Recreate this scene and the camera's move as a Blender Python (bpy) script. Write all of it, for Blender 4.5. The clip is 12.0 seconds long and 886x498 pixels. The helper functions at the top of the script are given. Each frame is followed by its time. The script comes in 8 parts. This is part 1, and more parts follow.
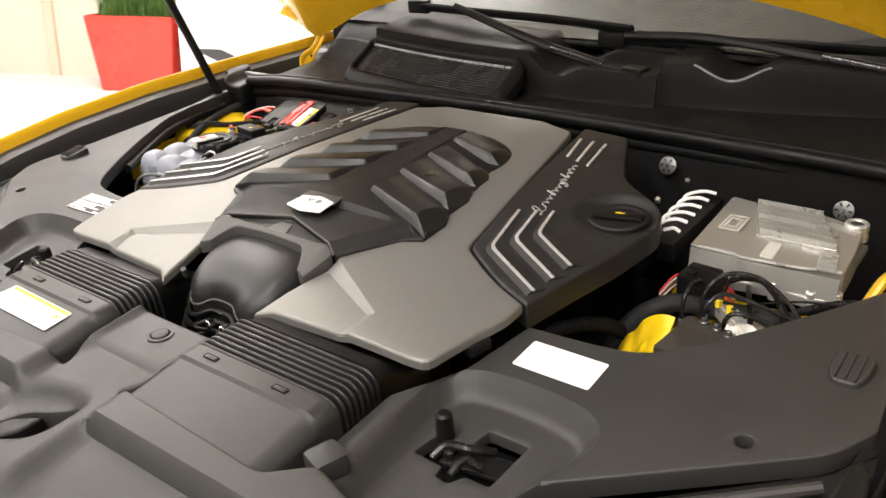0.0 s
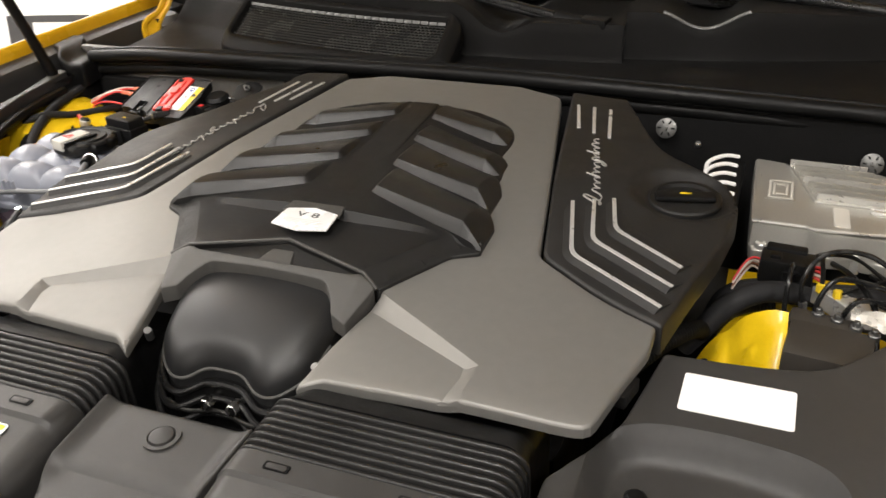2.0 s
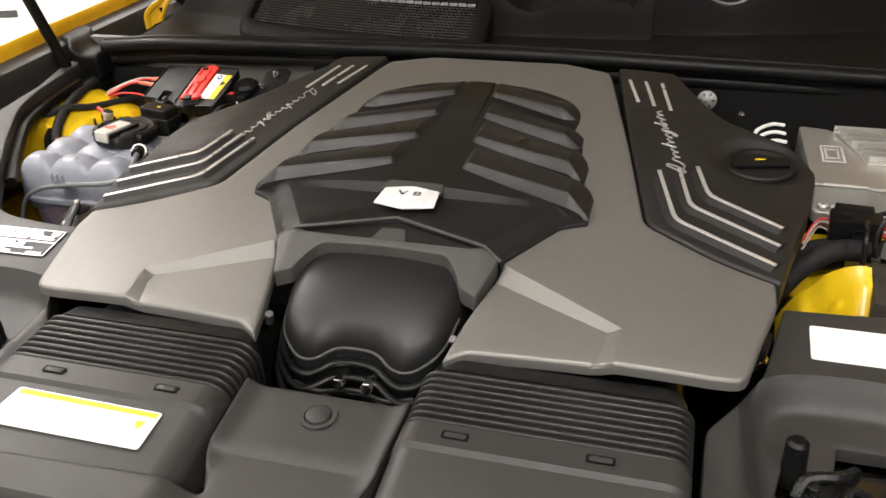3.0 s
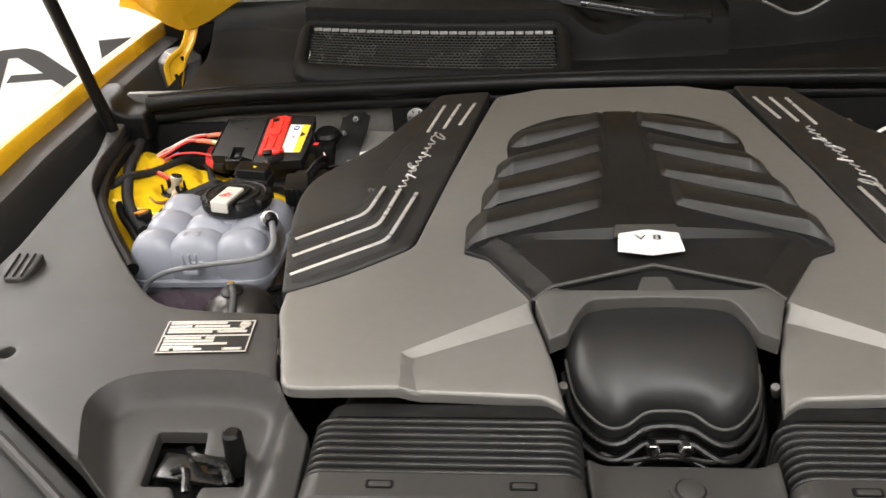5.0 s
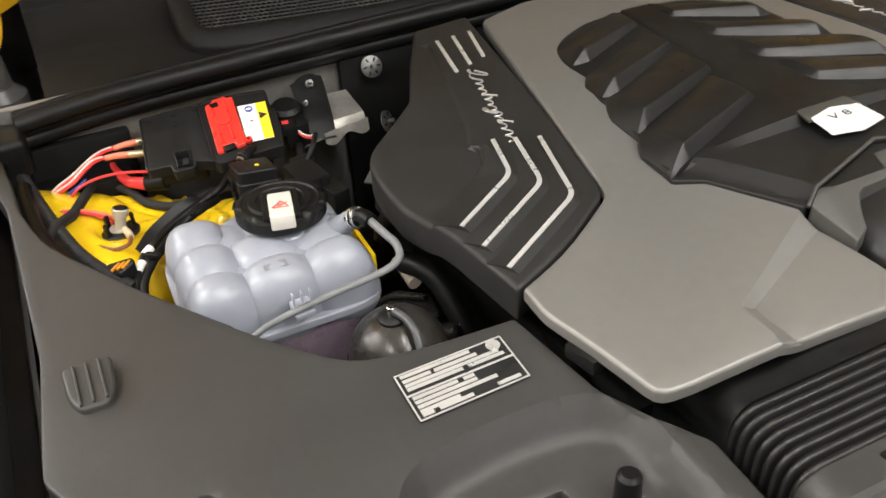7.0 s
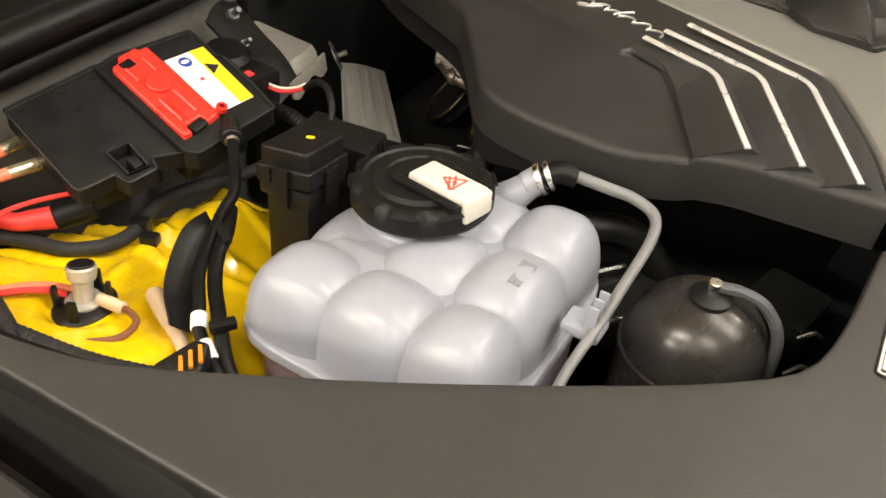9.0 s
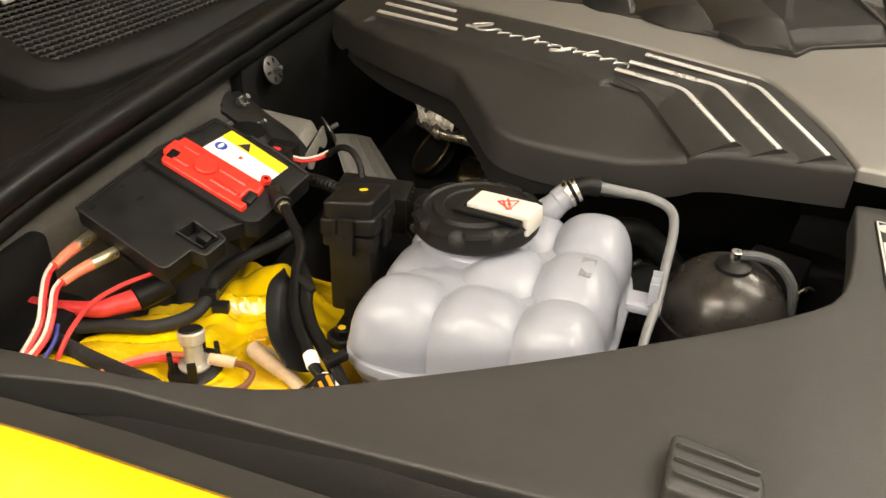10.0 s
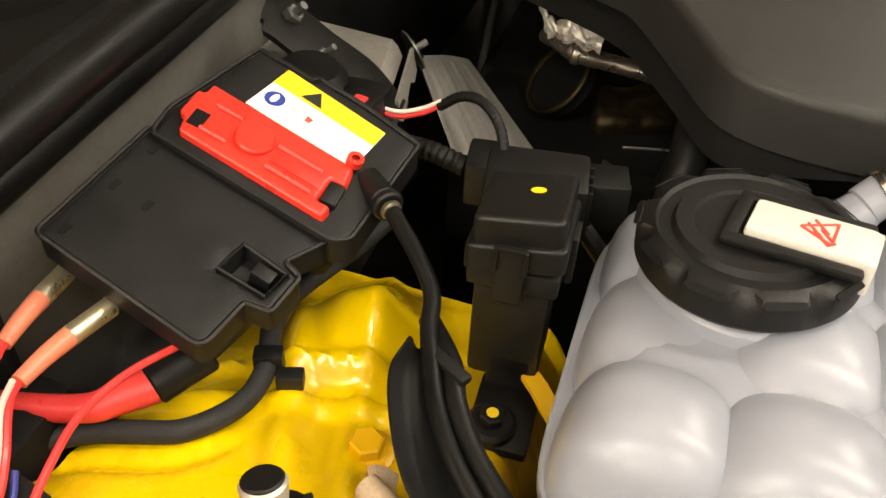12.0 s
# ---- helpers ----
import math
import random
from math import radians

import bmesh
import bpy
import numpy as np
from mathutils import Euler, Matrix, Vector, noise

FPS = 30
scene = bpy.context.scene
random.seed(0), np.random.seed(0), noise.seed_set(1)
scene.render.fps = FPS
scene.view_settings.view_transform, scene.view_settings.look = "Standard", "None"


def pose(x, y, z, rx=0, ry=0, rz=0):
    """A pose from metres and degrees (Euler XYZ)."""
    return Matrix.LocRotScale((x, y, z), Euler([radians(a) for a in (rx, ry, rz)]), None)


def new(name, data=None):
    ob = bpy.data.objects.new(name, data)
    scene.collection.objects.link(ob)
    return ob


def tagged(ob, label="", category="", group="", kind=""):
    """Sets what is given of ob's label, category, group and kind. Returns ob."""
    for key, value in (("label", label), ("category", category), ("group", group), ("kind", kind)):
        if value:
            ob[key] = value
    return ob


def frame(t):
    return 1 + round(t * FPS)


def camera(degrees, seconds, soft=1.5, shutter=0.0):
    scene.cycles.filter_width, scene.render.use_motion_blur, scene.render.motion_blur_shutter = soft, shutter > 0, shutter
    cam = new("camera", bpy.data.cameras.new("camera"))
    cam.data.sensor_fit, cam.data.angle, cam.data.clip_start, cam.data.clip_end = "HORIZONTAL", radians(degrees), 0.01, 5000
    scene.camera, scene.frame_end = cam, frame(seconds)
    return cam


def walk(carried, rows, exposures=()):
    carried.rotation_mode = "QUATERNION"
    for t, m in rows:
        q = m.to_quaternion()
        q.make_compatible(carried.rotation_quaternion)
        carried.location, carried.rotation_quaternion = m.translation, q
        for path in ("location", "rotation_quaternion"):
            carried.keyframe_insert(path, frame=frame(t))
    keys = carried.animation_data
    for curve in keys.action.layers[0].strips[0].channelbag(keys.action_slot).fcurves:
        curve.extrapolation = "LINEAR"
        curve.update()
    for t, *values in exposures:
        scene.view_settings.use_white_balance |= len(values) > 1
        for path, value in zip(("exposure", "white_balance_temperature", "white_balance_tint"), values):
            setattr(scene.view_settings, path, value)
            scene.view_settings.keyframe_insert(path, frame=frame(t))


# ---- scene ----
cam = camera(54.14, 12.0, soft=1.5, shutter=0.25)
walk(cam, [
    (0, pose(0.8607, -0.6221, 1.3657, 70.87, -0.95, 38.17)),
    (0.5, pose(0.7222, -0.6915, 1.3579, 70.52, -0.24, 31.35)),
    (1, pose(0.6171, -0.6835, 1.3495, 69.82, -0.82, 30.49)),
    (1.5, pose(0.5194, -0.6103, 1.3492, 68.86, -0.94, 28.69)),
    (2, pose(0.4466, -0.5665, 1.3391, 68.10, -0.50, 21.37)),
    (2.5, pose(0.3383, -0.6091, 1.3357, 67.84, 0.88, 15.17)),
    (3, pose(0.2750, -0.6448, 1.3283, 67.46, -0.01, 15.89)),
    (3.2, pose(0.2678, -0.6392, 1.3300, 67.18, -0.60, 17.40)),
    (4.8, pose(-0.0799, -0.6411, 1.3513, 68.26, 2.54, 6.24)),
    (5, pose(-0.1259, -0.6491, 1.3570, 68.04, 2.42, 4.82)),
    (5.5, pose(-0.2332, -0.5809, 1.3498, 67.06, 2.49, 3.05)),
    (6, pose(-0.3383, -0.4671, 1.3455, 66.26, 2.84, -1.17)),
    (6.5, pose(-0.5236, -0.4536, 1.3378, 65.31, 5.80, -14.89)),
    (6.7, pose(-0.5797, -0.4456, 1.3473, 64.06, 6.41, -18.68)),
    (8.3, pose(-0.8559, 0.0813, 1.3026, 57.46, 5.25, -56.67)),
    (8.5, pose(-0.8769, 0.1066, 1.2979, 56.68, 4.43, -58.95)),
    (9, pose(-0.8903, 0.1411, 1.2756, 55.75, 3.64, -58.79)),
    (9.5, pose(-0.9510, 0.1693, 1.2828, 57.18, 5.94, -63.50)),
    (10, pose(-1.0187, 0.2118, 1.2945, 59.97, 7.67, -70.43)),
    (10.5, pose(-1.0289, 0.2372, 1.2829, 60.34, 6.27, -70.28)),
    (11, pose(-0.9153, 0.3093, 1.2782, 57.90, 5.62, -68.25)),
    (11.5, pose(-0.8223, 0.3787, 1.2476, 53.34, 6.46, -67.33)),
    (12, pose(-0.7981, 0.4149, 1.2362, 51.30, 7.01, -71.55)),
], exposures=((0, -0.13, 6350, 12), (1.5, -0.33, 6350, 11), (2.5, -0.38, 6300, 11), (4.8, -0.22, 6200, 11), (6.7, -0.17, 6150, 9), (8.3, 0.03, 6750, 9), (12, -0.06, 7300, 9)))

# ---------------------------------------------------------------- light
world = bpy.data.worlds.new("hall")
world.use_nodes = True
world.node_tree.nodes["Background"].inputs[0].default_value = (0.9, 0.95, 1.0, 1)
world.node_tree.nodes["Background"].inputs[1].default_value = 0.02
scene.world = world
# ceiling lights: x, y, watts
LAMPS = ((-2.2, -1.6, 52), (-2.4, 0.8, 66), (-0.1, -1.3, 38), (0.2, -2.8, 66), (-3.8, 2.3, 110), (-2.6, 3.9, 60), (-5.2, 0.2, 120), (1.9, -2.4, 95), (0.9, -5.0, 90), (-4.5, -2.4, 50))

from mathutils.geometry import delaunay_2d_cdt

# the engine bay leans 10 degrees towards the nose of the car
BAY = pose(0, 0, 0.95, 10, 0, 0)


# ---------------------------------------------------------------- materials
def mat(name, color, rough=0.5, metal=0.0, var=0.15, scale=30.0, bump=0.0, bscale=900.0, coat=0.0, rvar=0.12,
        spec=0.5, trans=0.0, sss=0.0, dirt=0.0, dirt_color=(0.25, 0.23, 0.2), stretch=(1, 1, 1), emit=0.0, ior=1.45):
    m = bpy.data.materials.new(name)
    m.use_nodes = True
    n, l = m.node_tree.nodes, m.node_tree.links
    b = n["Principled BSDF"]
    co = n.new("ShaderNodeTexCoord")
    mp = n.new("ShaderNodeMapping")
    mp.inputs["Scale"].default_value = stretch
    l.new(co.outputs["Object"], mp.inputs["Vector"])

    def noise_tex(s, d, r=0.55):
        t = n.new("ShaderNodeTexNoise")
        t.inputs["Scale"].default_value, t.inputs["Detail"].default_value, t.inputs["Roughness"].default_value = s, d, r
        l.new(mp.outputs["Vector"], t.inputs["Vector"])
        return t

    big, fine = noise_tex(scale, 5), noise_tex(scale * 14, 3)
    add = n.new("ShaderNodeMath")
    add.operation = "ADD"
    l.new(big.outputs["Fac"], add.inputs[0])
    l.new(fine.outputs["Fac"], add.inputs[1])
    ramp = n.new("ShaderNodeMapRange")
    ramp.inputs["From Min"].default_value, ramp.inputs["From Max"].default_value = 0.6, 1.4
    ramp.inputs["To Min"].default_value, ramp.inputs["To Max"].default_value = 1 - var, 1 + var
    l.new(add.outputs[0], ramp.inputs["Value"])
    mul = n.new("ShaderNodeVectorMath")
    mul.operation = "SCALE"
    mul.inputs[0].default_value = color
    l.new(ramp.outputs["Result"], mul.inputs["Scale"])
    out = mul.outputs[0]
    if dirt:
        spots = noise_tex(scale * 3.1, 8, 0.7)
        cut = n.new("ShaderNodeMapRange")
        cut.inputs["From Min"].default_value, cut.inputs["From Max"].default_value = 0.56, 0.74
        cut.inputs["To Max"].default_value = dirt
        l.new(spots.outputs["Fac"], cut.inputs["Value"])
        mix = n.new("ShaderNodeMix")
        mix.data_type = "RGBA"
        l.new(cut.outputs["Result"], mix.inputs["Factor"])
        l.new(out, mix.inputs["A"])
        mix.inputs["B"].default_value = (*dirt_color, 1)
        out = mix.outputs["Result"]
    l.new(out, b.inputs["Base Color"])
    rr = n.new("ShaderNodeMapRange")
    rr.inputs["From Min"].default_value, rr.inputs["From Max"].default_value = 0.3, 0.7
    rr.inputs["To Min"].default_value, rr.inputs["To Max"].default_value = max(rough - rvar, 0.02), min(rough + rvar, 1)
    l.new(big.outputs["Fac"], rr.inputs["Value"])
    l.new(rr.outputs["Result"], b.inputs["Roughness"])
    b.inputs["Metallic"].default_value = metal
    b.inputs["Specular IOR Level"].default_value = spec
    b.inputs["Coat Weight"].default_value = coat
    b.inputs["Coat Roughness"].default_value = 0.08
    b.inputs["Transmission Weight"].default_value = trans
    b.inputs["IOR"].default_value = ior
    if sss:
        b.inputs["Subsurface Weight"].default_value = sss
        b.inputs["Subsurface Radius"].default_value = (0.02, 0.02, 0.022)
        b.inputs["Subsurface Scale"].default_value = 0.5
    if bump:
        g = noise_tex(bscale, 2)
        bp = n.new("ShaderNodeBump")
        bp.inputs["Strength"].default_value, bp.inputs["Distance"].default_value = bump, 0.0004
        l.new(g.outputs["Fac"], bp.inputs["Height"])
        l.new(bp.outputs["Normal"], b.inputs["Normal"])
    if emit:
        b.inputs["Emission Color"].default_value = (*color, 1)
        b.inputs["Emission Strength"].default_value = emit
    return m


M_PANEL = mat("grained_black_plastic", (0.036, 0.035, 0.0335), 0.44, spec=0.5, var=0.1, scale=9, bump=0.5, bscale=1400, dirt=0.03, rvar=0.06)
M_BLACK = mat("black_plastic", (0.0075, 0.0075, 0.0075), 0.45, spec=0.35, var=0.15, scale=25, bump=0.35, bscale=1500)
M_SIDE = mat("satin_black_plastic", (0.0105, 0.0102, 0.0098), 0.48, spec=0.42, var=0.12, scale=12, bump=0.6, bscale=1600)
# lighter copy of M_SIDE: side light on the cover's side panels, as colour
M_SIDEP = mat("satin_black_plastic_lit", (0.0165, 0.0160, 0.0154), 0.50, spec=0.5, var=0.12, scale=12, bump=0.6, bscale=1600)
M_SILVER = mat("silver_grey_paint", (0.215, 0.209, 0.196), 0.49, metal=0.52, var=0.05, scale=6, bump=0.12, bscale=2600, rvar=0.05)
M_RUBBER = mat("black_rubber", (0.0065, 0.0065, 0.0065), 0.42, spec=0.24, var=0.2, scale=20, bump=0.2)
M_GLOSS = mat("glossy_black", (0.012, 0.012, 0.012), 0.18, var=0.2, scale=20)
M_YELLOW = mat("yellow_paint", (0.8, 0.45, 0.014), 0.28, var=0.04, scale=8, coat=0.7, rvar=0.06)
M_YSEAL = mat("yellow_paint_with_sealer", (0.90, 0.60, 0.010), 0.27, var=0.05, scale=18, bump=0.16, bscale=70, coat=0.7, dirt=0.05, dirt_color=(0.32, 0.18, 0.02))
M_CHROME = mat("bright_metal", (0.75, 0.74, 0.72), 0.25, metal=1.0, var=0.08, scale=60)
M_TRIM = mat("silver_trim", (0.72, 0.71, 0.69), 0.35, metal=0.55, var=0.05, scale=60)
M_NUT = mat("dull_zinc", (0.15, 0.15, 0.145), 0.38, metal=0.7, var=0.15, scale=60)
M_TOWER = mat("grey_primer_metal", (0.15, 0.15, 0.148), 0.38, metal=0.4, var=0.2, scale=30)
M_EMB = mat("silver_emblem", (0.42, 0.41, 0.39), 0.4, metal=0.5, var=0.05, scale=60)
M_ALU = mat("cast_aluminium", (0.42, 0.41, 0.375), 0.38, metal=0.55, var=0.07, scale=30, bump=0.25, bscale=1200)
M_COWL = mat("matt_black_cowl_plastic", (0.0085, 0.0083, 0.0080), 0.53, spec=0.2, var=0.12, scale=9, bump=0.5, bscale=1400, rvar=0.06)
M_STEEL = mat("grey_steel_sheet", (0.15, 0.145, 0.135), 0.5, metal=0.3, var=0.15, scale=14, bump=0.2, bscale=300, stretch=(1, 6, 1))
M_BRKT = mat("pressed_zinc_steel", (0.42, 0.405, 0.37), 0.40, metal=0.65, var=0.2, scale=16, bump=0.15, bscale=260)
M_DARKM = mat("dark_engine_metal", (0.03, 0.029, 0.027), 0.4, metal=0.5, var=0.4, scale=30, bump=0.5, bscale=200)
# near-black for gaps, slots and recesses: their shade is put into the colour
M_DEEP = mat("gap_shade_black", (0.005, 0.005, 0.005), 0.65, spec=0.2, var=0.4, scale=20, bump=0.4, bscale=200)
M_RED = mat("red_plastic", (0.68, 0.035, 0.022), 0.35, var=0.06, scale=30)
M_REDW = mat("red_wire", (0.72, 0.05, 0.05), 0.35, var=0.1, scale=60)
M_PINKW = mat("orange_heat_shrink", (0.75, 0.22, 0.13), 0.35, var=0.12, scale=60)
M_WHITEW = mat("white_wire", (0.7, 0.62, 0.55), 0.4, var=0.1, scale=60)
M_BLUEW = mat("blue_wire", (0.05, 0.06, 0.3), 0.4, var=0.1, scale=60)
M_BROWN = mat("brown_wire", (0.2, 0.08, 0.04), 0.45, var=0.1, scale=60)
M_TANK = mat("milky_polyethylene", (0.285, 0.300, 0.348), 0.29, var=0.02, scale=14, sss=0.12, bump=0.06, bscale=120, rvar=0.015)
M_TANKLOW = mat("tank_wall_with_purple_coolant", (0.17, 0.13, 0.16), 0.3, var=0.15, scale=14, sss=0.1)
M_LEVER = mat("ivory_plastic", (0.62, 0.6, 0.54), 0.4, var=0.05, scale=40)
M_PAPER = mat("white_label", (0.85, 0.84, 0.82), 0.5, var=0.03, scale=40)
M_LABY = mat("yellow_label_ink", (0.85, 0.6, 0.02), 0.5, var=0.03, scale=40)
M_INK = mat("black_ink", (0.012, 0.012, 0.012), 0.5, var=0.1, scale=40)
M_INKB = mat("blue_ink", (0.02, 0.05, 0.3), 0.5, var=0.1, scale=40)
M_INKR = mat("red_ink", (0.75, 0.08, 0.06), 0.5, var=0.1, scale=40)
M_HOSE = mat("grey_rubber_hose", (0.16, 0.165, 0.17), 0.4, var=0.15, scale=60)
M_TAPE = mat("cloth_tape", (0.016, 0.016, 0.017), 0.75, var=0.25, scale=80, bump=0.9, bscale=700)
M_BALL = mat("worn_dark_sphere", (0.035, 0.032, 0.029), 0.3, metal=0.3, var=0.25, scale=30, bump=0.15, bscale=150)
M_SEALER = mat("dry_sealant", (0.6, 0.45, 0.3), 0.5, var=0.25, scale=60, bump=0.5, bscale=200)
M_WALL = mat("white_wall_panel", (0.86, 0.85, 0.83), 0.55, var=0.02, scale=2)
M_CREAM = mat("cream_wall", (0.78, 0.7, 0.58), 0.6, var=0.03, scale=2)
M_LETTER = mat("charcoal_wall_graphic", (0.05, 0.05, 0.05), 0.6, var=0.05, scale=3)
M_FLOOR = mat("pale_polished_floor", (0.66, 0.64, 0.61), 0.25, var=0.06, scale=1.5)
M_CEIL = mat("ceiling_paint", (0.82, 0.82, 0.8), 0.8, var=0.04, scale=2)
M_LAMP = mat("fluorescent_tube", (1.0, 0.95, 0.86), 0.5, var=0.0, emit=26.0)
M_LAMPBODY = mat("white_lamp_housing", (0.8, 0.8, 0.78), 0.4, var=0.02)
M_SHUT = mat("grey_shutter_metal", (0.18, 0.186, 0.19), 0.45, var=0.1, scale=3)
M_CREAMD = mat("cream_gloss_frame", (0.72, 0.62, 0.48), 0.5, var=0.03, scale=2)
M_PLANTER = mat("red_lacquered_planter", (0.75, 0.06, 0.04), 0.3, var=0.04, scale=3)
M_SOIL = mat("potting_soil", (0.03, 0.02, 0.015), 0.9, var=0.5, scale=40, bump=1, bscale=200)
M_LEAF = mat("grass_leaf", (0.08, 0.16, 0.03), 0.5, var=0.35, scale=12)
M_GLASS = mat("windscreen_glass", (0.9, 0.95, 0.93), 0.02, var=0.0, rvar=0.0, trans=1.0, ior=1.5)
M_DASH = mat("dashboard_skin", (0.03, 0.03, 0.031), 0.5, var=0.12, scale=14, bump=0.6, bscale=900)
M_FELT = mat("black_insulation_felt", (0.009, 0.009, 0.009), 0.9, spec=0.15, var=0.3, scale=40, bump=1, bscale=500)


# ---------------------------------------------------------------- mesh tools
def root(name, base, label, category, group="", kind=""):
    """An Empty in the engine bay's frame, on which the parts of a thing hang."""
    ob = new(name)
    ob.empty_display_size = 0.02
    ob.matrix_world = BAY @ Matrix.Translation(base)
    return tagged(ob, label, category, group, kind)


def finish(bm, angle=35):
    bmesh.ops.recalc_face_normals(bm, faces=bm.faces)
    me = bpy.data.meshes.new("mesh")
    bm.to_mesh(me)
    bm.free()
    for p in me.polygons:
        p.use_smooth = True
    me.set_sharp_from_angle(angle=radians(angle))
    return me


def base_of(parent):
    o = Vector((0, 0, 0))
    while parent is not None:
        if parent.parent is None:
            return (BAY.inverted() @ parent.matrix_world).translation.copy()
        parent = parent.parent
    return o


def part(name, bm, material, parent, label="", angle=35):
    """bm, in the bay's frame, as one mesh under a thing or a part."""
    bmesh.ops.translate(bm, verts=bm.verts, vec=-base_of(parent))
    me = finish(bm, angle)
    me.materials.append(material)
    ob = new(name, me)
    ob.parent = parent
    return tagged(ob, label)


def single(name, bm, material, base, label, category, group="", kind="", angle=35, m=None):
    """bm, in the bay's frame (or that of m), as a thing of one mesh."""
    base = Vector(base)
    bmesh.ops.translate(bm, verts=bm.verts, vec=-base)
    me = finish(bm, angle)
    me.materials.append(material)
    ob = new(name, me)
    ob.matrix_world = (BAY if m is None else m) @ Matrix.Translation(base)
    return tagged(ob, label, category, group, kind)


def merge(*bms):
    out = bmesh.new()
    for b in bms:
        me = bpy.data.meshes.new("tmp")
        b.to_mesh(me)
        b.free()
        out.from_mesh(me)
        bpy.data.meshes.remove(me)
    return out


def moved(bm, m):
    bmesh.ops.transform(bm, matrix=m, verts=bm.verts)
    return bm


def box(c, s, bevel=0.0, rz=0.0, rx=0.0, ry=0.0, seg=2):
    bm = bmesh.new()
    bmesh.ops.create_cube(bm, size=1)
    bmesh.ops.scale(bm, vec=s, verts=bm.verts)
    if bevel:
        bmesh.ops.bevel(bm, geom=bm.edges[:], offset=bevel, segments=seg, profile=0.6, affect="EDGES")
    return moved(bm, pose(*c, rx, ry, rz))


def frame_from(a, b):
    """A frame at a whose z points to b."""
    d = Vector(b) - Vector(a)
    return Matrix.Translation(a) @ d.to_track_quat("Z", "Y").to_matrix().to_4x4()


def revolve(profile, seg=32, m=None, closed=True):
    """profile: rows of radius and height, round z."""
    bm = bmesh.new()
    rings = []
    for r, z in profile:
        if r < 1e-6:
            rings.append([bm.verts.new((0, 0, z))])
        else:
            rings.append([bm.verts.new((r * math.cos(2 * math.pi * i / seg), r * math.sin(2 * math.pi * i / seg), z)) for i in range(seg)])
    for a, b in zip(rings, rings[1:]):
        for i in range(seg):
            j = (i + 1) % seg
            q = [a[i % len(a)], a[j % len(a)], b[j % len(b)], b[i % len(b)]]
            q = list(dict.fromkeys(q))
            if len(q) > 2:
                bm.faces.new(q)
    for ring in (rings[0], rings[-1]):
        if closed and len(ring) > 2:
            bm.faces.new(ring)
    return moved(bm, m) if m else bm


def cyl(a, b, r, seg=20, bevel=None, r2=None):
    h = (Vector(b) - Vector(a)).length
    k = bevel if bevel is not None else min(r, h) * 0.12
    r2 = r if r2 is None else r2
    return revolve([(0, 0), (r - k, 0), (r, k), (r2, h - k), (r2 - k, h), (0, h)], seg, frame_from(a, b))


def spline(pts, n=8):
    pts = [Vector(p) for p in pts]
    ext = [2 * pts[0] - pts[1], *pts, 2 * pts[-1] - pts[-2]]
    out = []
    for i in range(1, len(ext) - 2):
        p0, p1, p2, p3 = ext[i - 1 : i + 3]
        for k in range(n):
            t = k / n
            out.append(0.5 * ((2 * p1) + (p2 - p0) * t + (2 * p0 - 5 * p1 + 4 * p2 - p3) * t * t + (3 * p1 - p0 - 3 * p2 + p3) * t**3))
    out.append(pts[-1])
    return out


def tube(pts, r, seg=10, n=8, ribs=0.0, pitch=0.004, flat=1.0):
    """A round bar along a smooth curve; ribs: depth of a corrugation with that pitch; r: a radius, or one for each end."""
    path = spline(pts, n) if n > 1 else [Vector(p) for p in pts]
    if ribs:
        fine = []
        for a, b in zip(path, path[1:]):
            k = max(1, int((b - a).length / (pitch / 4)))
            fine += [a.lerp(b, i / k) for i in range(k)]
        path = fine + [path[-1]]
    r0, r1 = (r, r) if isinstance(r, (int, float)) else r
    bm = bmesh.new()
    prev, rings, run = None, [], 0.0
    for i, p in enumerate(path):
        d = (path[min(i + 1, len(path) - 1)] - path[max(i - 1, 0)]).normalized()
        if prev is None:
            u = d.orthogonal().normalized()
        else:
            u = (prev - d * prev.dot(d)).normalized()
        prev = u
        w = d.cross(u)
        if i:
            run += (p - path[i - 1]).length
        rr = r0 + (r1 - r0) * i / (len(path) - 1) - (ribs * (0.5 + 0.5 * math.cos(2 * math.pi * run / pitch)) if ribs else 0)
        rings.append([bm.verts.new(p + (u * math.cos(2 * math.pi * k / seg) + w * flat * math.sin(2 * math.pi * k / seg)) * rr) for k in range(seg)])
    for a, b in zip(rings, rings[1:]):
        for k in range(seg):
            bm.faces.new((a[k], a[(k + 1) % seg], b[(k + 1) % seg], b[k]))
    bm.faces.new(rings[0])
    bm.faces.new(rings[-1])
    return bm


def fillet(pts, r=0.01, n=4):
    """A closed outline with its corners rounded. A row may carry a radius of its own."""
    out, k = [], len(pts)
    for i in range(k):
        p = Vector(pts[i][:2])
        a, b = Vector(pts[i - 1][:2]), Vector(pts[(i + 1) % k][:2])
        rr = pts[i][2] if len(pts[i]) > 2 else r
        ra, rb = min(rr, (a - p).length * 0.45), min(rr, (b - p).length * 0.45)
        s, e = p + (a - p).normalized() * ra, p + (b - p).normalized() * rb
        for j in range(n + 1):
            t = j / n
            out.append(tuple(s * (1 - t) ** 2 + p * 2 * t * (1 - t) + e * t * t))
    return out


def dense(pts, step, closed=True):
    out, k = [], len(pts)
    for i in range(k if closed else k - 1):
        a, b = np.array(pts[i]), np.array(pts[(i + 1) % k])
        m = max(1, int(math.ceil(np.linalg.norm(b - a) / step)))
        out += [tuple(a + (b - a) * j / m) for j in range(m)]
    if not closed:
        out.append(tuple(pts[-1]))
    return out


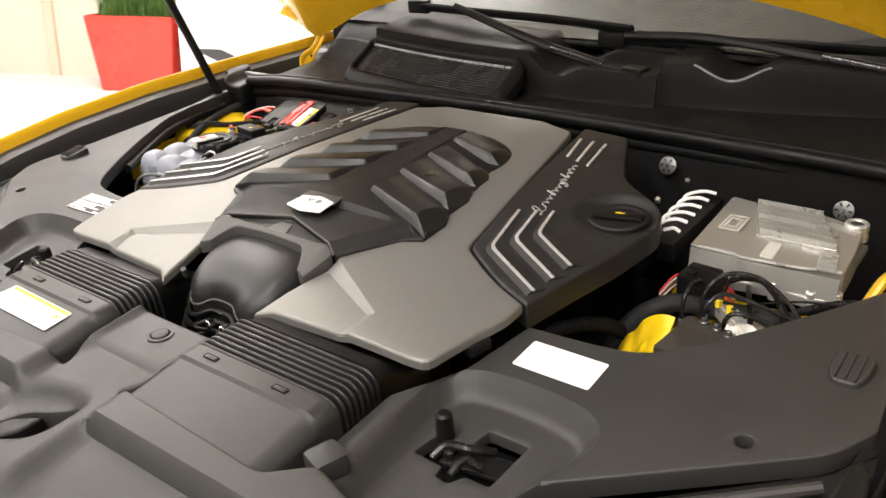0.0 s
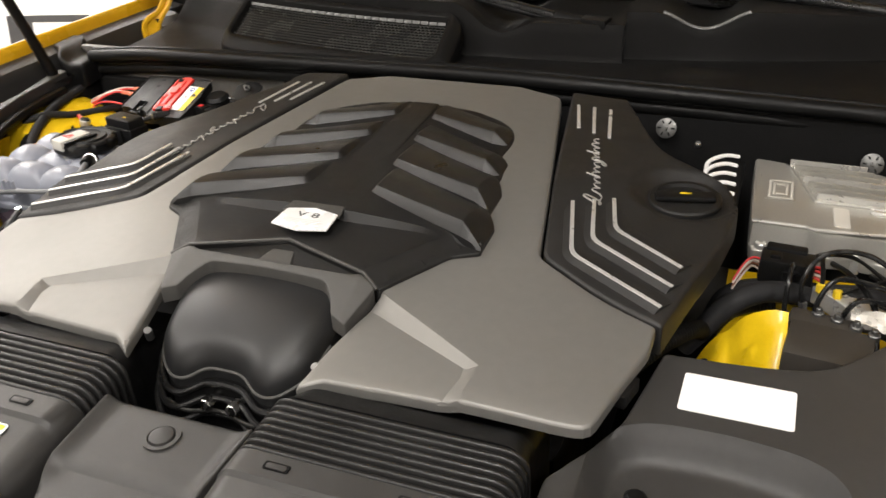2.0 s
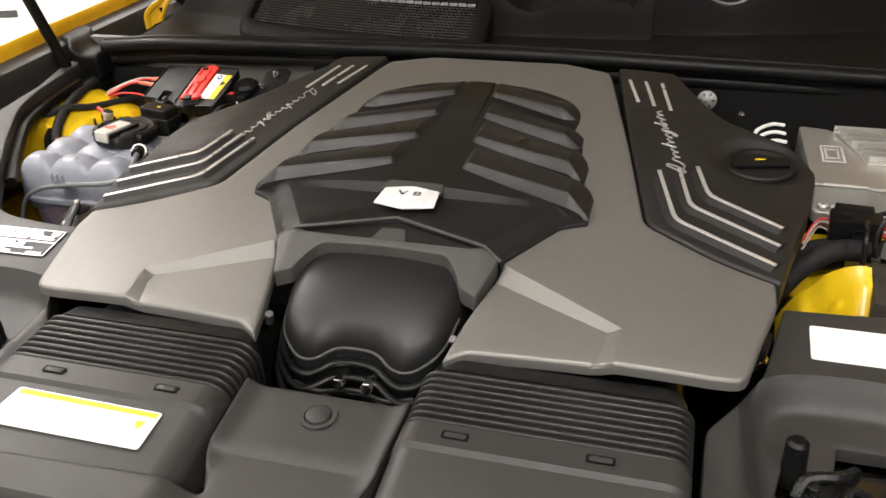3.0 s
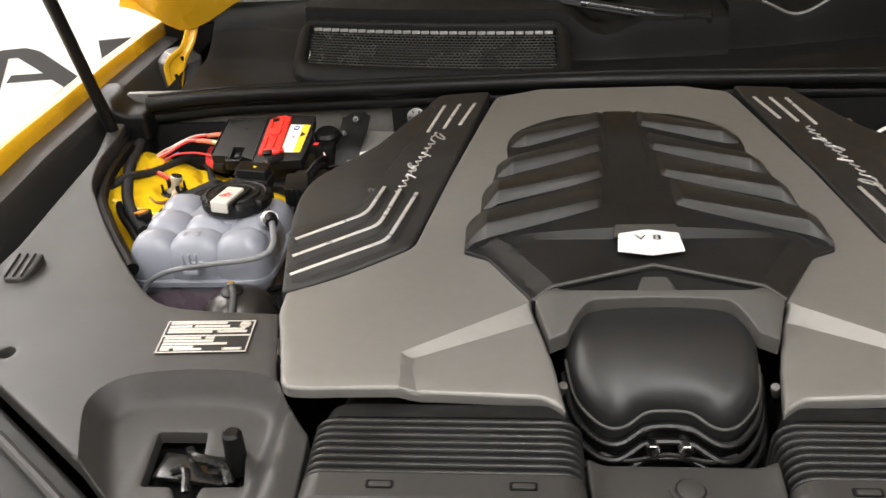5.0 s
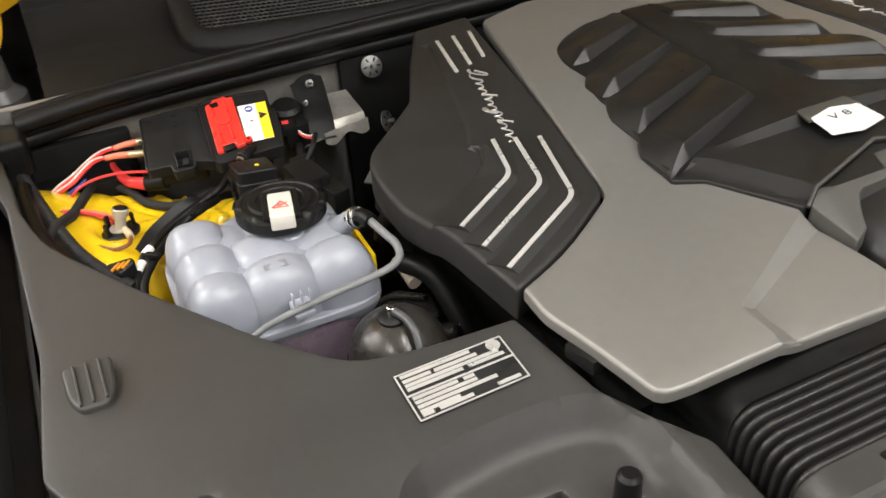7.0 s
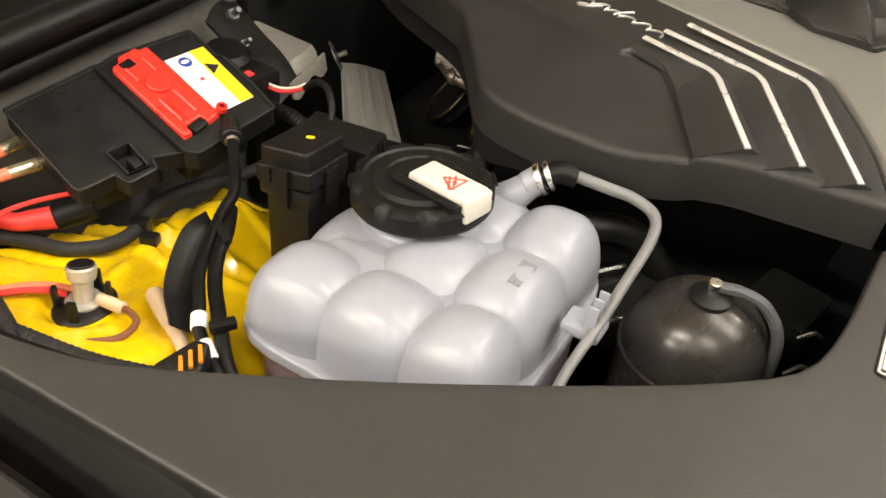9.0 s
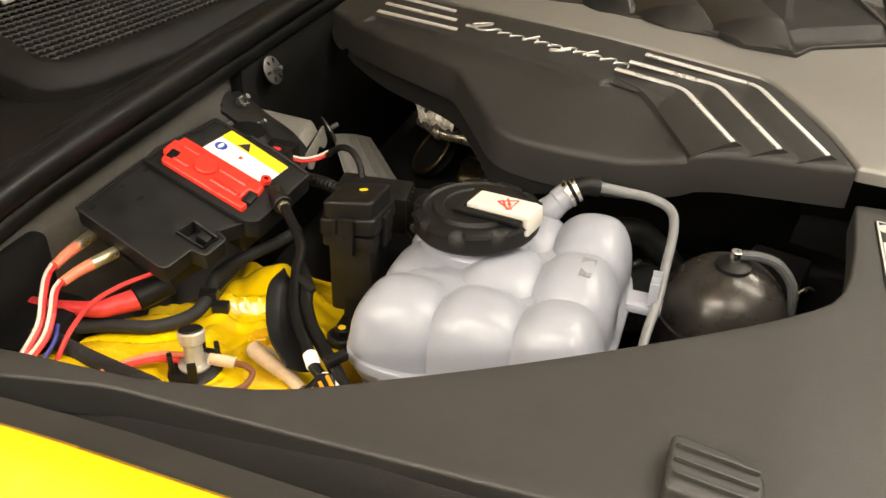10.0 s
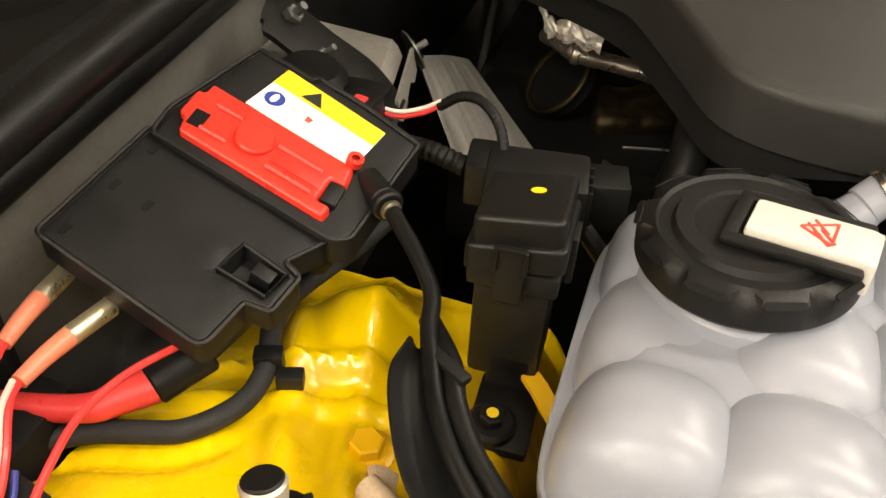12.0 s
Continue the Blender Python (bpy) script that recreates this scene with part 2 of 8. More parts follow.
def within(poly, p):
    p, a = np.asarray(p, float)[:, None, :], np.asarray(poly, float)[None]
    b = np.roll(a, -1, 1)
    c = (a[..., 1] > p[..., 1]) != (b[..., 1] > p[..., 1])
    dy = np.where(b[..., 1] == a[..., 1], 1.0, b[..., 1] - a[..., 1])
    return (c & (p[..., 0] < (b[..., 0] - a[..., 0]) * (p[..., 1] - a[..., 1]) / dy + a[..., 0])).sum(1) % 2 == 1


def away(poly, p):
    """How far points lie from a closed outline."""
    q = np.asarray(poly, float)
    d = np.roll(q, -1, 0) - q
    dd = np.maximum((d * d).sum(1), 1e-12)
    out = []
    p = np.asarray(p, float).reshape(-1, 2)
    for k in range(0, len(p), 4000):
        r = p[k : k + 4000, None, :] - q
        t = np.clip((r * d).sum(2) / dd, 0, 1)
        out.append(np.sqrt(((r - t[..., None] * d) ** 2).sum(2).min(1)))
    return np.concatenate(out) if out else np.zeros(0)


def inset(poly, d):
    """The closed outline moved inwards by d."""
    pts = [Vector(p) for p in poly]
    n = len(pts)
    area = sum(pts[i].x * pts[(i + 1) % n].y - pts[(i + 1) % n].x * pts[i].y for i in range(n))
    out = []
    for i in range(n):
        t = (pts[(i + 1) % n] - pts[i - 1]).normalized()
        q = pts[i] + Vector((-t.y, t.x)) * (d if area > 0 else -d)
        if within(poly, [tuple(q)])[0] and float(away(poly, [tuple(q)])[0]) > d * 0.93:
            out.append((q.x, q.y))
    return out


def sheet(outline, height, step=0.012, rim=0.005, skirt=0.015, feats=(), holes=(), hole_skirt=0.01, hole_rim=0.002):
    """A moulded panel: an outline in x and y, a height over it, a rounded rim and a skirt turned down."""
    outline = dense(outline, step)
    holes = [dense(h, step * 0.6) for h in holes]
    o = np.array(outline)
    area = 0.5 * np.sum(o[:, 0] * np.roll(o[:, 1], -1) - np.roll(o[:, 0], -1) * o[:, 1])
    if area < 0:
        outline = outline[::-1]
        o = o[::-1]
    pts, edges = [tuple(p) for p in o], [(i, (i + 1) % len(o)) for i in range(len(o))]

    def ring(poly, r, sign):
        t = np.roll(poly, -1, 0) - np.roll(poly, 1, 0)
        nrm = np.stack([-t[:, 1], t[:, 0]], 1) / (np.linalg.norm(t, axis=1)[:, None] + 1e-9)
        q = poly + nrm * r * sign
        return q[away(poly, q) > r * 0.93]

    extra = []
    if rim:
        for k in (0.1, 0.3, 0.62, 1.0):
            q = ring(o, rim * k, 1)
            extra.append(q[within(outline, q)])
    for h in holes:
        ha = np.array(h)
        a2 = np.sum(ha[:, 0] * np.roll(ha[:, 1], -1) - np.roll(ha[:, 0], -1) * ha[:, 1])
        if a2 < 0:
            ha = ha[::-1]
        k0 = len(pts)
        pts += [tuple(p) for p in ha]
        edges += [(k0 + i, k0 + (i + 1) % len(ha)) for i in range(len(ha))]
        if hole_rim:
            for k in (0.3, 1.0):
                extra.append(ring(ha, hole_rim * k, -1))
    for f in feats:
        f = dense(f, step, False)
        f = [p for p, ok in zip(f, within(outline, f)) if ok]
        k0 = len(pts)
        pts += f
        edges += [(k0 + i, k0 + i + 1) for i in range(len(f) - 1)]
    lo, hi = o.min(0), o.max(0)
    gx, gy = np.meshgrid(np.arange(lo[0], hi[0], step), np.arange(lo[1], hi[1], step))
    g = np.stack([gx.ravel(), gy.ravel()], 1)
    g = g[within(outline, g)]
    g = g[away(outline, g) > rim * 1.25 + step * 0.25]
    extra.append(g)
    pts += [tuple(p) for q in extra for p in q]
    vs, _, fs, _, _, _ = delaunay_2d_cdt([Vector(p) for p in pts], edges, [], 0, 1e-6)
    v = np.array([(p.x, p.y) for p in vs])
    f = np.array(fs)
    mid = v[f].mean(1)
    keep = within(outline, mid)
    for h in holes:
        keep &= ~within(h, mid)
    d = away(outline, v)
    z = np.array([height(x, y) for x, y in v])
    if rim:
        k = np.clip(d / rim, 0, 1)
        z -= rim * (1 - np.sqrt(np.clip(1 - (1 - k) ** 2, 0, 1)))
    for h in holes:
        if hole_rim:
            k = np.clip(away(h, v) / hole_rim, 0, 1)
            z -= hole_rim * (1 - np.sqrt(np.clip(1 - (1 - k) ** 2, 0, 1)))
    bm = bmesh.new()
    bv = [bm.verts.new((x, y, zz)) for (x, y), zz in zip(v, z)]
    for tri in f[keep]:
        try:
            bm.faces.new([bv[i] for i in tri])
        except ValueError:
            pass
    bm.verts.ensure_lookup_table()
    lone = [w for w in bm.verts if not w.link_faces]
    bmesh.ops.delete(bm, geom=lone, context="VERTS")
    hole_sets = [np.array(h) for h in holes]
    for drop, where in [(skirt, None)] + [(hole_skirt, h) for h in hole_sets]:
        if not drop:
            continue
        border = [e for e in bm.edges if len(e.link_faces) == 1]
        if where is None:
            where = outline
        ends = away(where, [w.co[:2] for e in border for w in e.verts]).reshape(-1, 2).max(1) if border else []
        pick = [e for e, far in zip(border, ends) if far < 1e-4]
        low = {}
        for e in pick:
            for w in e.verts:
                if w not in low:
                    low[w] = bm.verts.new((w.co.x, w.co.y, w.co.z - drop))
        for e in pick:
            a, b = e.verts
            bm.faces.new((a, b, low[b], low[a]))
    return bm


def surface(fn, us, vs, thick=0.0):
    """A grid of points fn(u, v)."""
    bm = bmesh.new()
    g = [[bm.verts.new(fn(u, v)) for v in vs] for u in us]
    for a, b in zip(g, g[1:]):
        for i in range(len(vs) - 1):
            bm.faces.new((a[i], a[i + 1], b[i + 1], b[i]))
    if thick:
        bmesh.ops.recalc_face_normals(bm, faces=bm.faces)
        bmesh.ops.solidify(bm, geom=bm.faces[:], thickness=thick)
    return bm


def flat(outline, z, t=0.0006, bevel=0.0):
    """A thin plate: outline in x and y, its foot at z (a number or a function)."""
    bm = bmesh.new()
    zz = z if callable(z) else (lambda x, y: z)
    lo = [bm.verts.new((x, y, zz(x, y))) for x, y in outline]
    hi = [bm.verts.new((x, y, zz(x, y) + t)) for x, y in outline]
    bm.faces.new(hi)
    bm.faces.new(lo[::-1])
    for i in range(len(lo)):
        j = (i + 1) % len(lo)
        bm.faces.new((lo[i], lo[j], hi[j], hi[i]))
    if bevel:
        top = [e for e in bm.edges if e.verts[0] in hi and e.verts[1] in hi]
        bmesh.ops.bevel(bm, geom=top, offset=bevel, segments=2, profile=0.6, affect="EDGES")
    return bm


def ribbon(pts, w, z, t):
    """A raised bar of width w along a bent line in x and y."""
    p = [Vector(q) for q in pts]
    left, right = [], []
    for i, q in enumerate(p):
        a = (q - p[i - 1]).normalized() if i else (p[1] - q).normalized()
        b = (p[i + 1] - q).normalized() if i < len(p) - 1 else a
        nrm = Vector((-(a + b).y, (a + b).x)).normalized()
        k = w / 2 / max(0.4, nrm.dot(Vector((-a.y, a.x))))
        left.append(q + nrm * k)
        right.append(q - nrm * k)
    return flat([tuple(q) for q in left + right[::-1]], z, t, min(t, w) * 0.3)


def ridge(pts, s, foot, z, h, wide):
    """A moulded sawtooth step along a bent line: a gentle rise behind, a crest, a steeper fall in front."""
    q = [Vector(v) for v in pts]
    bm, rows = bmesh.new(), []
    for i, v in enumerate(q):
        d = (q[min(i + 1, len(q) - 1)] - q[max(i - 1, 0)]).normalized()
        n = Vector((-d.y, d.x)) * s
        if n.y > 0 and abs(n.y) > abs(n.x):
            n = -n
        if n.x * s > 0 and abs(n.x) >= abs(n.y):
            n = -n
        e = 0.12 if i == len(q) - 1 else 1.0
        row = []
        rear = -0.0165 - (wide - 0.0165) * max(0.0, 1 - i / 3) - 0.004 * (0 < i < len(q) - 1)
        for off, k in ((rear, -0.0008), (-0.0026, h * e), (0.0026, h * e), (0.0105, -0.0008)):
            w = v + n * off
            row.append(bm.verts.new((w.x, w.y, (foot(w.x, w.y) if k < 0 else z(w.x, w.y)) + k)))
        row.append(bm.verts.new((v.x, v.y, z(v.x, v.y) - 0.004)))
        rows.append(row)
    for a, b in zip(rows, rows[1:]):
        for i in range(5):
            bm.faces.new((a[i], a[(i + 1) % 5], b[(i + 1) % 5], b[i]))
    bm.faces.new(rows[0])
    bm.faces.new(rows[-1])
    return bm


def smooth(a, b, x):
    t = min(1, max(0, (x - a) / (b - a)))
    return t * t * (3 - 2 * t)


def sx(pts, s):
    """Points mirrored to the side s (1 or -1)."""
    return [(s * p[0], *p[1:]) for p in pts]


def writing(body, size, m, material, parent, name="lettering", t=0.0006):
    cu = bpy.data.curves.new("text", "FONT")
    cu.body, cu.size, cu.extrude, cu.align_x, cu.align_y = body, size, t, "CENTER", "CENTER"
    ob = new("text", cu)
    me = bpy.data.meshes.new_from_object(ob)
    bpy.data.objects.remove(ob)
    bm = bmesh.new()
    bm.from_mesh(me)
    moved(bm, m)
    return part(name, bm, material, parent)


# ---------------------------------------------------------------- the hall
def plate(name, c, s, material, label, category, bevel=0.0, kind="structure"):
    return single(name, box((0, 0, 0), s, bevel), material, (0, 0, 0), label, category, kind=kind, m=pose(*c))


plate("floor", (-1, 0.5, -0.1), (20, 18, 0.2), M_FLOOR, "pale polished hall floor", "floor")
plate("wall_back", (-1, 9.1, 1.7), (20, 0.2, 3.4), M_SHUT, "grey far wall", "wall")
plate("wall_left", (-10.6, 0.5, 1.7), (0.2, 18, 3.4), M_WALL, "plain white side wall", "wall")
plate("wall_front", (-1, -8.1, 1.7), (20, 0.2, 3.4), M_WALL, "plain white wall behind the viewer", "wall")
plate("ceiling", (-1, 0.5, 3.5), (20, 18, 0.2), M_CEIL, "white painted ceiling", "ceiling")


def shutter():
    """A ribbed roller shutter closes the hall on the right."""
    th = new("wall_shutter")
    th.matrix_world = pose(6.0, 0.5, 0)
    tagged(th, "grey ribbed roller shutter wall", "shutter", kind="structure")
    me = finish(surface(lambda z, y: (0.02 * math.cos(z * 2 * math.pi / 0.12), y, z), np.linspace(0, 3.4, 340), (-9, 0, 9), 0.01))
    me.materials.append(M_SHUT)
    ob = new("curtain", me)
    ob.parent = th


shutter()

# the banner wall stands askew behind the car's left side; x runs along it
WALL = pose(-5.0, 3.65, 0, 0, 0, 32.2)


def wall_box(name, c, s, material, label, category):
    return single(name, box((0, 0, 0), s, 0.004), material, (0, 0, 0), label, category, kind="structure", m=WALL @ pose(*c))


wall_box("wall_banner", (2.95, 0.1, 1.7), (6.1, 0.2, 3.4), M_WALL, "white display wall with charcoal lettering", "wall")
wall_box("wall_niche", (-2.1, 0.95, 1.7), (4.4, 0.2, 3.4), M_CREAM, "cream wall of the niche behind the planter", "wall")
wall_box("wall_return", (-0.02, 0.5, 1.7), (0.16, 0.8, 3.4), M_WALL, "white return of the display wall", "wall")
wall_box("plinth", (0.0, -0.25, 0.11), (12, 2.6, 0.22), M_WALL, "low white plinth along the display wall", "plinth")
wall_box("door_frame", (-1.62, 0.82, 1.2), (0.09, 0.06, 2.0), M_CREAMD, "cream door frame in the niche", "door")
wall_box("door_leaf", (-1.1, 0.84, 1.2), (0.95, 0.03, 1.98), M_CREAM, "plain cream door leaf", "door")


def ceiling_light(x, y, turn=0.0, length=1.5, watts=55.0):
    lamp = new("ceiling_light")
    lamp.matrix_world = pose(x, y, 3.4, 0, 0, turn)
    tagged(lamp, "long white fluorescent batten on the ceiling", "lamp", "ceiling lights")
    for name, bm, material in (
        ("housing", box((0, 0, -0.03), (length, 0.16, 0.06), 0.008), M_LAMPBODY),
        ("tube", tube([(-length / 2 + 0.03, 0, -0.08), (length / 2 - 0.03, 0, -0.08)], 0.016, 10, 1), M_LAMP),
    ):
        ob = new(name, finish(bm))
        ob.data.materials.append(material)
        ob.parent = lamp
    data = bpy.data.lights.new("tube_light", "AREA")
    data.shape, data.size, data.size_y, data.energy, data.color = "RECTANGLE", length, 0.1, watts, LAMP_TINT
    ob = new("tube_light", data)
    ob.parent = lamp
    ob.location = (0, 0, -0.11)
    return lamp


LAMP_TINT = (1.0, 0.94, 0.87)
for lx, ly, watts in LAMPS:
    ceiling_light(lx, ly, 90, watts=watts)


def wall_graphic(outline, label="charcoal letter shape on the white wall"):
    """A flat dark shape on the banner wall; outline along the wall and up."""
    bm = bmesh.new()
    a = [bm.verts.new((x, -0.002, z)) for x, z in outline]
    b = [bm.verts.new((x, -0.006, z)) for x, z in outline]
    bm.faces.new(a)
    bm.faces.new(b[::-1])
    for i in range(len(a)):
        j = (i + 1) % len(a)
        bm.faces.new((a[i], a[j], b[j], b[i]))
    return single("wall_graphic", bm, M_LETTER, (outline[0][0], -0.004, outline[0][1]), label, "wall graphic", "wall graphics", m=WALL)


wall_graphic([(0.0, 0.585), (0.235, 0.585), (0.47, 0.485), (0.51, 0.485), (0.51, 0.40), (0.45, 0.40), (0.23, 0.31), (0.0, 0.31), (0.30, 0.45)])
wall_graphic([(0.60, 0.59), (1.13, 0.59), (1.13, 0.545), (0.76, 0.545), (0.76, 0.31), (0.60, 0.31)])
wall_graphic([(1.68, 0.31), (1.80, 0.56), (1.88, 0.59), (2.02, 0.59), (2.10, 0.56), (2.36, 0.31), (2.20, 0.31), (2.13, 0.375), (1.86, 0.385), (1.90, 0.43), (2.09, 0.42), (1.96, 0.535), (1.905, 0.535), (1.80, 0.31)])
wall_graphic([(2.46, 0.59), (3.10, 0.59), (3.20, 0.56), (3.20, 0.48), (3.12, 0.45), (3.08, 0.47), (3.08, 0.525), (3.05, 0.545), (2.62, 0.545), (2.62, 0.31), (2.46, 0.31)])

# the planter with grass
pl = new("planter")
pl.matrix_world = WALL @ pose(-0.515, 0.37, 0.22)


def world_part(name, bm, material, parent, label="", angle=35):
    me = finish(bm, angle)
    me.materials.append(material)
    ob = new(name, me)
    ob.parent = parent
    return tagged(ob, label)


def planter():
    bm = bmesh.new()
    rows = []
    for w, z in ((0.30, 0.0), (0.365, 0.60), (0.33, 0.60), (0.32, 0.52)):
        rows.append([bm.verts.new((sxx * w, syy * w, z)) for sxx, syy in ((-1, -1), (1, -1), (1, 1), (-1, 1))])
    for a, b in zip(rows, rows[1:]):
        for i in range(4):
            bm.faces.new((a[i], a[(i + 1) % 4], b[(i + 1) % 4], b[i]))
    bm.faces.new(rows[0])
    bmesh.ops.bevel(bm, geom=[e for e in bm.edges if len(e.link_faces) == 2], offset=0.008, segments=2, affect="EDGES")
    world_part("pot", bm, M_PLANTER, pl)
    world_part("soil", surface(lambda u, v: (u, v, 0.56 + 0.02 * noise.noise((u * 12, v * 12, 0))), np.linspace(-0.32, 0.32, 14), np.linspace(-0.32, 0.32, 14), 0.01), M_SOIL, pl)
    rng = random.Random(4)
    bm = bmesh.new()
    for _ in range(1500):
        x, y, a = rng.uniform(-0.3, 0.3), rng.uniform(-0.3, 0.3), rng.uniform(0, 6.28)
        h, lean, w = rng.uniform(0.15, 0.42), rng.uniform(0.02, 0.22), rng.uniform(0.003, 0.007)
        rows = []
        for k in range(4):
            t = k / 3
            c = Vector((x + math.cos(a) * lean * t * t, y + math.sin(a) * lean * t * t, 0.55 + h * t))
            d = Vector((-math.sin(a), math.cos(a), 0)) * w * (1 - 0.85 * t)
            rows.append((bm.verts.new(c - d), bm.verts.new(c + d)))
        for p, q in zip(rows, rows[1:]):
            bm.faces.new((p[0], p[1], q[1], q[0]))
    world_part("grass", bm, M_LEAF, pl)


planter()
tagged(pl, "large tapered red planter with green grass on the plinth", "planter")


# ---------------------------------------------------------------- bodywork
def zc(x, y):
    """The top of the engine cover."""
    front, rear = 0.006 + 0.17 * y - 0.35 * max(0.0, abs(x) - 0.25) ** 2, 0.0125 + 0.038 * min(y, 0.38) - 0.06 * (max(abs(x), 0.1) - 0.2)
    d = max(0.0, 0.008 - abs(front - rear))
    return min(front, rear) - d * d / 0.032


def zs(x, y):
    """The top of the black side panels of the bay."""
    return -0.02 + 0.07 * (min(y, 0.19) - 0.11)


FENDER = [(-0.5, -0.15), (-0.2, -0.047), (0.0, -0.002), (0.15, 0.024), (0.3, 0.037), (0.5, 0.041), (0.7, 0.033), (0.9, 0.021), (1.15, 0.007)]


def fz(y):
    ys, zz = zip(*FENDER)
    return float(np.interp(y, ys, zz))


def fx(y):
    return 0.831 + 0.02 * smooth(0.5, 1.1, y) - 0.1 * smooth(0.2, -0.5, y)


def fender(s, name):
    ys = np.linspace(-0.5, 1.15, 56)
    prof = [(-0.007, -0.026), (-0.0045, -0.013), (-0.0015, -0.003), (0.002, 0.0), (0.009, -0.0005), (0.025, -0.0075), (0.06, -0.0235), (0.10, -0.046), (0.13, -0.076), (0.145, -0.12), (0.15, -0.3)]
    bm = surface(lambda y, k: (s * (fx(y) + prof[k][0]), y, fz(y) + prof[k][1]), ys, range(len(prof)))
    th = root(name, (s * 0.9, 0.3, -0.3), "glossy yellow front fender beside the engine bay", "fender", "fenders", "")
    part("fender_panel", bm, M_YELLOW, th)
    lip = [(-0.002, -0.022), (-0.009, -0.0235), (-0.036, -0.030), (-0.0395, -0.036), (-0.041, -0.050)]
    trough = [(0.786, -0.086), (0.775, -0.092), (0.760, -0.084), (0.7545, -0.046), (0.7465, -0.028)]

    def gutter(y, k):
        if k < len(lip):
            return (s * (fx(y) + lip[k][0]), y, fz(y) + lip[k][1])
        x, z = trough[k - len(lip)]
        return (s * (x - (0.831 - fx(y) if y < 0.2 else 0)), y, min(z, fz(y) - 0.04) if k == len(lip) else z + zs(0.75, y) + 0.02)

    part("gutter_lining", surface(gutter, ys, range(len(lip) + len(trough))), M_PANEL, th, "black plastic gutter lining", angle=30)
    # near-black sheet in place of the shade at the gutter's bottom
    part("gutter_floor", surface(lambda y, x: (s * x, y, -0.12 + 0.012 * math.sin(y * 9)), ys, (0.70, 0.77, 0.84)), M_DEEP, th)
    return th


fender(-1, "fender")
fender(1, "fender")


def side_panel(s):
    inner = [(0.775, 0.66), (0.752, 0.655), (0.745, 0.60), (0.740, 0.53), (0.723, 0.456, 0.03), (0.658, 0.348, 0.03), (0.609, 0.275, 0.03), (0.560, 0.208, 0.03),
             (0.520, 0.166, 0.03), (0.455, 0.1575, 0.02), (0.384, 0.154, 0.004), (0.365, 0.06), (0.338, 0.012, 0.012), (0.318, -0.015), (0.316, -0.115), (0.345, -0.118),
             (0.352, -0.145), (0.40, -0.16), (0.483, -0.075), (0.541, -0.03), (0.727, 0.112, 0.02), (0.752, 0.16), (0.742, 0.29), (0.748, 0.43), (0.752, 0.54), (0.77, 0.62)]
    outline = fillet(sx(inner, s), 0.006, 3)
    rec = [(0.36, -0.2), (0.346, -0.03), (0.342, 0.036), (0.377, 0.066), (0.447, 0.071), (0.52, 0.062), (0.546, 0.03), (0.531, -0.02), (0.497, -0.1), (0.45, -0.2)]
    rec = fillet(sx(rec, s), 0.045, 9)

    def height(x, y):
        d = float(away(rec, [(x, y)])[0]) if within(rec, [(x, y)])[0] else 0.0
        lip = 0.006 * smooth(0.012, 0.0, abs(abs(x) - 0.338)) * smooth(0.03, -0.05, y)
        return zs(x, y) - 0.026 * smooth(-0.004, 0.024, d) * (1 if d else 0) + lip

    latch = fillet(sx([(0.472, 0.013), (0.425, 0.013), (0.420, -0.016), (0.381, -0.016), (0.374, -0.048), (0.412, -0.05), (0.414, -0.064), (0.43, -0.066), (0.44, -0.05), (0.468, -0.05)], s), 0.003, 2)
    plug = [(s * (0.656 + 0.0085 * math.cos(a)), 0.0925 + 0.0085 * math.sin(a)) for a in np.linspace(0, 6.283, 20)[:-1]]
    th = root("bay_side_panel", (s * 0.55, 0.1, -0.05), "grained black plastic panel along the side of the engine bay", "trim panel", "bay side panels")
    part("panel", sheet(outline, height, 0.009, 0.0025, 0.02, holes=(latch, plug), hole_skirt=0.012, feats=(rec + rec[:1], *[inset(rec, d) for d in (0.005, 0.010, 0.015, 0.020, 0.0245)])), M_PANEL, th)
    if s < 0:
        bead = [(0.737, 0.62), (0.735, 0.57), (0.728, 0.51), (0.710, 0.448), (0.680, 0.395), (0.645, 0.341), (0.597, 0.272)]
        part("edge_bead", tube([(-x, y, zs(x, y) - 0.024) for x, y in bead], 0.0085, 10), M_RUBBER, th, "black rubber edge moulding")
    # ribbed finger grip
    cx, cy = s * 0.7075, 0.232
    zg = zs(cx, cy)
    block = sheet(fillet([(cx - 0.019, cy + 0.023), (cx + 0.019, cy + 0.023), (cx + 0.018, cy - 0.008), (cx + 0.011, cy - 0.023), (cx - 0.011, cy - 0.023), (cx - 0.018, cy - 0.008)], 0.006),
                  lambda x, y: zg + 0.009 + 0.14 * (y - cy), 0.004, 0.003, 0.024)
    grip = part("finger_grip", block, M_PANEL, th, "ribbed black plastic finger grip")
    for k in range(3):
        part("rib", box((cx - 0.0095 + 0.0095 * k, cy, zg + 0.0097), (0.0022, 0.040, 0.004), 0.0009, rx=8.0), M_PANEL, grip)
    # latch works under the opening
    lz = zs(0.42, -0.02) - 0.035
    # the well's near-black floor carries the shade below the opening
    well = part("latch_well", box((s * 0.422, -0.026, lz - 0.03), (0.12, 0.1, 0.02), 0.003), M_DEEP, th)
    part("latch_plate", box((s * 0.43, -0.02, lz - 0.004), (0.07, 0.03, 0.005), 0.001, rz=8 * s), M_GLOSS, well)
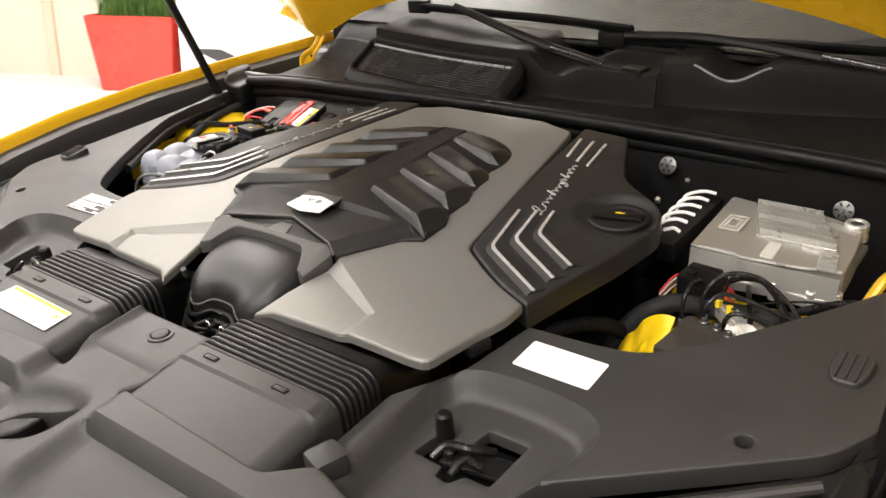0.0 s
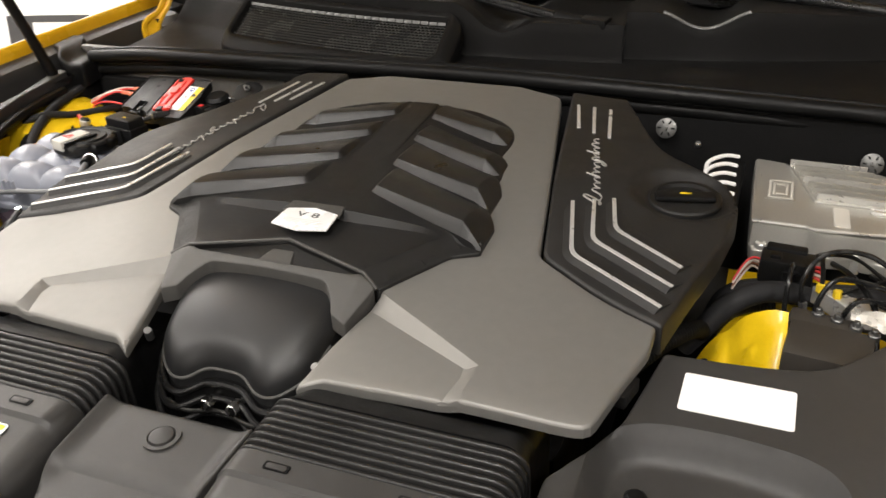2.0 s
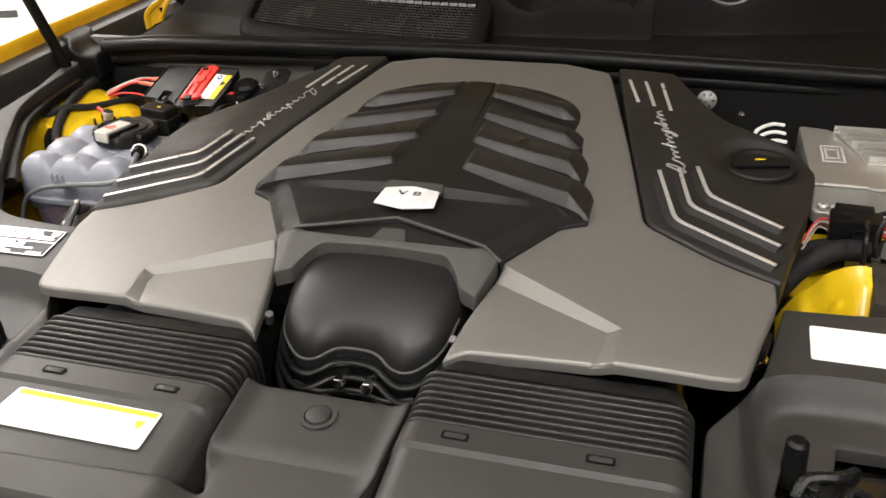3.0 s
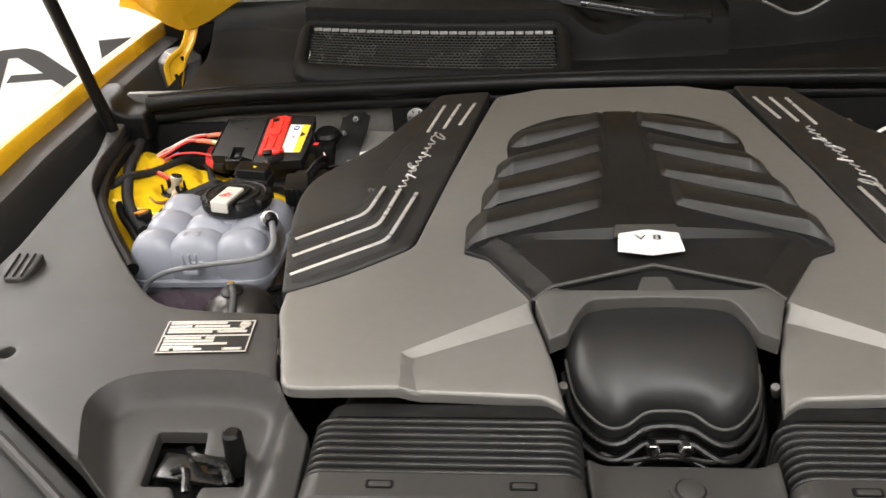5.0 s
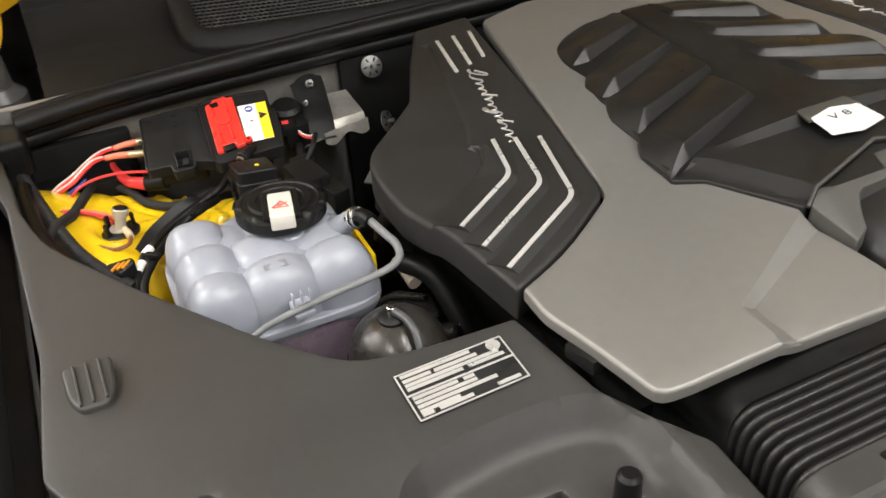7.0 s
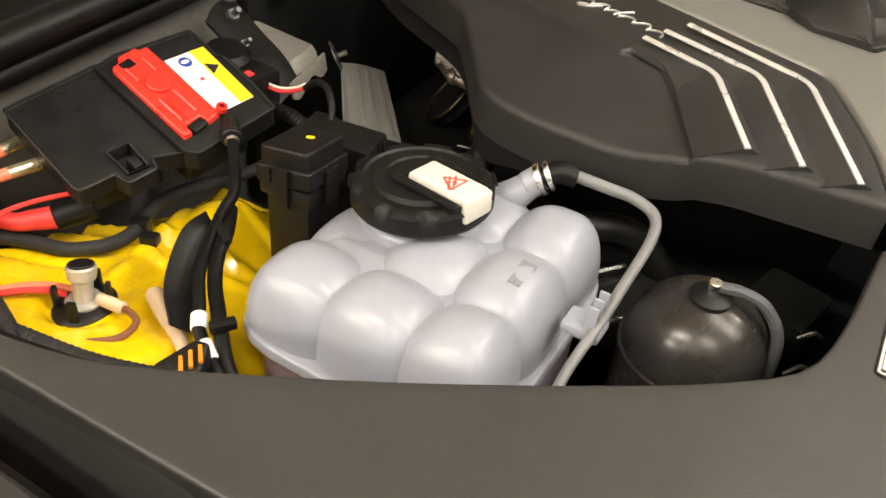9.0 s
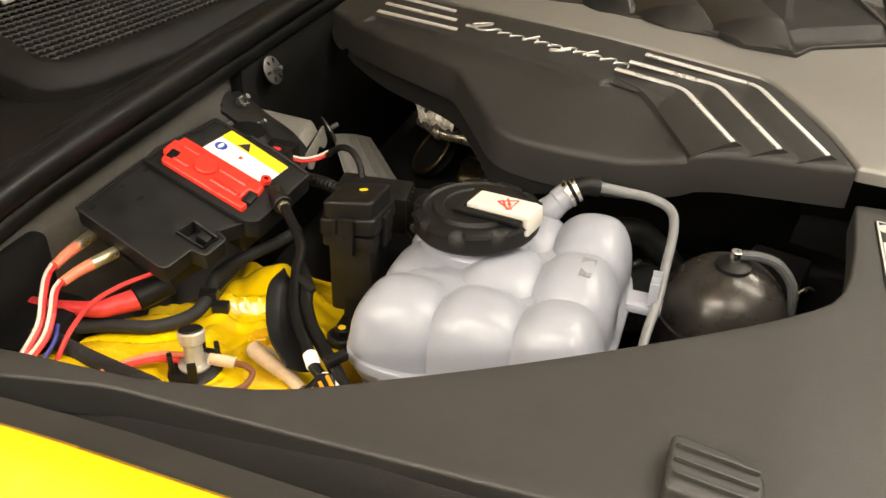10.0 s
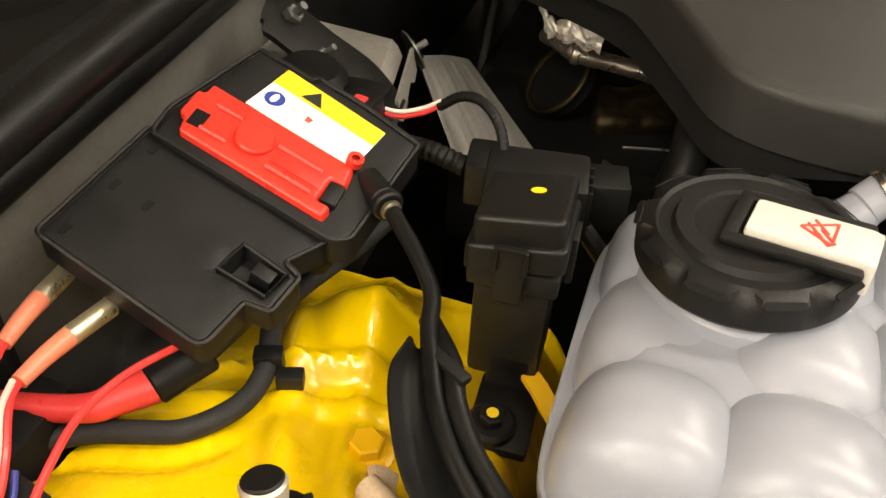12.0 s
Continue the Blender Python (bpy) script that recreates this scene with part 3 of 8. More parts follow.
    part("latch_lever", tube([(s * 0.44, 0.0, lz), (s * 0.425, -0.02, lz + 0.012), (s * 0.40, -0.026, lz + 0.01), (s * 0.39, -0.04, lz)], 0.005, 8), M_GLOSS, well)
    part("latch_hook", tube([(s * 0.425, -0.055, lz + 0.005), (s * 0.43, -0.036, lz + 0.012), (s * 0.445, -0.03, lz + 0.004)], 0.004, 8), M_GLOSS, well)
    part("spring_pin", cyl((s * 0.405, -0.03, lz - 0.01), (s * 0.405, -0.03, lz + 0.008), 0.005), M_GLOSS, well)
    part("buffer_post", cyl((s * 0.39, -0.016, lz - 0.01), (s * 0.389, -0.014, zs(0.39, -0.015) + 0.004), 0.0105, 20, 0.003, 0.009), M_RUBBER, th, "black rubber bonnet buffer")
    return th


side_panel(1)
side_panel(-1)


def headlight_housing(s):
    pts = sx([(0.40, -0.165), (0.486, -0.082), (0.545, -0.036), (0.73, 0.104), (0.757, 0.15), (0.775, 0.0), (0.70, -0.25), (0.45, -0.36)], s)
    th = root("headlight_housing", (s * 0.6, -0.1, -0.12), "dark headlight housing in front of the side panel", "headlight", "headlights")
    part("lid", sheet(fillet(pts, 0.01), lambda x, y: -0.055 + 0.16 * (y + 0.05), 0.03, 0.006, 0.08), M_BLACK, th)
    part("ridge", tube([(s * 0.5, -0.1, -0.052), (s * 0.57, -0.045, -0.045), (s * 0.73, 0.075, -0.027)], 0.006), M_PANEL, th)
    part("ridge", tube([(s * 0.55, -0.16, -0.066), (s * 0.65, -0.08, -0.05), (s * 0.745, 0.0, -0.038)], 0.005), M_PANEL, th)


headlight_housing(1)
headlight_housing(-1)

# inside of the bay: floor, sides, firewall; the near-black lining stands in for deep shade
bay = root("bay_lining", (0, 0.3, -0.5), "near-black boxes standing in for the shade deep in the engine bay", "bay lining", kind="structure")
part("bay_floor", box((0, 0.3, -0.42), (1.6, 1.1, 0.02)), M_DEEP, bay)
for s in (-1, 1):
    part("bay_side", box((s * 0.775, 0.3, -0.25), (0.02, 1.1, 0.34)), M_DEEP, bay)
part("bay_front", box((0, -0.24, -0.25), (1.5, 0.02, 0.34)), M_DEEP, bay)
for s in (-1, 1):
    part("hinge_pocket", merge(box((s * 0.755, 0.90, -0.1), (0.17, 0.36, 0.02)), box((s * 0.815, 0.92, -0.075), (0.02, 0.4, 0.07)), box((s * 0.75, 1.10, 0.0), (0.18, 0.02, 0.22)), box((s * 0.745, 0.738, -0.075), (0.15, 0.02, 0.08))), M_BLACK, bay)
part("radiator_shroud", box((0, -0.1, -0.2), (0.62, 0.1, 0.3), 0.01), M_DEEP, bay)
fw = root("firewall", (0, 0.72, -0.2), "grey steel firewall behind the engine", "firewall", kind="structure")
part("wall_sheet", box((0, 0.725, -0.2), (1.54, 0.012, 0.42), 0.002), M_STEEL, fw)
# this left-hand mat is added only to darken the wall behind the cables
part("insulation", box((-0.69, 0.712, -0.15), (0.16, 0.016, 0.22), 0.006), M_FELT, fw, "black insulation mat")
for x, w, z, h in ((0.2025, 1.075, -0.13, 0.26),):
    part("insulation", box((x, 0.712, z), (w, 0.016, h), 0.006), M_FELT, fw, "black insulation mat")


# ---------------------------------------------------------------- seal, cowl, windscreen, bonnet
def seal():
    th = root("bonnet_seal", (0, 0.68, 0.0), "black double rubber bonnet seal along the rear of the bay", "rubber seal")
    up = [(-0.728, 0.696, 0.0), (-0.70, 0.700, 0.001), (-0.6, 0.704, 0.008), (-0.4, 0.700, 0.015), (-0.2, 0.696, 0.02), (0, 0.694, 0.023), (0.2, 0.696, 0.02), (0.4, 0.700, 0.015), (0.6, 0.704, 0.008), (0.73, 0.70, -0.002)]
    part("upper_tube", tube(up, 0.0115, 14), M_RUBBER, th)
    part("seal_lip", tube([(x, y + 0.010, z + 0.009) for x, y, z in up], 0.0045, 8), M_RUBBER, th)
    part("lower_tube", tube([(x, y + 0.012, z - 0.027) for x, y, z in up], 0.0105, 14), M_RUBBER, th)
    part("carrier", tube([(x, y + 0.014, z - 0.014) for x, y, z in up], 0.012, 8, flat=0.8), M_BLACK, th)
    for s in (-1, 1):
        blk = sheet(fillet(sx([(0.722, 0.662), (0.722, 0.712), (0.765, 0.722), (0.795, 0.762), (0.826, 0.766), (0.826, 0.706), (0.797, 0.690), (0.772, 0.660)], s), 0.008),
                    lambda x, y: -0.002 + 0.017 * smooth(0.748, 0.786, abs(x)) - 0.10 * max(0.0, 0.69 - y) - 0.08 * max(0.0, abs(x) - 0.80), 0.007, 0.007, 0.034)
        part("end_block", blk, M_RUBBER, th, "moulded rubber end piece")


seal()


def bow(x):
    return 0.725 + 0.25 * min(abs(x), 0.62) ** 2


def cowl_z(x, v):
    z = 0.003 + 0.05 * max(0, v - 0.02)
    if x > -0.5:
        step = smooth(0.100, 0.112, v) if x < 0.208 else smooth(0.118, 0.13, v)
        top = 0.066 if x < 0.208 else 0.082
        if x >= 0.208:
            top -= 0.014 * (1 + math.cos(math.pi * min(1.0, abs(x - 0.325) / 0.078)))
            top -= 0.06 * max(0, x - 0.42)
        if x < 0.208:
            top += 0.024 * smooth(-0.02, -0.07, x) - 0.02 * smooth(0.06, 0.0, abs(x - 0.01))
        z += (top - z) * step
    else:
        z += 0.06 * smooth(0.06, 0.2, v)
    z += 0.012 * smooth(0.09, 0.0, math.hypot(x + 0.01, (v - 0.07) * 1.6)) * smooth(0.1, 0.05, v) * 0.6
    z += 0.006 * smooth(0.06, 0.02, math.hypot(x - 0.33, (v - 0.07) * 2))
    return z


M_GRILLE = mat("glossy_dark_grille", (0.06, 0.06, 0.058), 0.24, var=0.15, scale=20)
# lighter grey that paints bright reflections on the black cowl and grille
M_SCREEN = mat("grey_for_reflections", (0.15, 0.15, 0.145), 0.22, var=0.1, scale=20)


def cowl():
    th = root("cowl_panel", (0, 0.8, -0.02), "matt black plastic cowl panel below the windscreen", "cowl panel")
    us = np.unique(np.concatenate([np.linspace(-0.69, 0.69, 92), np.linspace(0.24, 0.41, 30), [0.206, 0.21]]))
    vs = np.unique(np.concatenate([np.linspace(-0.03, 0.3, 56), np.linspace(0.098, 0.132, 14)]))
    
    def cowl_y(x, v):
        t = min(1.0, (v + 0.03) / 0.05)
        return 0.712 * (1 - t) + (bow(x) + max(v, 0.02)) * t

    for a, b in ((-0.7, -0.5), (-0.5, 0.208), (0.208, 0.7)):
        cut = [a if a > -0.7 else -0.69, *[u for u in us if a + 0.001 < u < b - 0.001], b if b < 0.7 else 0.69]
        part("cowl_section", surface(lambda x, v: (x, cowl_y(x, v), cowl_z(min(max(x, a + 0.0005), b - 0.0005), v)), cut, vs, 0.003), M_COWL, th, angle=40)
    # added pale bar for the reflection that shows in the scallop
    part("scallop_rim", tube([(x, bow(x) + 0.134, cowl_z(x, 0.14) + 0.0015) for x in np.linspace(0.262, 0.390, 24)], 0.0028, 8, 2, flat=0.7), M_SCREEN, th, "pale bar painted as the bright reflection along the scallop")
    # intake grille with its frame
    g = root("intake_grille", (-0.28, 0.8, 0.02), "black honeycomb air intake grille with a moulded frame", "grille")

    def gp(u, v, h=0.0):
        x = -0.487 + 0.415 * u
        return Vector((x, bow(x) + 0.004 + 0.088 * v, 0.026 + 0.040 * v + h))

    def rim_line(dx, front, rear, r):
        xs = (-0.487 - dx, -0.38, -0.28, -0.18, -0.072 + dx)
        ends = [(x, bow(x) + 0.004 - front, r if x in (xs[0], xs[-1]) else 0.001) for x in xs]
        return fillet(ends + [(x, bow(x) + 0.092 + rear, r * 0.6 if x in (xs[0], xs[-1]) else 0.001) for x in xs[::-1]], r)

    opening, outer = rim_line(0.0, 0.0, 0.0, 0.018), rim_line(0.024, 0.026, 0.012, 0.045)

    def frame_z(x, y):
        v = min(max((y - bow(x) - 0.004) / 0.088, -0.1), 1.1)
        d = 0.0 if within(opening, [(x, y)])[0] else float(away(opening, [(x, y)])[0])
        return 0.030 + 0.040 * v + 0.002 * smooth(0, 0.004, d) - 1.1 * max(0.0, d - 0.010)

    part("grille_frame", sheet(outer, frame_z, 0.008, 0.003, 0.02, holes=(opening,), hole_skirt=0.016, feats=()), M_COWL, g, "moulded frame round the grille", angle=50)
    # near-black sheet that stands for the shade behind the mesh
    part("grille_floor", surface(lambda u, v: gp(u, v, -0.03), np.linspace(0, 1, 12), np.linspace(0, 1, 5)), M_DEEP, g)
    # honeycomb: one mesh of wires, too many and too small to count
    bm = bmesh.new()
    pitch = 0.0068
    nx, ny = int(0.40 / pitch), int(0.092 / (pitch * 0.87))

    def wire(p, q, w=0.0008):
        a, b = gp(*p, -0.008), gp(*q, -0.008)
        d = (b - a).normalized()
        n1 = d.cross(Vector((0, -0.4, 1)).normalized()).normalized()
        n2 = d.cross(n1).normalized()
        ra = [bm.verts.new(c + n1 * w * i + n2 * w * j) for c in (a, b) for i, j in ((1, 1), (-1, 1), (-1, -1), (1, -1))]
        for k in range(4):
            bm.faces.new((ra[k], ra[(k + 1) % 4], ra[4 + (k + 1) % 4], ra[4 + k]))

    for j in range(ny):
        for i in range(nx):
            u0, v0 = (i + 0.5 * (j % 2) + 0.4) / (nx + 0.5), (j + 0.5) / ny
            du, dv = 0.5 / (nx + 0.5), 0.5 / ny
            top, right, low = (u0, v0 + dv * 0.66), (u0 + du, v0 + dv * 0.33), (u0 + du, v0 - dv * 0.33)
            left = (u0 - du, v0 + dv * 0.33)
            if v0 + dv < 1 and u0 + du < 1:
                wire(left, top)
                wire(top, right)
                wire(right, low)
    ob = part("honeycomb", bm, M_GRILLE, g, "fine honeycomb mesh")
    # rear bars paler than the mesh, with the lamp reflection in their colour
    for k in range(26):
        u = 0.03 + 0.94 * k / 25
        part("rear_bar", moved(box((0, 0, 0), (0.0135, 0.003, 0.006), 0.001), Matrix.Translation(gp(u, 0.93, -0.003)) @ pose(0, 0, 0, -35, 0, 0)), M_SCREEN, g)


cowl()


def wiper(pts, arm, name="wiper_arm"):
    th = root("windscreen_wiper", pts[0], "black windscreen wiper arm with its blade", "wiper", "wipers")
    part("blade", tube(pts, 0.008, 10, 8, flat=1.5), M_RUBBER, th)
    part("arm", tube(arm, (0.012, 0.008), 10, 8, flat=0.6), M_RUBBER, th)
    part("arm_joint", box(arm[0], (0.045, 0.03, 0.025), 0.006, rz=-12), M_RUBBER, th)
    part("spring_cover", cyl(arm[1], arm[2], 0.009, 12), M_GLOSS, th)
    part("blade_end", box(pts[0], (0.055, 0.022, 0.03), 0.006, rz=4), M_RUBBER, th)


wiper([(-0.46, 1.01, 0.115), (-0.3, 0.985, 0.118), (-0.1, 0.965, 0.12), (0.02, 0.962, 0.115), (0.1, 0.965, 0.11)], [(0.16, 0.86, 0.06), (0.09, 0.872, 0.066), (-0.03, 0.885, 0.085), (-0.2, 0.93, 0.112), (-0.33, 0.975, 0.13)])
wiper([(0.06, 0.962, 0.09), (0.3, 0.985, 0.097), (0.55, 1.02, 0.09), (0.7, 1.06, 0.08)], [(0.7, 0.95, 0.06), (0.62, 0.955, 0.07), (0.45, 0.962, 0.088), (0.25, 0.965, 0.105), (0.09, 0.955, 0.102)])


def windscreen():
    def ws(x, v):
        return (x, bow(x) + 0.235 + v, 0.082 + 0.42 * v - 0.1 * x * x)
    th = root("windscreen", (0, 1.0, 0.1), "curved windscreen glass above the dashboard", "windscreen")
    ob = part("glass", surface(ws, np.linspace(-0.74, 0.74, 40), np.linspace(0, 0.9, 20), 0.005), M_GLASS, th)
    ob.visible_shadow = False
    part("black_border", surface(lambda x, v: (x, bow(x) + 0.229 + v, 0.074 + 0.42 * v - 0.1 * x * x), np.linspace(-0.75, 0.75, 30), (0, 0.05), 0.003), M_GLOSS, th)
    d = root("dashboard", (0, 1.3, 0.0), "dark dashboard behind the windscreen", "dashboard")
    part("dashboard_top", surface(lambda x, v: (x, 1.0 + v, 0.03 + 0.1 * v + 0.03 * math.sin(v * 6 + 1)), np.linspace(-0.74, 0.74, 20), np.linspace(0, 0.7, 14), 0.02), M_DASH, d)
    part("cabin_dark", box((0, 1.95, 0.1), (1.5, 0.05, 1.0)), M_DASH, d)
    roof = root("car_roof", (0, 2.2, 0.5), "yellow roof edge above the windscreen", "roof")
    part("roof_panel", box((0, 2.3, 0.46), (1.45, 0.9, 0.02), 0.008, rx=3), M_YELLOW, roof)


windscreen()


def bonnet():
    th = root("bonnet", (0, 0.97, 0.05), "raised yellow bonnet with a dark lined underside", "bonnet")
    up = Vector((0, -math.cos(radians(60)), math.sin(radians(60))))
    out = Vector((0, math.sin(radians(60)), math.cos(radians(60))))

    def edge(x):
        ax = abs(x)
        return 0.10 + 0.10 * (1 - min(1, ax / 0.62) ** 2) - 0.052 * smooth(0.6, 0.735, ax) + 0.065 * smooth(0.74, 0.84, ax)

    def shell(x, v, off):
        r = 0.03 * smooth(0.74, 0.84, abs(x))
        p = Vector((x, 0.985 - 0.05 * smooth(0.5, 0.75, abs(x)), edge(x))) + up * v + out * off
        return p - out * r * (1 if off > 0 else 0)
    us = np.linspace(-0.84, 0.84, 70)
    part("outer_skin", surface(lambda x, v: shell(x, v, 0.03), us, np.linspace(0, 1.12, 20), 0.004), M_YELLOW, th)
    part("inner_frame", surface(lambda x, v: shell(x, v, 0.0), us, np.linspace(0, 1.12, 20), 0.004), M_YELLOW, th)
    part("rear_lip", surface(lambda x, k: shell(x, 0, 0.03 * k) - up * 0.006 * math.sin(k * math.pi), us, np.linspace(0, 1, 6), 0.002), M_YELLOW, th)
    part("liner", surface(lambda x, v: shell(x, v, -0.012), np.linspace(-0.62, 0.62, 24), np.linspace(0.12, 1.02, 14), 0.008), M_FELT, th, "black insulation felt")
    for s in (-1, 1):
        strap = [(0.7214, 0.0871), (0.7332, 0.0395), (0.7426, 0.0181), (0.7589, 0.0067, 0.012), (0.7691, -0.004), (0.7734, -0.0191), (0.772, -0.045), (0.764, -0.060, 0.01), (0.7585, -0.0612, 0.008), (0.7500, -0.0400), (0.7455, -0.0176, 0.01), (0.7345, 0.0060), (0.7215, 0.0300), (0.7085, 0.0871)]
        face = fillet(sx(strap, s), 0.008, 4)
        bend = lambda x, z: 0.915 + 0.5 * max(0.0, z) - 0.25 * (abs(x) - 0.74)
        bm = bmesh.new()
        lo, hi = [[bm.verts.new((x, bend(x, z) + d, z)) for x, z in face] for d in (0.0, 0.0045)]
        bm.faces.new(lo)
        bm.faces.new(hi[::-1])
        for i in range(len(lo)):
            bm.faces.new((lo[i], lo[(i + 1) % len(lo)], hi[(i + 1) % len(lo)], hi[i]))
        bmesh.ops.triangulate(bm, faces=[f for f in bm.faces if len(f.verts) > 4])
        h = part("hinge", bm, M_YELLOW, th, "yellow bonnet hinge arm")
        rail = [(s * x, bend(x, z) - 0.004, z) for x, z, *_ in strap[:8]]
        part("hinge_flange", tube(rail, 0.0055, 8, 5, flat=0.45), M_YELLOW, h)
        rail = [(s * x, bend(x, z) - 0.003, z) for x, z, *_ in strap[10:]]
        part("hinge_flange", tube(rail, 0.0035, 8, 5, flat=0.6), M_YELLOW, h)
        for x, z, dz in ((0.7600, -0.036, 0.016), (0.7440, 0.000, 0.008), (0.7185, 0.055, 0.010)):
            # slots are near-black inlays, shade as colour
            part("hinge_slot", box((s * x, bend(x, z) - 0.0005, z), (0.006, 0.003, dz), 0.001, ry=s * 14), M_DEEP, h)
        part("hinge_bolt", cyl((s * 0.760, bend(0.760, -0.052) - 0.001, -0.052), (s * 0.760, bend(0.760, -0.052) - 0.008, -0.053), 0.0055, 6), M_DARKM, h)
        part("hinge_tower", merge(cyl((s * 0.776, 0.968, -0.10), (s * 0.774, 0.972, -0.004), 0.046, 36, 0.016, 0.040), cyl((s * 0.752, 0.950, -0.10), (s * 0.752, 0.950, -0.052), 0.036, 28, 0.014)), M_TOWER, h, "grey hinge support")
        st = part("gas_strut", cyl((s * 0.765, 0.645, -0.05), (s * 0.757, 0.47, 0.463), 0.0095, 16, r2=0.009), M_BLACK, th, "black gas strut")
        part("strut_rod", cyl((s * 0.757, 0.47, 0.463), (s * 0.752, 0.39, 0.678), 0.005, 12), M_CHROME, st)


bonnet()


def car_body():
    """The closed lower body that carries the engine bay."""
    th = new("car_body")
    th.matrix_world = pose(0, 0.4, 0)
    tagged(th, "yellow lower body of the car on black tyres", "car")

    def wpart(name, bm, material, label=""):
        return world_part(name, moved(bm, Matrix.Translation((0, -0.4, 0))), material, th, label)

    def nose(u, v):
        a = -1 + 2 * u
        x = 0.97 * a
        y = -0.62 + 0.36 * abs(a) ** 3 - 0.06 * math.sin(v * math.pi)
        return (x, y, 0.30 + 0.46 * v - 0.03 * (1 - abs(a)) * v)

    wpart("bumper", surface(nose, np.linspace(0, 1, 30), np.linspace(0, 1, 12), 0.01), M_YELLOW)
    wpart("nose_top", surface(lambda u, v: Vector(nose(u, 1)).lerp(Vector((0.8 * (-1 + 2 * u), -0.30, 0.80)), v), np.linspace(0, 1, 30), (0, 0.5, 1), 0.01), M_BLACK)
    wpart("underbody", box((0, 0.9, 0.3), (1.7, 2.9, 0.05), 0.01), M_BLACK)
    for s in (-1, 1):
        wpart("body_side", surface(lambda y, z: (s * (0.97 - 0.02 * (z - 0.55) ** 2), y, z), np.linspace(-0.26, 2.5, 30), np.linspace(0.34, 0.80, 8), 0.01), M_YELLOW)
        wpart("tyre", revolve([(0.20, -0.11), (0.34, -0.11), (0.365, -0.08), (0.365, 0.08), (0.34, 0.11), (0.20, 0.11)], 40, pose(s * 0.82, 0.1, 0.365, 0, 90, 0)), M_RUBBER)
        wpart("tyre", revolve([(0.20, -0.11), (0.34, -0.11), (0.365, -0.08), (0.365, 0.08), (0.34, 0.11), (0.20, 0.11)], 40, pose(s * 0.82, 2.2, 0.365, 0, 90, 0)), M_RUBBER)


car_body()


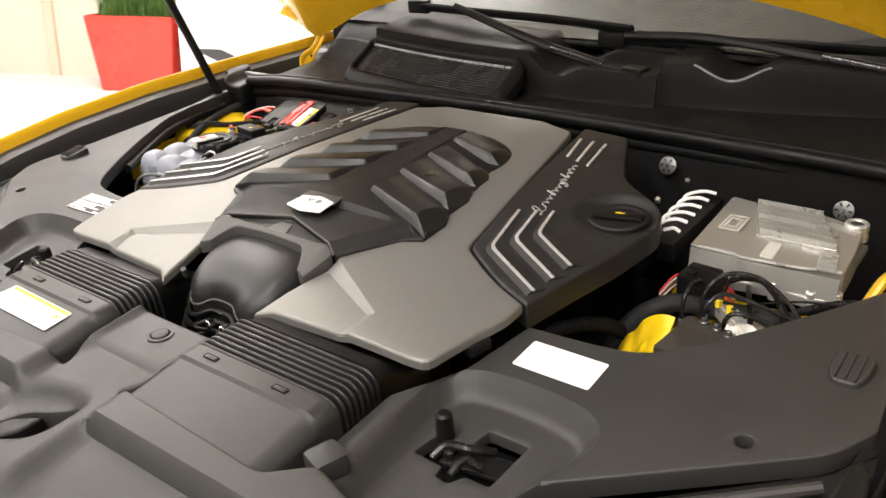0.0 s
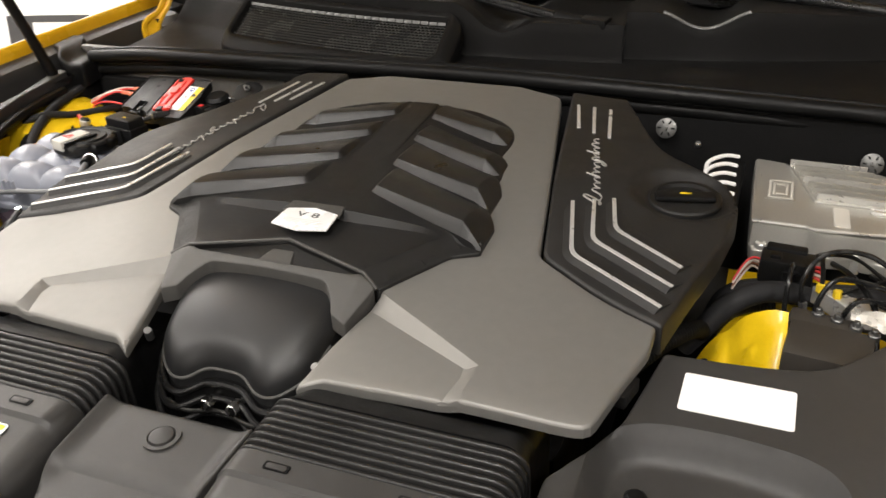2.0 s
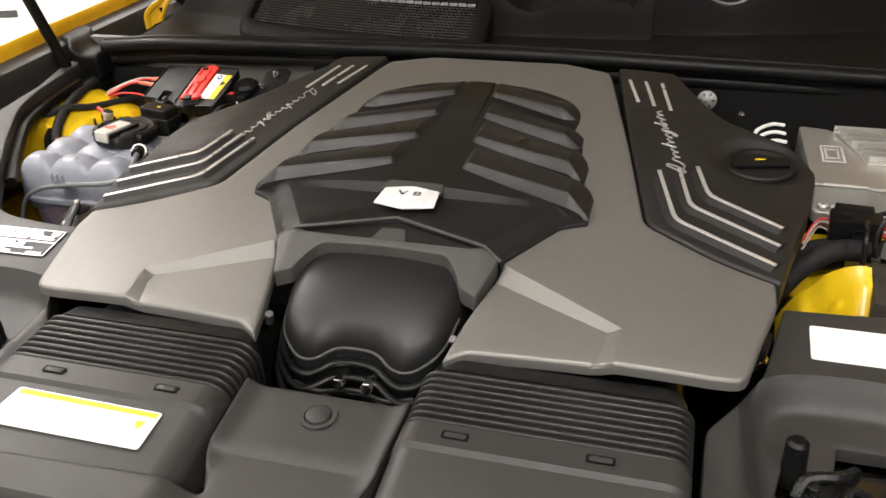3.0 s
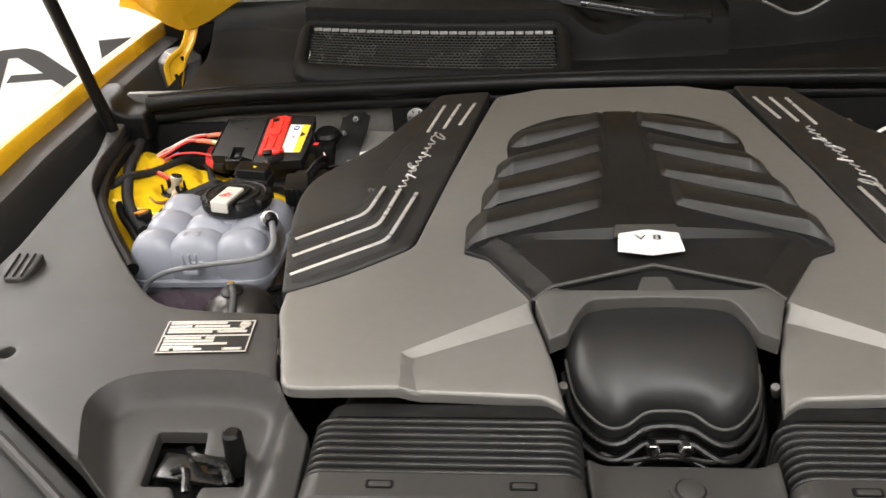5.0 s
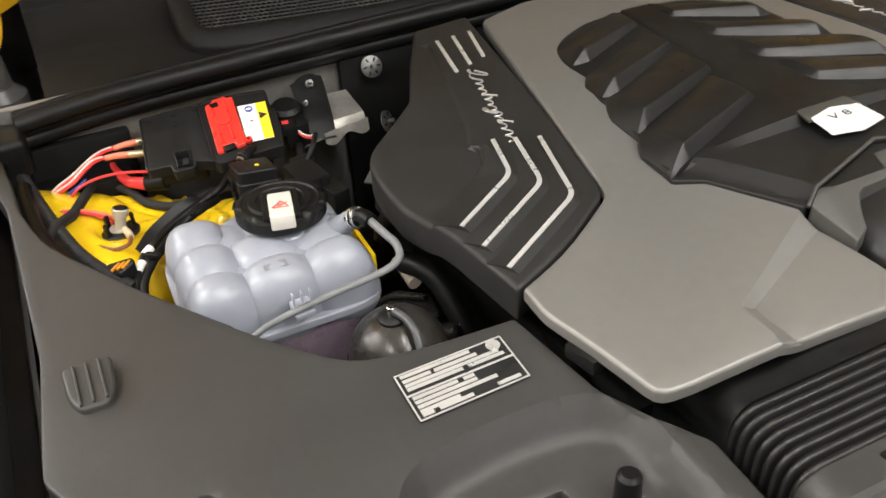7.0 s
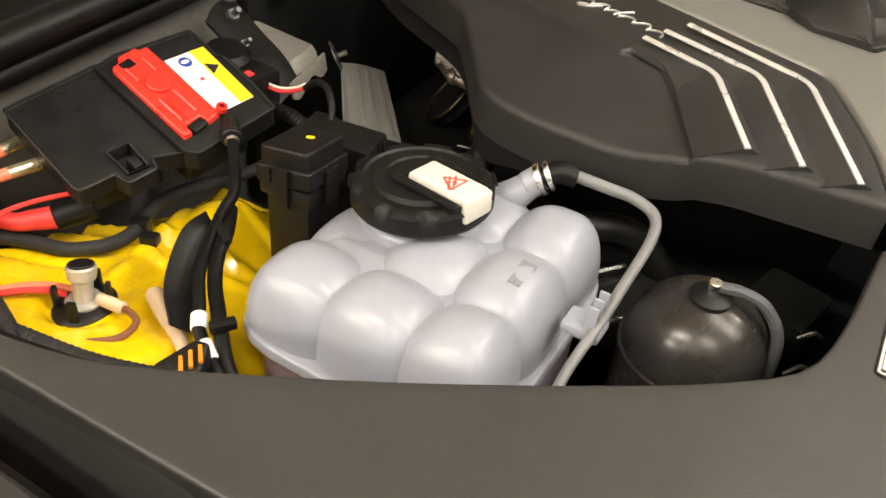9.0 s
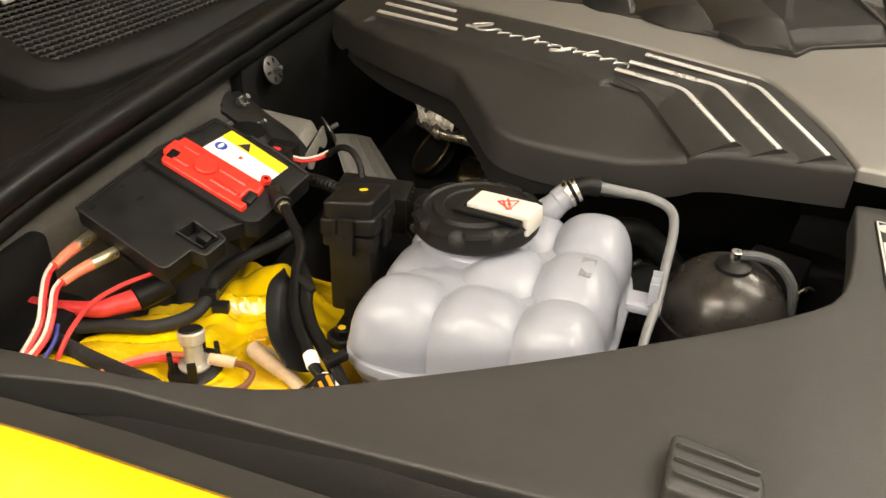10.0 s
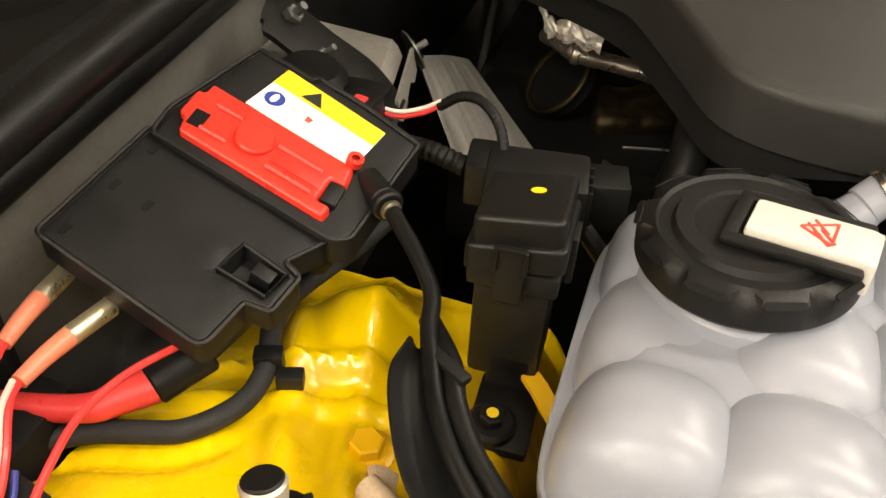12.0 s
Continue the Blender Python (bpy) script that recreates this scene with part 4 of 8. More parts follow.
# ---------------------------------------------------------------- engine cover
def engine_cover():
    th = root("engine_cover", (0, 0.3, -0.02), "silver-grey and black plastic engine cover with eight louvres", "engine cover")
    half = [(0.10, 0.642), (0.165, 0.625), (0.172, 0.60, 0.002), (0.213, 0.40, 0.05), (0.246, 0.228, 0.012), (0.318, 0.180, 0.05), (0.374, 0.158, 0.003), (0.374, 0.124), (0.362, 0.080), (0.3465, 0.0145, 0.012),
            (0.318, 0.0115, 0.004), (0.2, 0.010), (0.112, 0.008, 0.004), (0.091, -0.005, 0.004), (0.100, 0.046), (0.113, 0.098, 0.004), (0.121, 0.119, 0.004), (0.06, 0.150)]
    outline = fillet(half + sx(half, -1)[::-1], 0.008, 3)
    N, G, F = np.array((0.120, 0.1195)), np.array((0.241, 0.0545)), np.array((0.236, 0.0))

    def sink(x, y):
        """The lowered field in front of the slanting fold, which fades towards its outer end."""
        q = np.array((abs(x), y))
        d1 = (G - N) / np.linalg.norm(G - N)
        run = min(1.0, max(0.0, float((q - N) @ d1) / float(np.linalg.norm(G - N))))
        s1 = float(d1[0] * (N[1] - q[1]) - d1[1] * (N[0] - q[0]))
        d2 = (F - G) / np.linalg.norm(F - G)
        s2 = float(-(d2[0] * (q[1] - G[1]) - d2[1] * (q[0] - G[0])))
        return (0.010 - 0.0045 * run) * min(1, max(0, s1 / (0.0175 - 0.0105 * run))) * smooth(-0.001, 0.014, s2)

    def height(x, y):
        return zc(x, y) - sink(x, y)

    feats = []
    for s in (1, -1):
        feats += [sx([(0.120, 0.1195), (0.241, 0.0545)], s), sx([(0.1135, 0.1030), (0.237, 0.0485)], s), sx([(0.241, 0.0545), (0.2365, 0.012)], s), sx([(0.2385, 0.05), (0.229, 0.04), (0.2225, 0.012)], s)]
    part("cover_shell", sheet(outline, height, 0.011, 0.0045, 0.007, feats=feats), M_SILVER, th, "satin silver-grey cover shell", angle=14)
    for s in (1, -1):
        part("fixing_tab", box((s * 0.362, 0.085, -0.012), (0.012, 0.03, 0.014), 0.002, rz=-14 * s), M_BLACK, th)

    # black side panels
    for s in (-1, 1):
        out = [(0.176, 0.648), (0.2155, 0.40, 0.05), (0.2485, 0.2295, 0.012), (0.319, 0.1825, 0.05), (0.379, 0.158, 0.004)]
        out += [(0.392, 0.238), (0.409, 0.329), (0.411, 0.388, 0.02), (0.402, 0.432, 0.02), (0.352, 0.470, 0.02), (0.326, 0.492, 0.008), (0.288, 0.576), (0.25, 0.648)] if s < 0 else \
               [(0.396, 0.238), (0.414, 0.31), (0.426, 0.39, 0.02), (0.410, 0.448, 0.03), (0.366, 0.475, 0.03), (0.322, 0.505, 0.03), (0.29, 0.57), (0.255, 0.648)]
        plateau = fillet(sx([(0.250, 0.60, 0.004), (0.268, 0.52, 0.02), (0.2985, 0.400, 0.02), (0.3145, 0.3640, 0.001), (0.3015, 0.3555, 0.001), (0.314, 0.332, 0.004), (0.352, 0.302, 0.004), (0.396, 0.277, 0.004), (0.46, 0.27), (0.46, 0.47), (0.3, 0.68)], s), 0.01)
        seat = np.array((s * 0.365, 0.405))

        def side(x, y):
            z = zc(x, y) + 0.0006
            if s < 0:
                # the outer field lies a step lower and leans outwards
                if within(plateau, [(x, y)])[0]:
                    z -= 0.0034 * smooth(0, 0.0035, float(away(plateau, [(x, y)])[0]))
                z -= 0.16 * max(0.0, -x - 0.325) * smooth(0.24, 0.33, y)
            else:
                z -= 0.0120 * smooth(0.064, 0.040, float(np.linalg.norm(seat - (x, y))))
            return z

        p = part("side_panel", sheet(fillet(sx(out, s), 0.006, 4), side, 0.01, 0.005, 0.028, feats=(plateau, inset(plateau, 0.0018), inset(plateau, 0.0036)) if s < 0 else tuple([(0.365 + r * math.cos(a), 0.405 + r * math.sin(a)) for a in np.linspace(0, 6.2832, 41)] for r in (0.064, 0.058, 0.052, 0.046, 0.040))), M_SIDEP, th, "satin black side panel", angle=22)
        if s < 0:
            edge = spline([(-0.262, 0.625, 0), (-0.288, 0.572, 0), (-0.315, 0.50, 0), (-0.353, 0.462, 0), (-0.398, 0.428, 0), (-0.408, 0.388, 0), (-0.405, 0.329, 0), (-0.397, 0.27, 0)], 6)
            drop = lambda i: 0.03 * math.sin(math.pi * min(1.0, 0.12 + i / (len(edge) - 1)))
            part("foam_edge", surface(lambda i, k: (edge[int(i)].x + 0.004 * (1 - k), edge[int(i)].y, side(edge[int(i)].x, edge[int(i)].y) - 0.024 - (0.006 + drop(i)) * k), range(len(edge)), (0, 0.5, 1), 0.006), M_FELT, p, "black foam edge under the panel")
        lines = [[(0.374, 0.181), (0.276, 0.237), (0.253, 0.336)], [(0.379, 0.216), (0.290, 0.269), (0.2745, 0.347)], [(0.383, 0.250), (0.308, 0.296), (0.2945, 0.356)],
                 [(0.213, 0.530), (0.1955, 0.602)], [(0.2345, 0.522), (0.2175, 0.602)], [(0.256, 0.514), (0.2395, 0.602)]]
        for k, ln in enumerate(lines):
            ln = [Vector(q) for q in sx(ln, s)]
            if k < 3:
                c = ln[1]
                a, b = c + (ln[0] - c).normalized() * 0.01, c + (ln[2] - c).normalized() * 0.01
                ln = [ln[0], *[a * (1 - t) ** 2 + c * 2 * t * (1 - t) + b * t * t for t in (0, 0.25, 0.5, 0.75, 1)], ln[2]]
                # moulded step whose crest carries the strip
                rib = part("moulded_step", ridge(ln, s, side, lambda x, y: zc(x, y) + 0.0004, 0.0042, 0.032 if k == 2 and s < 0 else 0.023), M_SIDEP, p, angle=20)
                part("trim_strip", ribbon(ln, 0.0044, lambda x, y: zc(x, y) + 0.0040, 0.0016), M_TRIM, rib, "narrow silver trim strip")
            else:
                part("trim_strip", ribbon(ln, 0.0044, lambda x, y: zc(x, y) + 0.0004, 0.0018), M_TRIM, p, "narrow silver trim strip")
        # maker's script, as plain cursive loops
        p0, p1 = (Vector((s * 0.2405, 0.508)), Vector((s * 0.278, 0.343)))
        if s > 0:
            p0, p1 = p1, p0
        along = (p1 - p0).normalized()
        rise = Vector((-along.y, along.x)) if s < 0 else Vector((-along.y, along.x))
        length = (p1 - p0).length

        def at(u, v):
            v *= 0.84
            q = p0 + along * (u + 0.42 * v) + rise * (v - 0.004)
            return (q.x, q.y, zc(q.x, q.y) + 0.0016)

        loops = [at(0.022 + (length - 0.026) * t - 0.0016 * math.sin(t * 69), 0.0046 * (1 - math.cos(t * 69)) * (0.85 + 0.3 * (math.sin(t * 23) > 0.6))) for t in np.linspace(0, 1, 150)]
        em = part("emblem", tube(loops, 0.0011, 6, 1, flat=0.8), M_EMB, p, "silver script emblem shown as plain loops")
        for pts in ([(0.001, 0.008), (0.004, 0.013), (0.009, 0.021), (0.013, 0.02), (0.012, 0.012), (0.008, 0.003), (0.002, -0.001), (0.0, 0.002), (0.006, 0.0015), (0.016, -0.002), (0.022, 0.001)],
                    [(0.0625, 0.0), (0.063, 0.008), (0.065, 0.018)], [(0.122, 0.0), (0.1225, 0.008), (0.1245, 0.018)], [(0.106, 0.006), (0.103, -0.004), (0.097, -0.009), (0.095, -0.005), (0.104, -0.001)]):
            part("stroke", tube([at(u, v) for u, v in pts], 0.0012, 6, 5, flat=0.8), M_EMB, em)

    # black middle panel with the louvres
    half = [(0.07, 0.535), (0.112, 0.518, 0.02), (0.136, 0.497, 0.012), (0.147, 0.468), (0.148, 0.443, 0.004), (0.146, 0.417, 0.004), (0.159, 0.388), (0.163, 0.361, 0.004), (0.159, 0.336, 0.004), (0.172, 0.305),
            (0.1755, 0.279, 0.004), (0.172, 0.262, 0.004), (0.187, 0.235), (0.1905, 0.207, 0.004), (0.164, 0.1925, 0.006), (0.119, 0.1165, 0.004), (0.100, 0.1265, 0.004)]
    out = fillet(half + [(0, 0.159, 0.004)] + sx(half, -1)[::-1], 0.015, 3)

    def base_z(x, y):
        return 0.0415 - 0.072 * max(0.0, abs(x) - 0.03) - 0.012 * (y - 0.27)

    def mid(x, y):
        ax = abs(x)
        front = min(0.0425 + 0.05 * (y - 0.18), 0.0372 + 0.22 * (y - (0.159 - 0.34 * ax)))
        z = front + (base_z(x, y) - front) * smooth(0.19, 0.31, y + 0.44 * ax)
        # the flank that falls to the silver shell
        edge = 0.1396 - 0.62 * (0.2 - y)
        if y < 0.215:
            z = min(z, 0.0345 - 0.42 * max(0.0, ax - edge))
        return max(z, 0.0255)

    crease = sx([(0.1396, 0.2009), (0.0954, 0.129)], 1)
    mp = part("middle_panel", sheet(out, mid, 0.008, 0.002, 0.014, feats=(crease, sx(crease, -1))), M_SIDE, th, "black ribbed middle panel", angle=18)
    sp = fillet([(0.019, 0.536), (0.021, 0.50), (0.026, 0.33), (0.024, 0.31), (-0.024, 0.31), (-0.026, 0.33), (-0.021, 0.50), (-0.019, 0.536)], 0.004)
    part("spine", sheet(sp, lambda x, y: base_z(0, y) - 0.0006 + 0.0028 * smooth(0.32, 0.48, y), 0.006, 0.0022, 0.008), M_SIDE, mp)
    # inner and outer end of each louvre's edge, the tip that it runs down to, and the heights of edge and foot
    for (xi, yi), (xo, yo), (xt, yt), zt, fi, fo in (
        ((0.0465, 0.272), (0.1655, 0.2215), (0.1895, 0.210), 0.0480, 0.0412, 0.0365),
        ((0.0395, 0.3440), (0.155, 0.296), (0.1750, 0.281), 0.0468, 0.0397, 0.0365),
        ((0.0350, 0.4160), (0.1395, 0.3690), (0.1625, 0.363), 0.0460, 0.0387, 0.0360),
        ((0.0290, 0.488), (0.123, 0.450), (0.1475, 0.444), 0.0445, 0.0377, 0.0345),
    ):
        rows = []
        for u in (-0.07, -0.02, 0.0, 0.35, 0.7, 0.97, 1.0, 1.03, 1.3, 1.6, 1.85, 2.0):
            v = max(0.0, u - 1)
            w = min(1.0, u)
            x, y = (xi + (xo - xi) * w, yi + (yo - yi) * w) if u <= 1 else (xo + (xt - xo) * v, yo + (yt - yo) * v)
            foot = fi + (fo - fi) * max(0.0, w) - 0.001
            top = zt if u >= 0 else foot + (zt - foot) * smooth(-0.075, 0.0, u)
            top -= (zt - 0.0275) * v ** 1.15
            foot = min(foot, top - 0.0006) - 0.006 * v
            deep = (0.066 if zt > 0.046 else 0.05) - 0.022 * v ** 2
            rear = max(min(base_z(x, y + deep), top - 0.001), 0.024)
            lean = (0.0068 + 0.0034 * max(0.0, w)) * (1 - 0.75 * v)
            prof = ((-0.5 * lean - 0.0004, foot - 0.008), (-0.5 * lean, foot), (0.0, 0.5 * (top + foot) + 0.0002), (0.42 * lean, top - 0.0007), (0.56 * lean, top), (0.013, top + 0.0002),
                    (deep * 0.38, top - 0.08 * (top - rear)), (deep * 0.65, top - 0.35 * (top - rear)), (deep * 0.86, rear + 0.3 * (top - rear)), (deep, rear), (deep + 0.001, rear - 0.006))
            rows.append([(x, y + dy, z) for dy, z in prof])
        for s in (-1, 1):
            bm = bmesh.new()
            g = [[bm.verts.new((s * x, y, z)) for x, y, z in r] for r in rows]
            for a, b in zip(g, g[1:]):
                for i in range(len(a) - 1):
                    bm.faces.new((a[i], a[i + 1], b[i + 1], b[i]))
            bm.faces.new(g[0])
            bm.faces.new(g[-1])
            part("louvre", bm, M_LOUV, mp, "satin black louvre", angle=24)
    # badge
    bz = lambda x, y: 0.0424 + 0.05 * (y - 0.18)
    part("badge_seat", flat(fillet([(0.0345, 0.205), (0.031, 0.226), (-0.031, 0.226), (-0.0345, 0.205)], 0.002), lambda x, y: bz(x, y) - 0.0018, 0.0021, 0.0006), M_HOOD, mp)
    badge = part("badge", flat(fillet([(0.0335, 0.1775), (0.0315, 0.2085), (0.001, 0.2155), (-0.0295, 0.2085), (-0.0325, 0.1775), (0.0005, 0.1705)], 0.0012), lambda x, y: bz(x, y) - 0.0006, 0.0013, 0.0004), M_BADGE, mp, "bright white-metal badge")
    writing("V 8", 0.0145, pose(0, 0.2005, bz(0, 0.2005) + 0.0008, 2.9, 0, 0) @ Matrix.Diagonal((1.35, 0.85, 1, 1)), M_INK, badge, t=0.0002)
    for k, (yy, w) in enumerate(((0.1910, 0.040), (0.1880, 0.046), (0.1850, 0.042), (0.1820, 0.020))):
        part("print_line", box((0, yy, bz(0, yy) + 0.0008), (w, 0.0008, 0.0002), rx=2.9), M_GREYINK, badge)

    # grey hood over the intake: a narrow arched band with two legs, and a dark pocket behind it under the ridge
    half = [(0.086, 0.1213, 0.002), (0.097, 0.1258, 0.003), (0.1165, 0.1145, 0.003), (0.1035, 0.071, 0.003), (0.0865, 0.078, 0.003), (0.080, 0.092, 0.01), (0.066, 0.1105, 0.008)]
    out = fillet(half + [(0, 0.1135, 0.03)] + sx(half, -1)[::-1], 0.006, 4)
    part("intake_hood", sheet(out, lambda x, y: 0.0345 - 0.42 * max(0.0, 0.1195 - y) - 0.25 * max(0.0, abs(x) - 0.1), 0.004, 0.0015, 0.016), M_HOOD, th, "dark grey hood over the intake", angle=25)
    part("hood_pocket", sheet([(-0.088, 0.1205), (0.088, 0.1205), (0.098, 0.1255), (0, 0.1575), (-0.098, 0.1255)], lambda x, y: 0.0285 + 0.12 * (y - 0.12), 0.006, 0.0, 0.01), M_SIDE, th, "dark pocket behind the hood")
    part("pocket_boss", sheet(fillet([(-0.020, 0.1225), (0.020, 0.1225), (0.012, 0.146), (-0.012, 0.146)], 0.003), lambda x, y: 0.0300 + 0.12 * (y - 0.12), 0.004, 0.0012, 0.006), M_HOOD, th)
    part("hood_ridge", tube([(-0.118, 0.1155, 0.0265), (-0.100, 0.1268, 0.0345), (0, 0.1585, 0.0382), (0.100, 0.1268, 0.0345), (0.118, 0.1155, 0.0265)], 0.0020, 8, 1), M_HOOD, th)


M_HOOD = mat("dark_grey_plastic", (0.06, 0.058, 0.054), 0.45, var=0.08, scale=12, bump=0.5, bscale=1500)
M_LOUV = mat("satin_louvre_plastic", (0.0145, 0.0141, 0.0136), 0.38, var=0.08, scale=12, bump=0.3, bscale=1500)
M_BADGE = mat("polished_white_metal", (0.9, 0.9, 0.89), 0.3, metal=0.15, var=0.03, scale=40)
M_GREYINK = mat("grey_print", (0.55, 0.55, 0.54), 0.5, var=0.05)
engine_cover()


def oil_cap():
    th = root("oil_filler_cap", (0.366, 0.405, 0.01), "round black oil filler cap with a finger groove", "oil cap")
    c = (0.365, 0.407, 0.0050)
    part("cap_ring", revolve([(0.041, 0.0), (0.041, 0.004), (0.039, 0.006), (0.034, 0.006), (0.0325, 0.002), (0, 0.002)], 40, Matrix.Translation(c)), M_SIDE, th)
    part("grip_bar", moved(box((0, 0, 0), (0.066, 0.018, 0.006), 0.0028), Matrix.Translation((c[0], c[1], c[2] + 0.0065)) @ pose(0, 0, 0, 0, 0, 12)), M_BLACK, th)
    part("oil_mark", moved(flat([(-0.006, 0), (0.004, 0), (0.008, 0.003), (0.002, 0.003), (0.001, 0.004), (-0.004, 0.004), (-0.004, 0.003), (-0.006, 0.002)], 0, 0.0003), Matrix.Translation((c[0], c[1], c[2] + 0.0097)) @ pose(0, 0, 0, 0, 0, 12)), M_LABY, th, "small yellow printed oil symbol")


oil_cap()


def intake():
    th = root("intake_plenum", (0, 0.06, -0.06), "soft black intake plenum dome under the cover", "intake")
    half = [(0.070, 0.150, 0.03), (0.0885, 0.115, 0.03), (0.088, 0.075), (0.082, 0.032, 0.02), (0.058, 0.008, 0.014), (0.038, 0.007, 0.01), (0.020, 0.020, 0.012)]
    out = fillet(half + sx(half, -1)[::-1], 0.01, 5)

    def dome(x, y):
        return 0.020 - 0.031 * max(0, (0.105 - y) / 0.09) ** 1.9 - 0.010 * (abs(x) / 0.088) ** 3

    part("dome", sheet(out, dome, 0.007, 0.017, 0.012), M_DOME, th, angle=60)
    path = [(x, y, dome(x, y) - 0.0185) for x, y in dense(out, 0.006)]
    front = [p for p in path if p[1] < 0.075]
    order = sorted(range(len(front)), key=lambda i: math.atan2(front[i][0], -(front[i][1] - 0.075)))
    front = [front[i] for i in order]
    part("rim", tube(front[::2], 0.0019, 8, 2), M_HOOD, th, "raised rim of the dome")
    for k, (dz, grow) in enumerate(((-0.013, 0.003), (-0.026, 0.006), (-0.040, 0.009))):
        part("coupling_ring", tube([(x * (1 + grow * 9), y - grow * 2.2 * (1 - y * 6), z + dz) for x, y, z in front[::3]], 0.0034, 8, 2), M_RING, th)
    part("coupling", sheet(fillet([(q[0] * 1.02, q[1]) for q in half + sx(half, -1)[::-1]], 0.02), lambda x, y: dome(x, y) - 0.028, 0.02, 0.004, 0.1), M_DEEP, th)
    for x in (-0.014, 0.015):
        part("clamp_bolt", merge(cyl((x, 0.012, -0.056), (x, -0.004, -0.053), 0.0065, 6, 0.001), cyl((x, 0.03, -0.058), (x, 0.012, -0.056), 0.003, 10)), M_CHROME, th, "bright clamp bolt")
    part("clamp_strap", tube([(-0.06, 0.0, -0.06), (-0.035, -0.006, -0.062), (0.0, 0.0, -0.06), (0.035, -0.006, -0.062), (0.06, 0.0, -0.06)], 0.0022, 8), M_DARKM, th)
    for s in (-1, 1):
        part("side_bolt", cyl((s * 0.096, 0.035, -0.02), (s * 0.092, 0.03, -0.006), 0.0042, 12), M_NUT, th)


M_RING = mat("black_coupling_rubber", (0.007, 0.007, 0.007), 0.35, var=0.2, scale=20)
M_DOME = mat("soft_black_rubber", (0.015, 0.0152, 0.0155), 0.38, var=0.08, scale=12, bump=0.25, bscale=1400, rvar=0.04)
intake()


# ---------------------------------------------------------------- air ducts and front panel
def duct(s):
    th = root("air_duct", (s * 0.2, -0.08, -0.06), "black air duct with a ribbed rubber bellows", "air duct", "air ducts")
    x0, x1 = 0.078, 0.309

    def section(y, top, grow=0.0):
        a, b, r = x0 - grow + 0.02 * smooth(-0.02, 0.03, y), x1 + grow - 0.005 * smooth(-0.02, 0.03, y), 0.02
        pts = [(a, top - 0.1)]
        pts += [(a + r - r * math.cos(t), top - r + r * math.sin(t)) for t in np.linspace(0, math.pi / 2, 7)]
        pts += [(b - r + r * math.sin(t), top - r + r * math.cos(t)) for t in np.linspace(0, math.pi / 2, 7)]
        pts += [(b, top - 0.1)]
        return [(s * x, y, z) for x, z in pts]

    def loft(rows):
        bm = bmesh.new()
        g = [[bm.verts.new(p) for p in r] for r in rows]
        for a, b in zip(g, g[1:]):
            for i in range(len(a) - 1):
                bm.faces.new((a[i], a[i + 1], b[i + 1], b[i]))
        bm.faces.new(g[0])
        bm.faces.new(g[-1])
        return bm

    part("duct_neck", loft([section(y, z, -0.004) for y, z in ((0.07, -0.04), (0.03, -0.03), (0.012, -0.014), (0.004, -0.0075), (-0.016, -0.003))]), M_BLACK, th)
    rows = []
    for k in range(8):
        y = -0.016 - 0.0083 * k
        for dy, g in ((0, -0.006), (-0.0022, -0.0055), (-0.0032, -0.0008), (-0.0045, 0.0), (-0.0062, 0.0), (-0.0075, -0.001), (-0.0083, -0.006)):
            rows.append(section(y + dy, -0.001 + g, g))
    part("bellows", loft(rows), M_BELL, th, "ribbed black rubber bellows", angle=50)
    body = part("duct_body", loft([section(-0.081, -0.003), section(-0.083, -0.001), section(-0.108, 0.0), section(-0.112, -0.0035), section(-0.116, -0.004), section(-0.186, -0.0115), section(-0.192, -0.02)]), M_PANEL, th, "grained black duct box", angle=30)
    for x in (0.128, 0.241):
        # near-black inlay for the shade round the clip
        slot = part("clip_slot", flat(fillet([(s * x - 0.011, -0.0995), (s * x + 0.011, -0.0995), (s * x + 0.011, -0.0915), (s * x - 0.011, -0.0915)], 0.002), -0.002, 0.0026), M_DEEP, body)
        part("clip_tongue", flat(fillet([(s * x - 0.0085, -0.0985), (s * x + 0.009, -0.0985), (s * x + 0.009, -0.0935), (s * x - 0.0085, -0.0935)], 0.002), -0.001, 0.0024, 0.0005), M_PANEL, slot)


M_BELL = mat("bellows_rubber", (0.013, 0.0126, 0.0122), 0.42, var=0.1, scale=15, bump=0.3)
duct(1)
duct(-1)


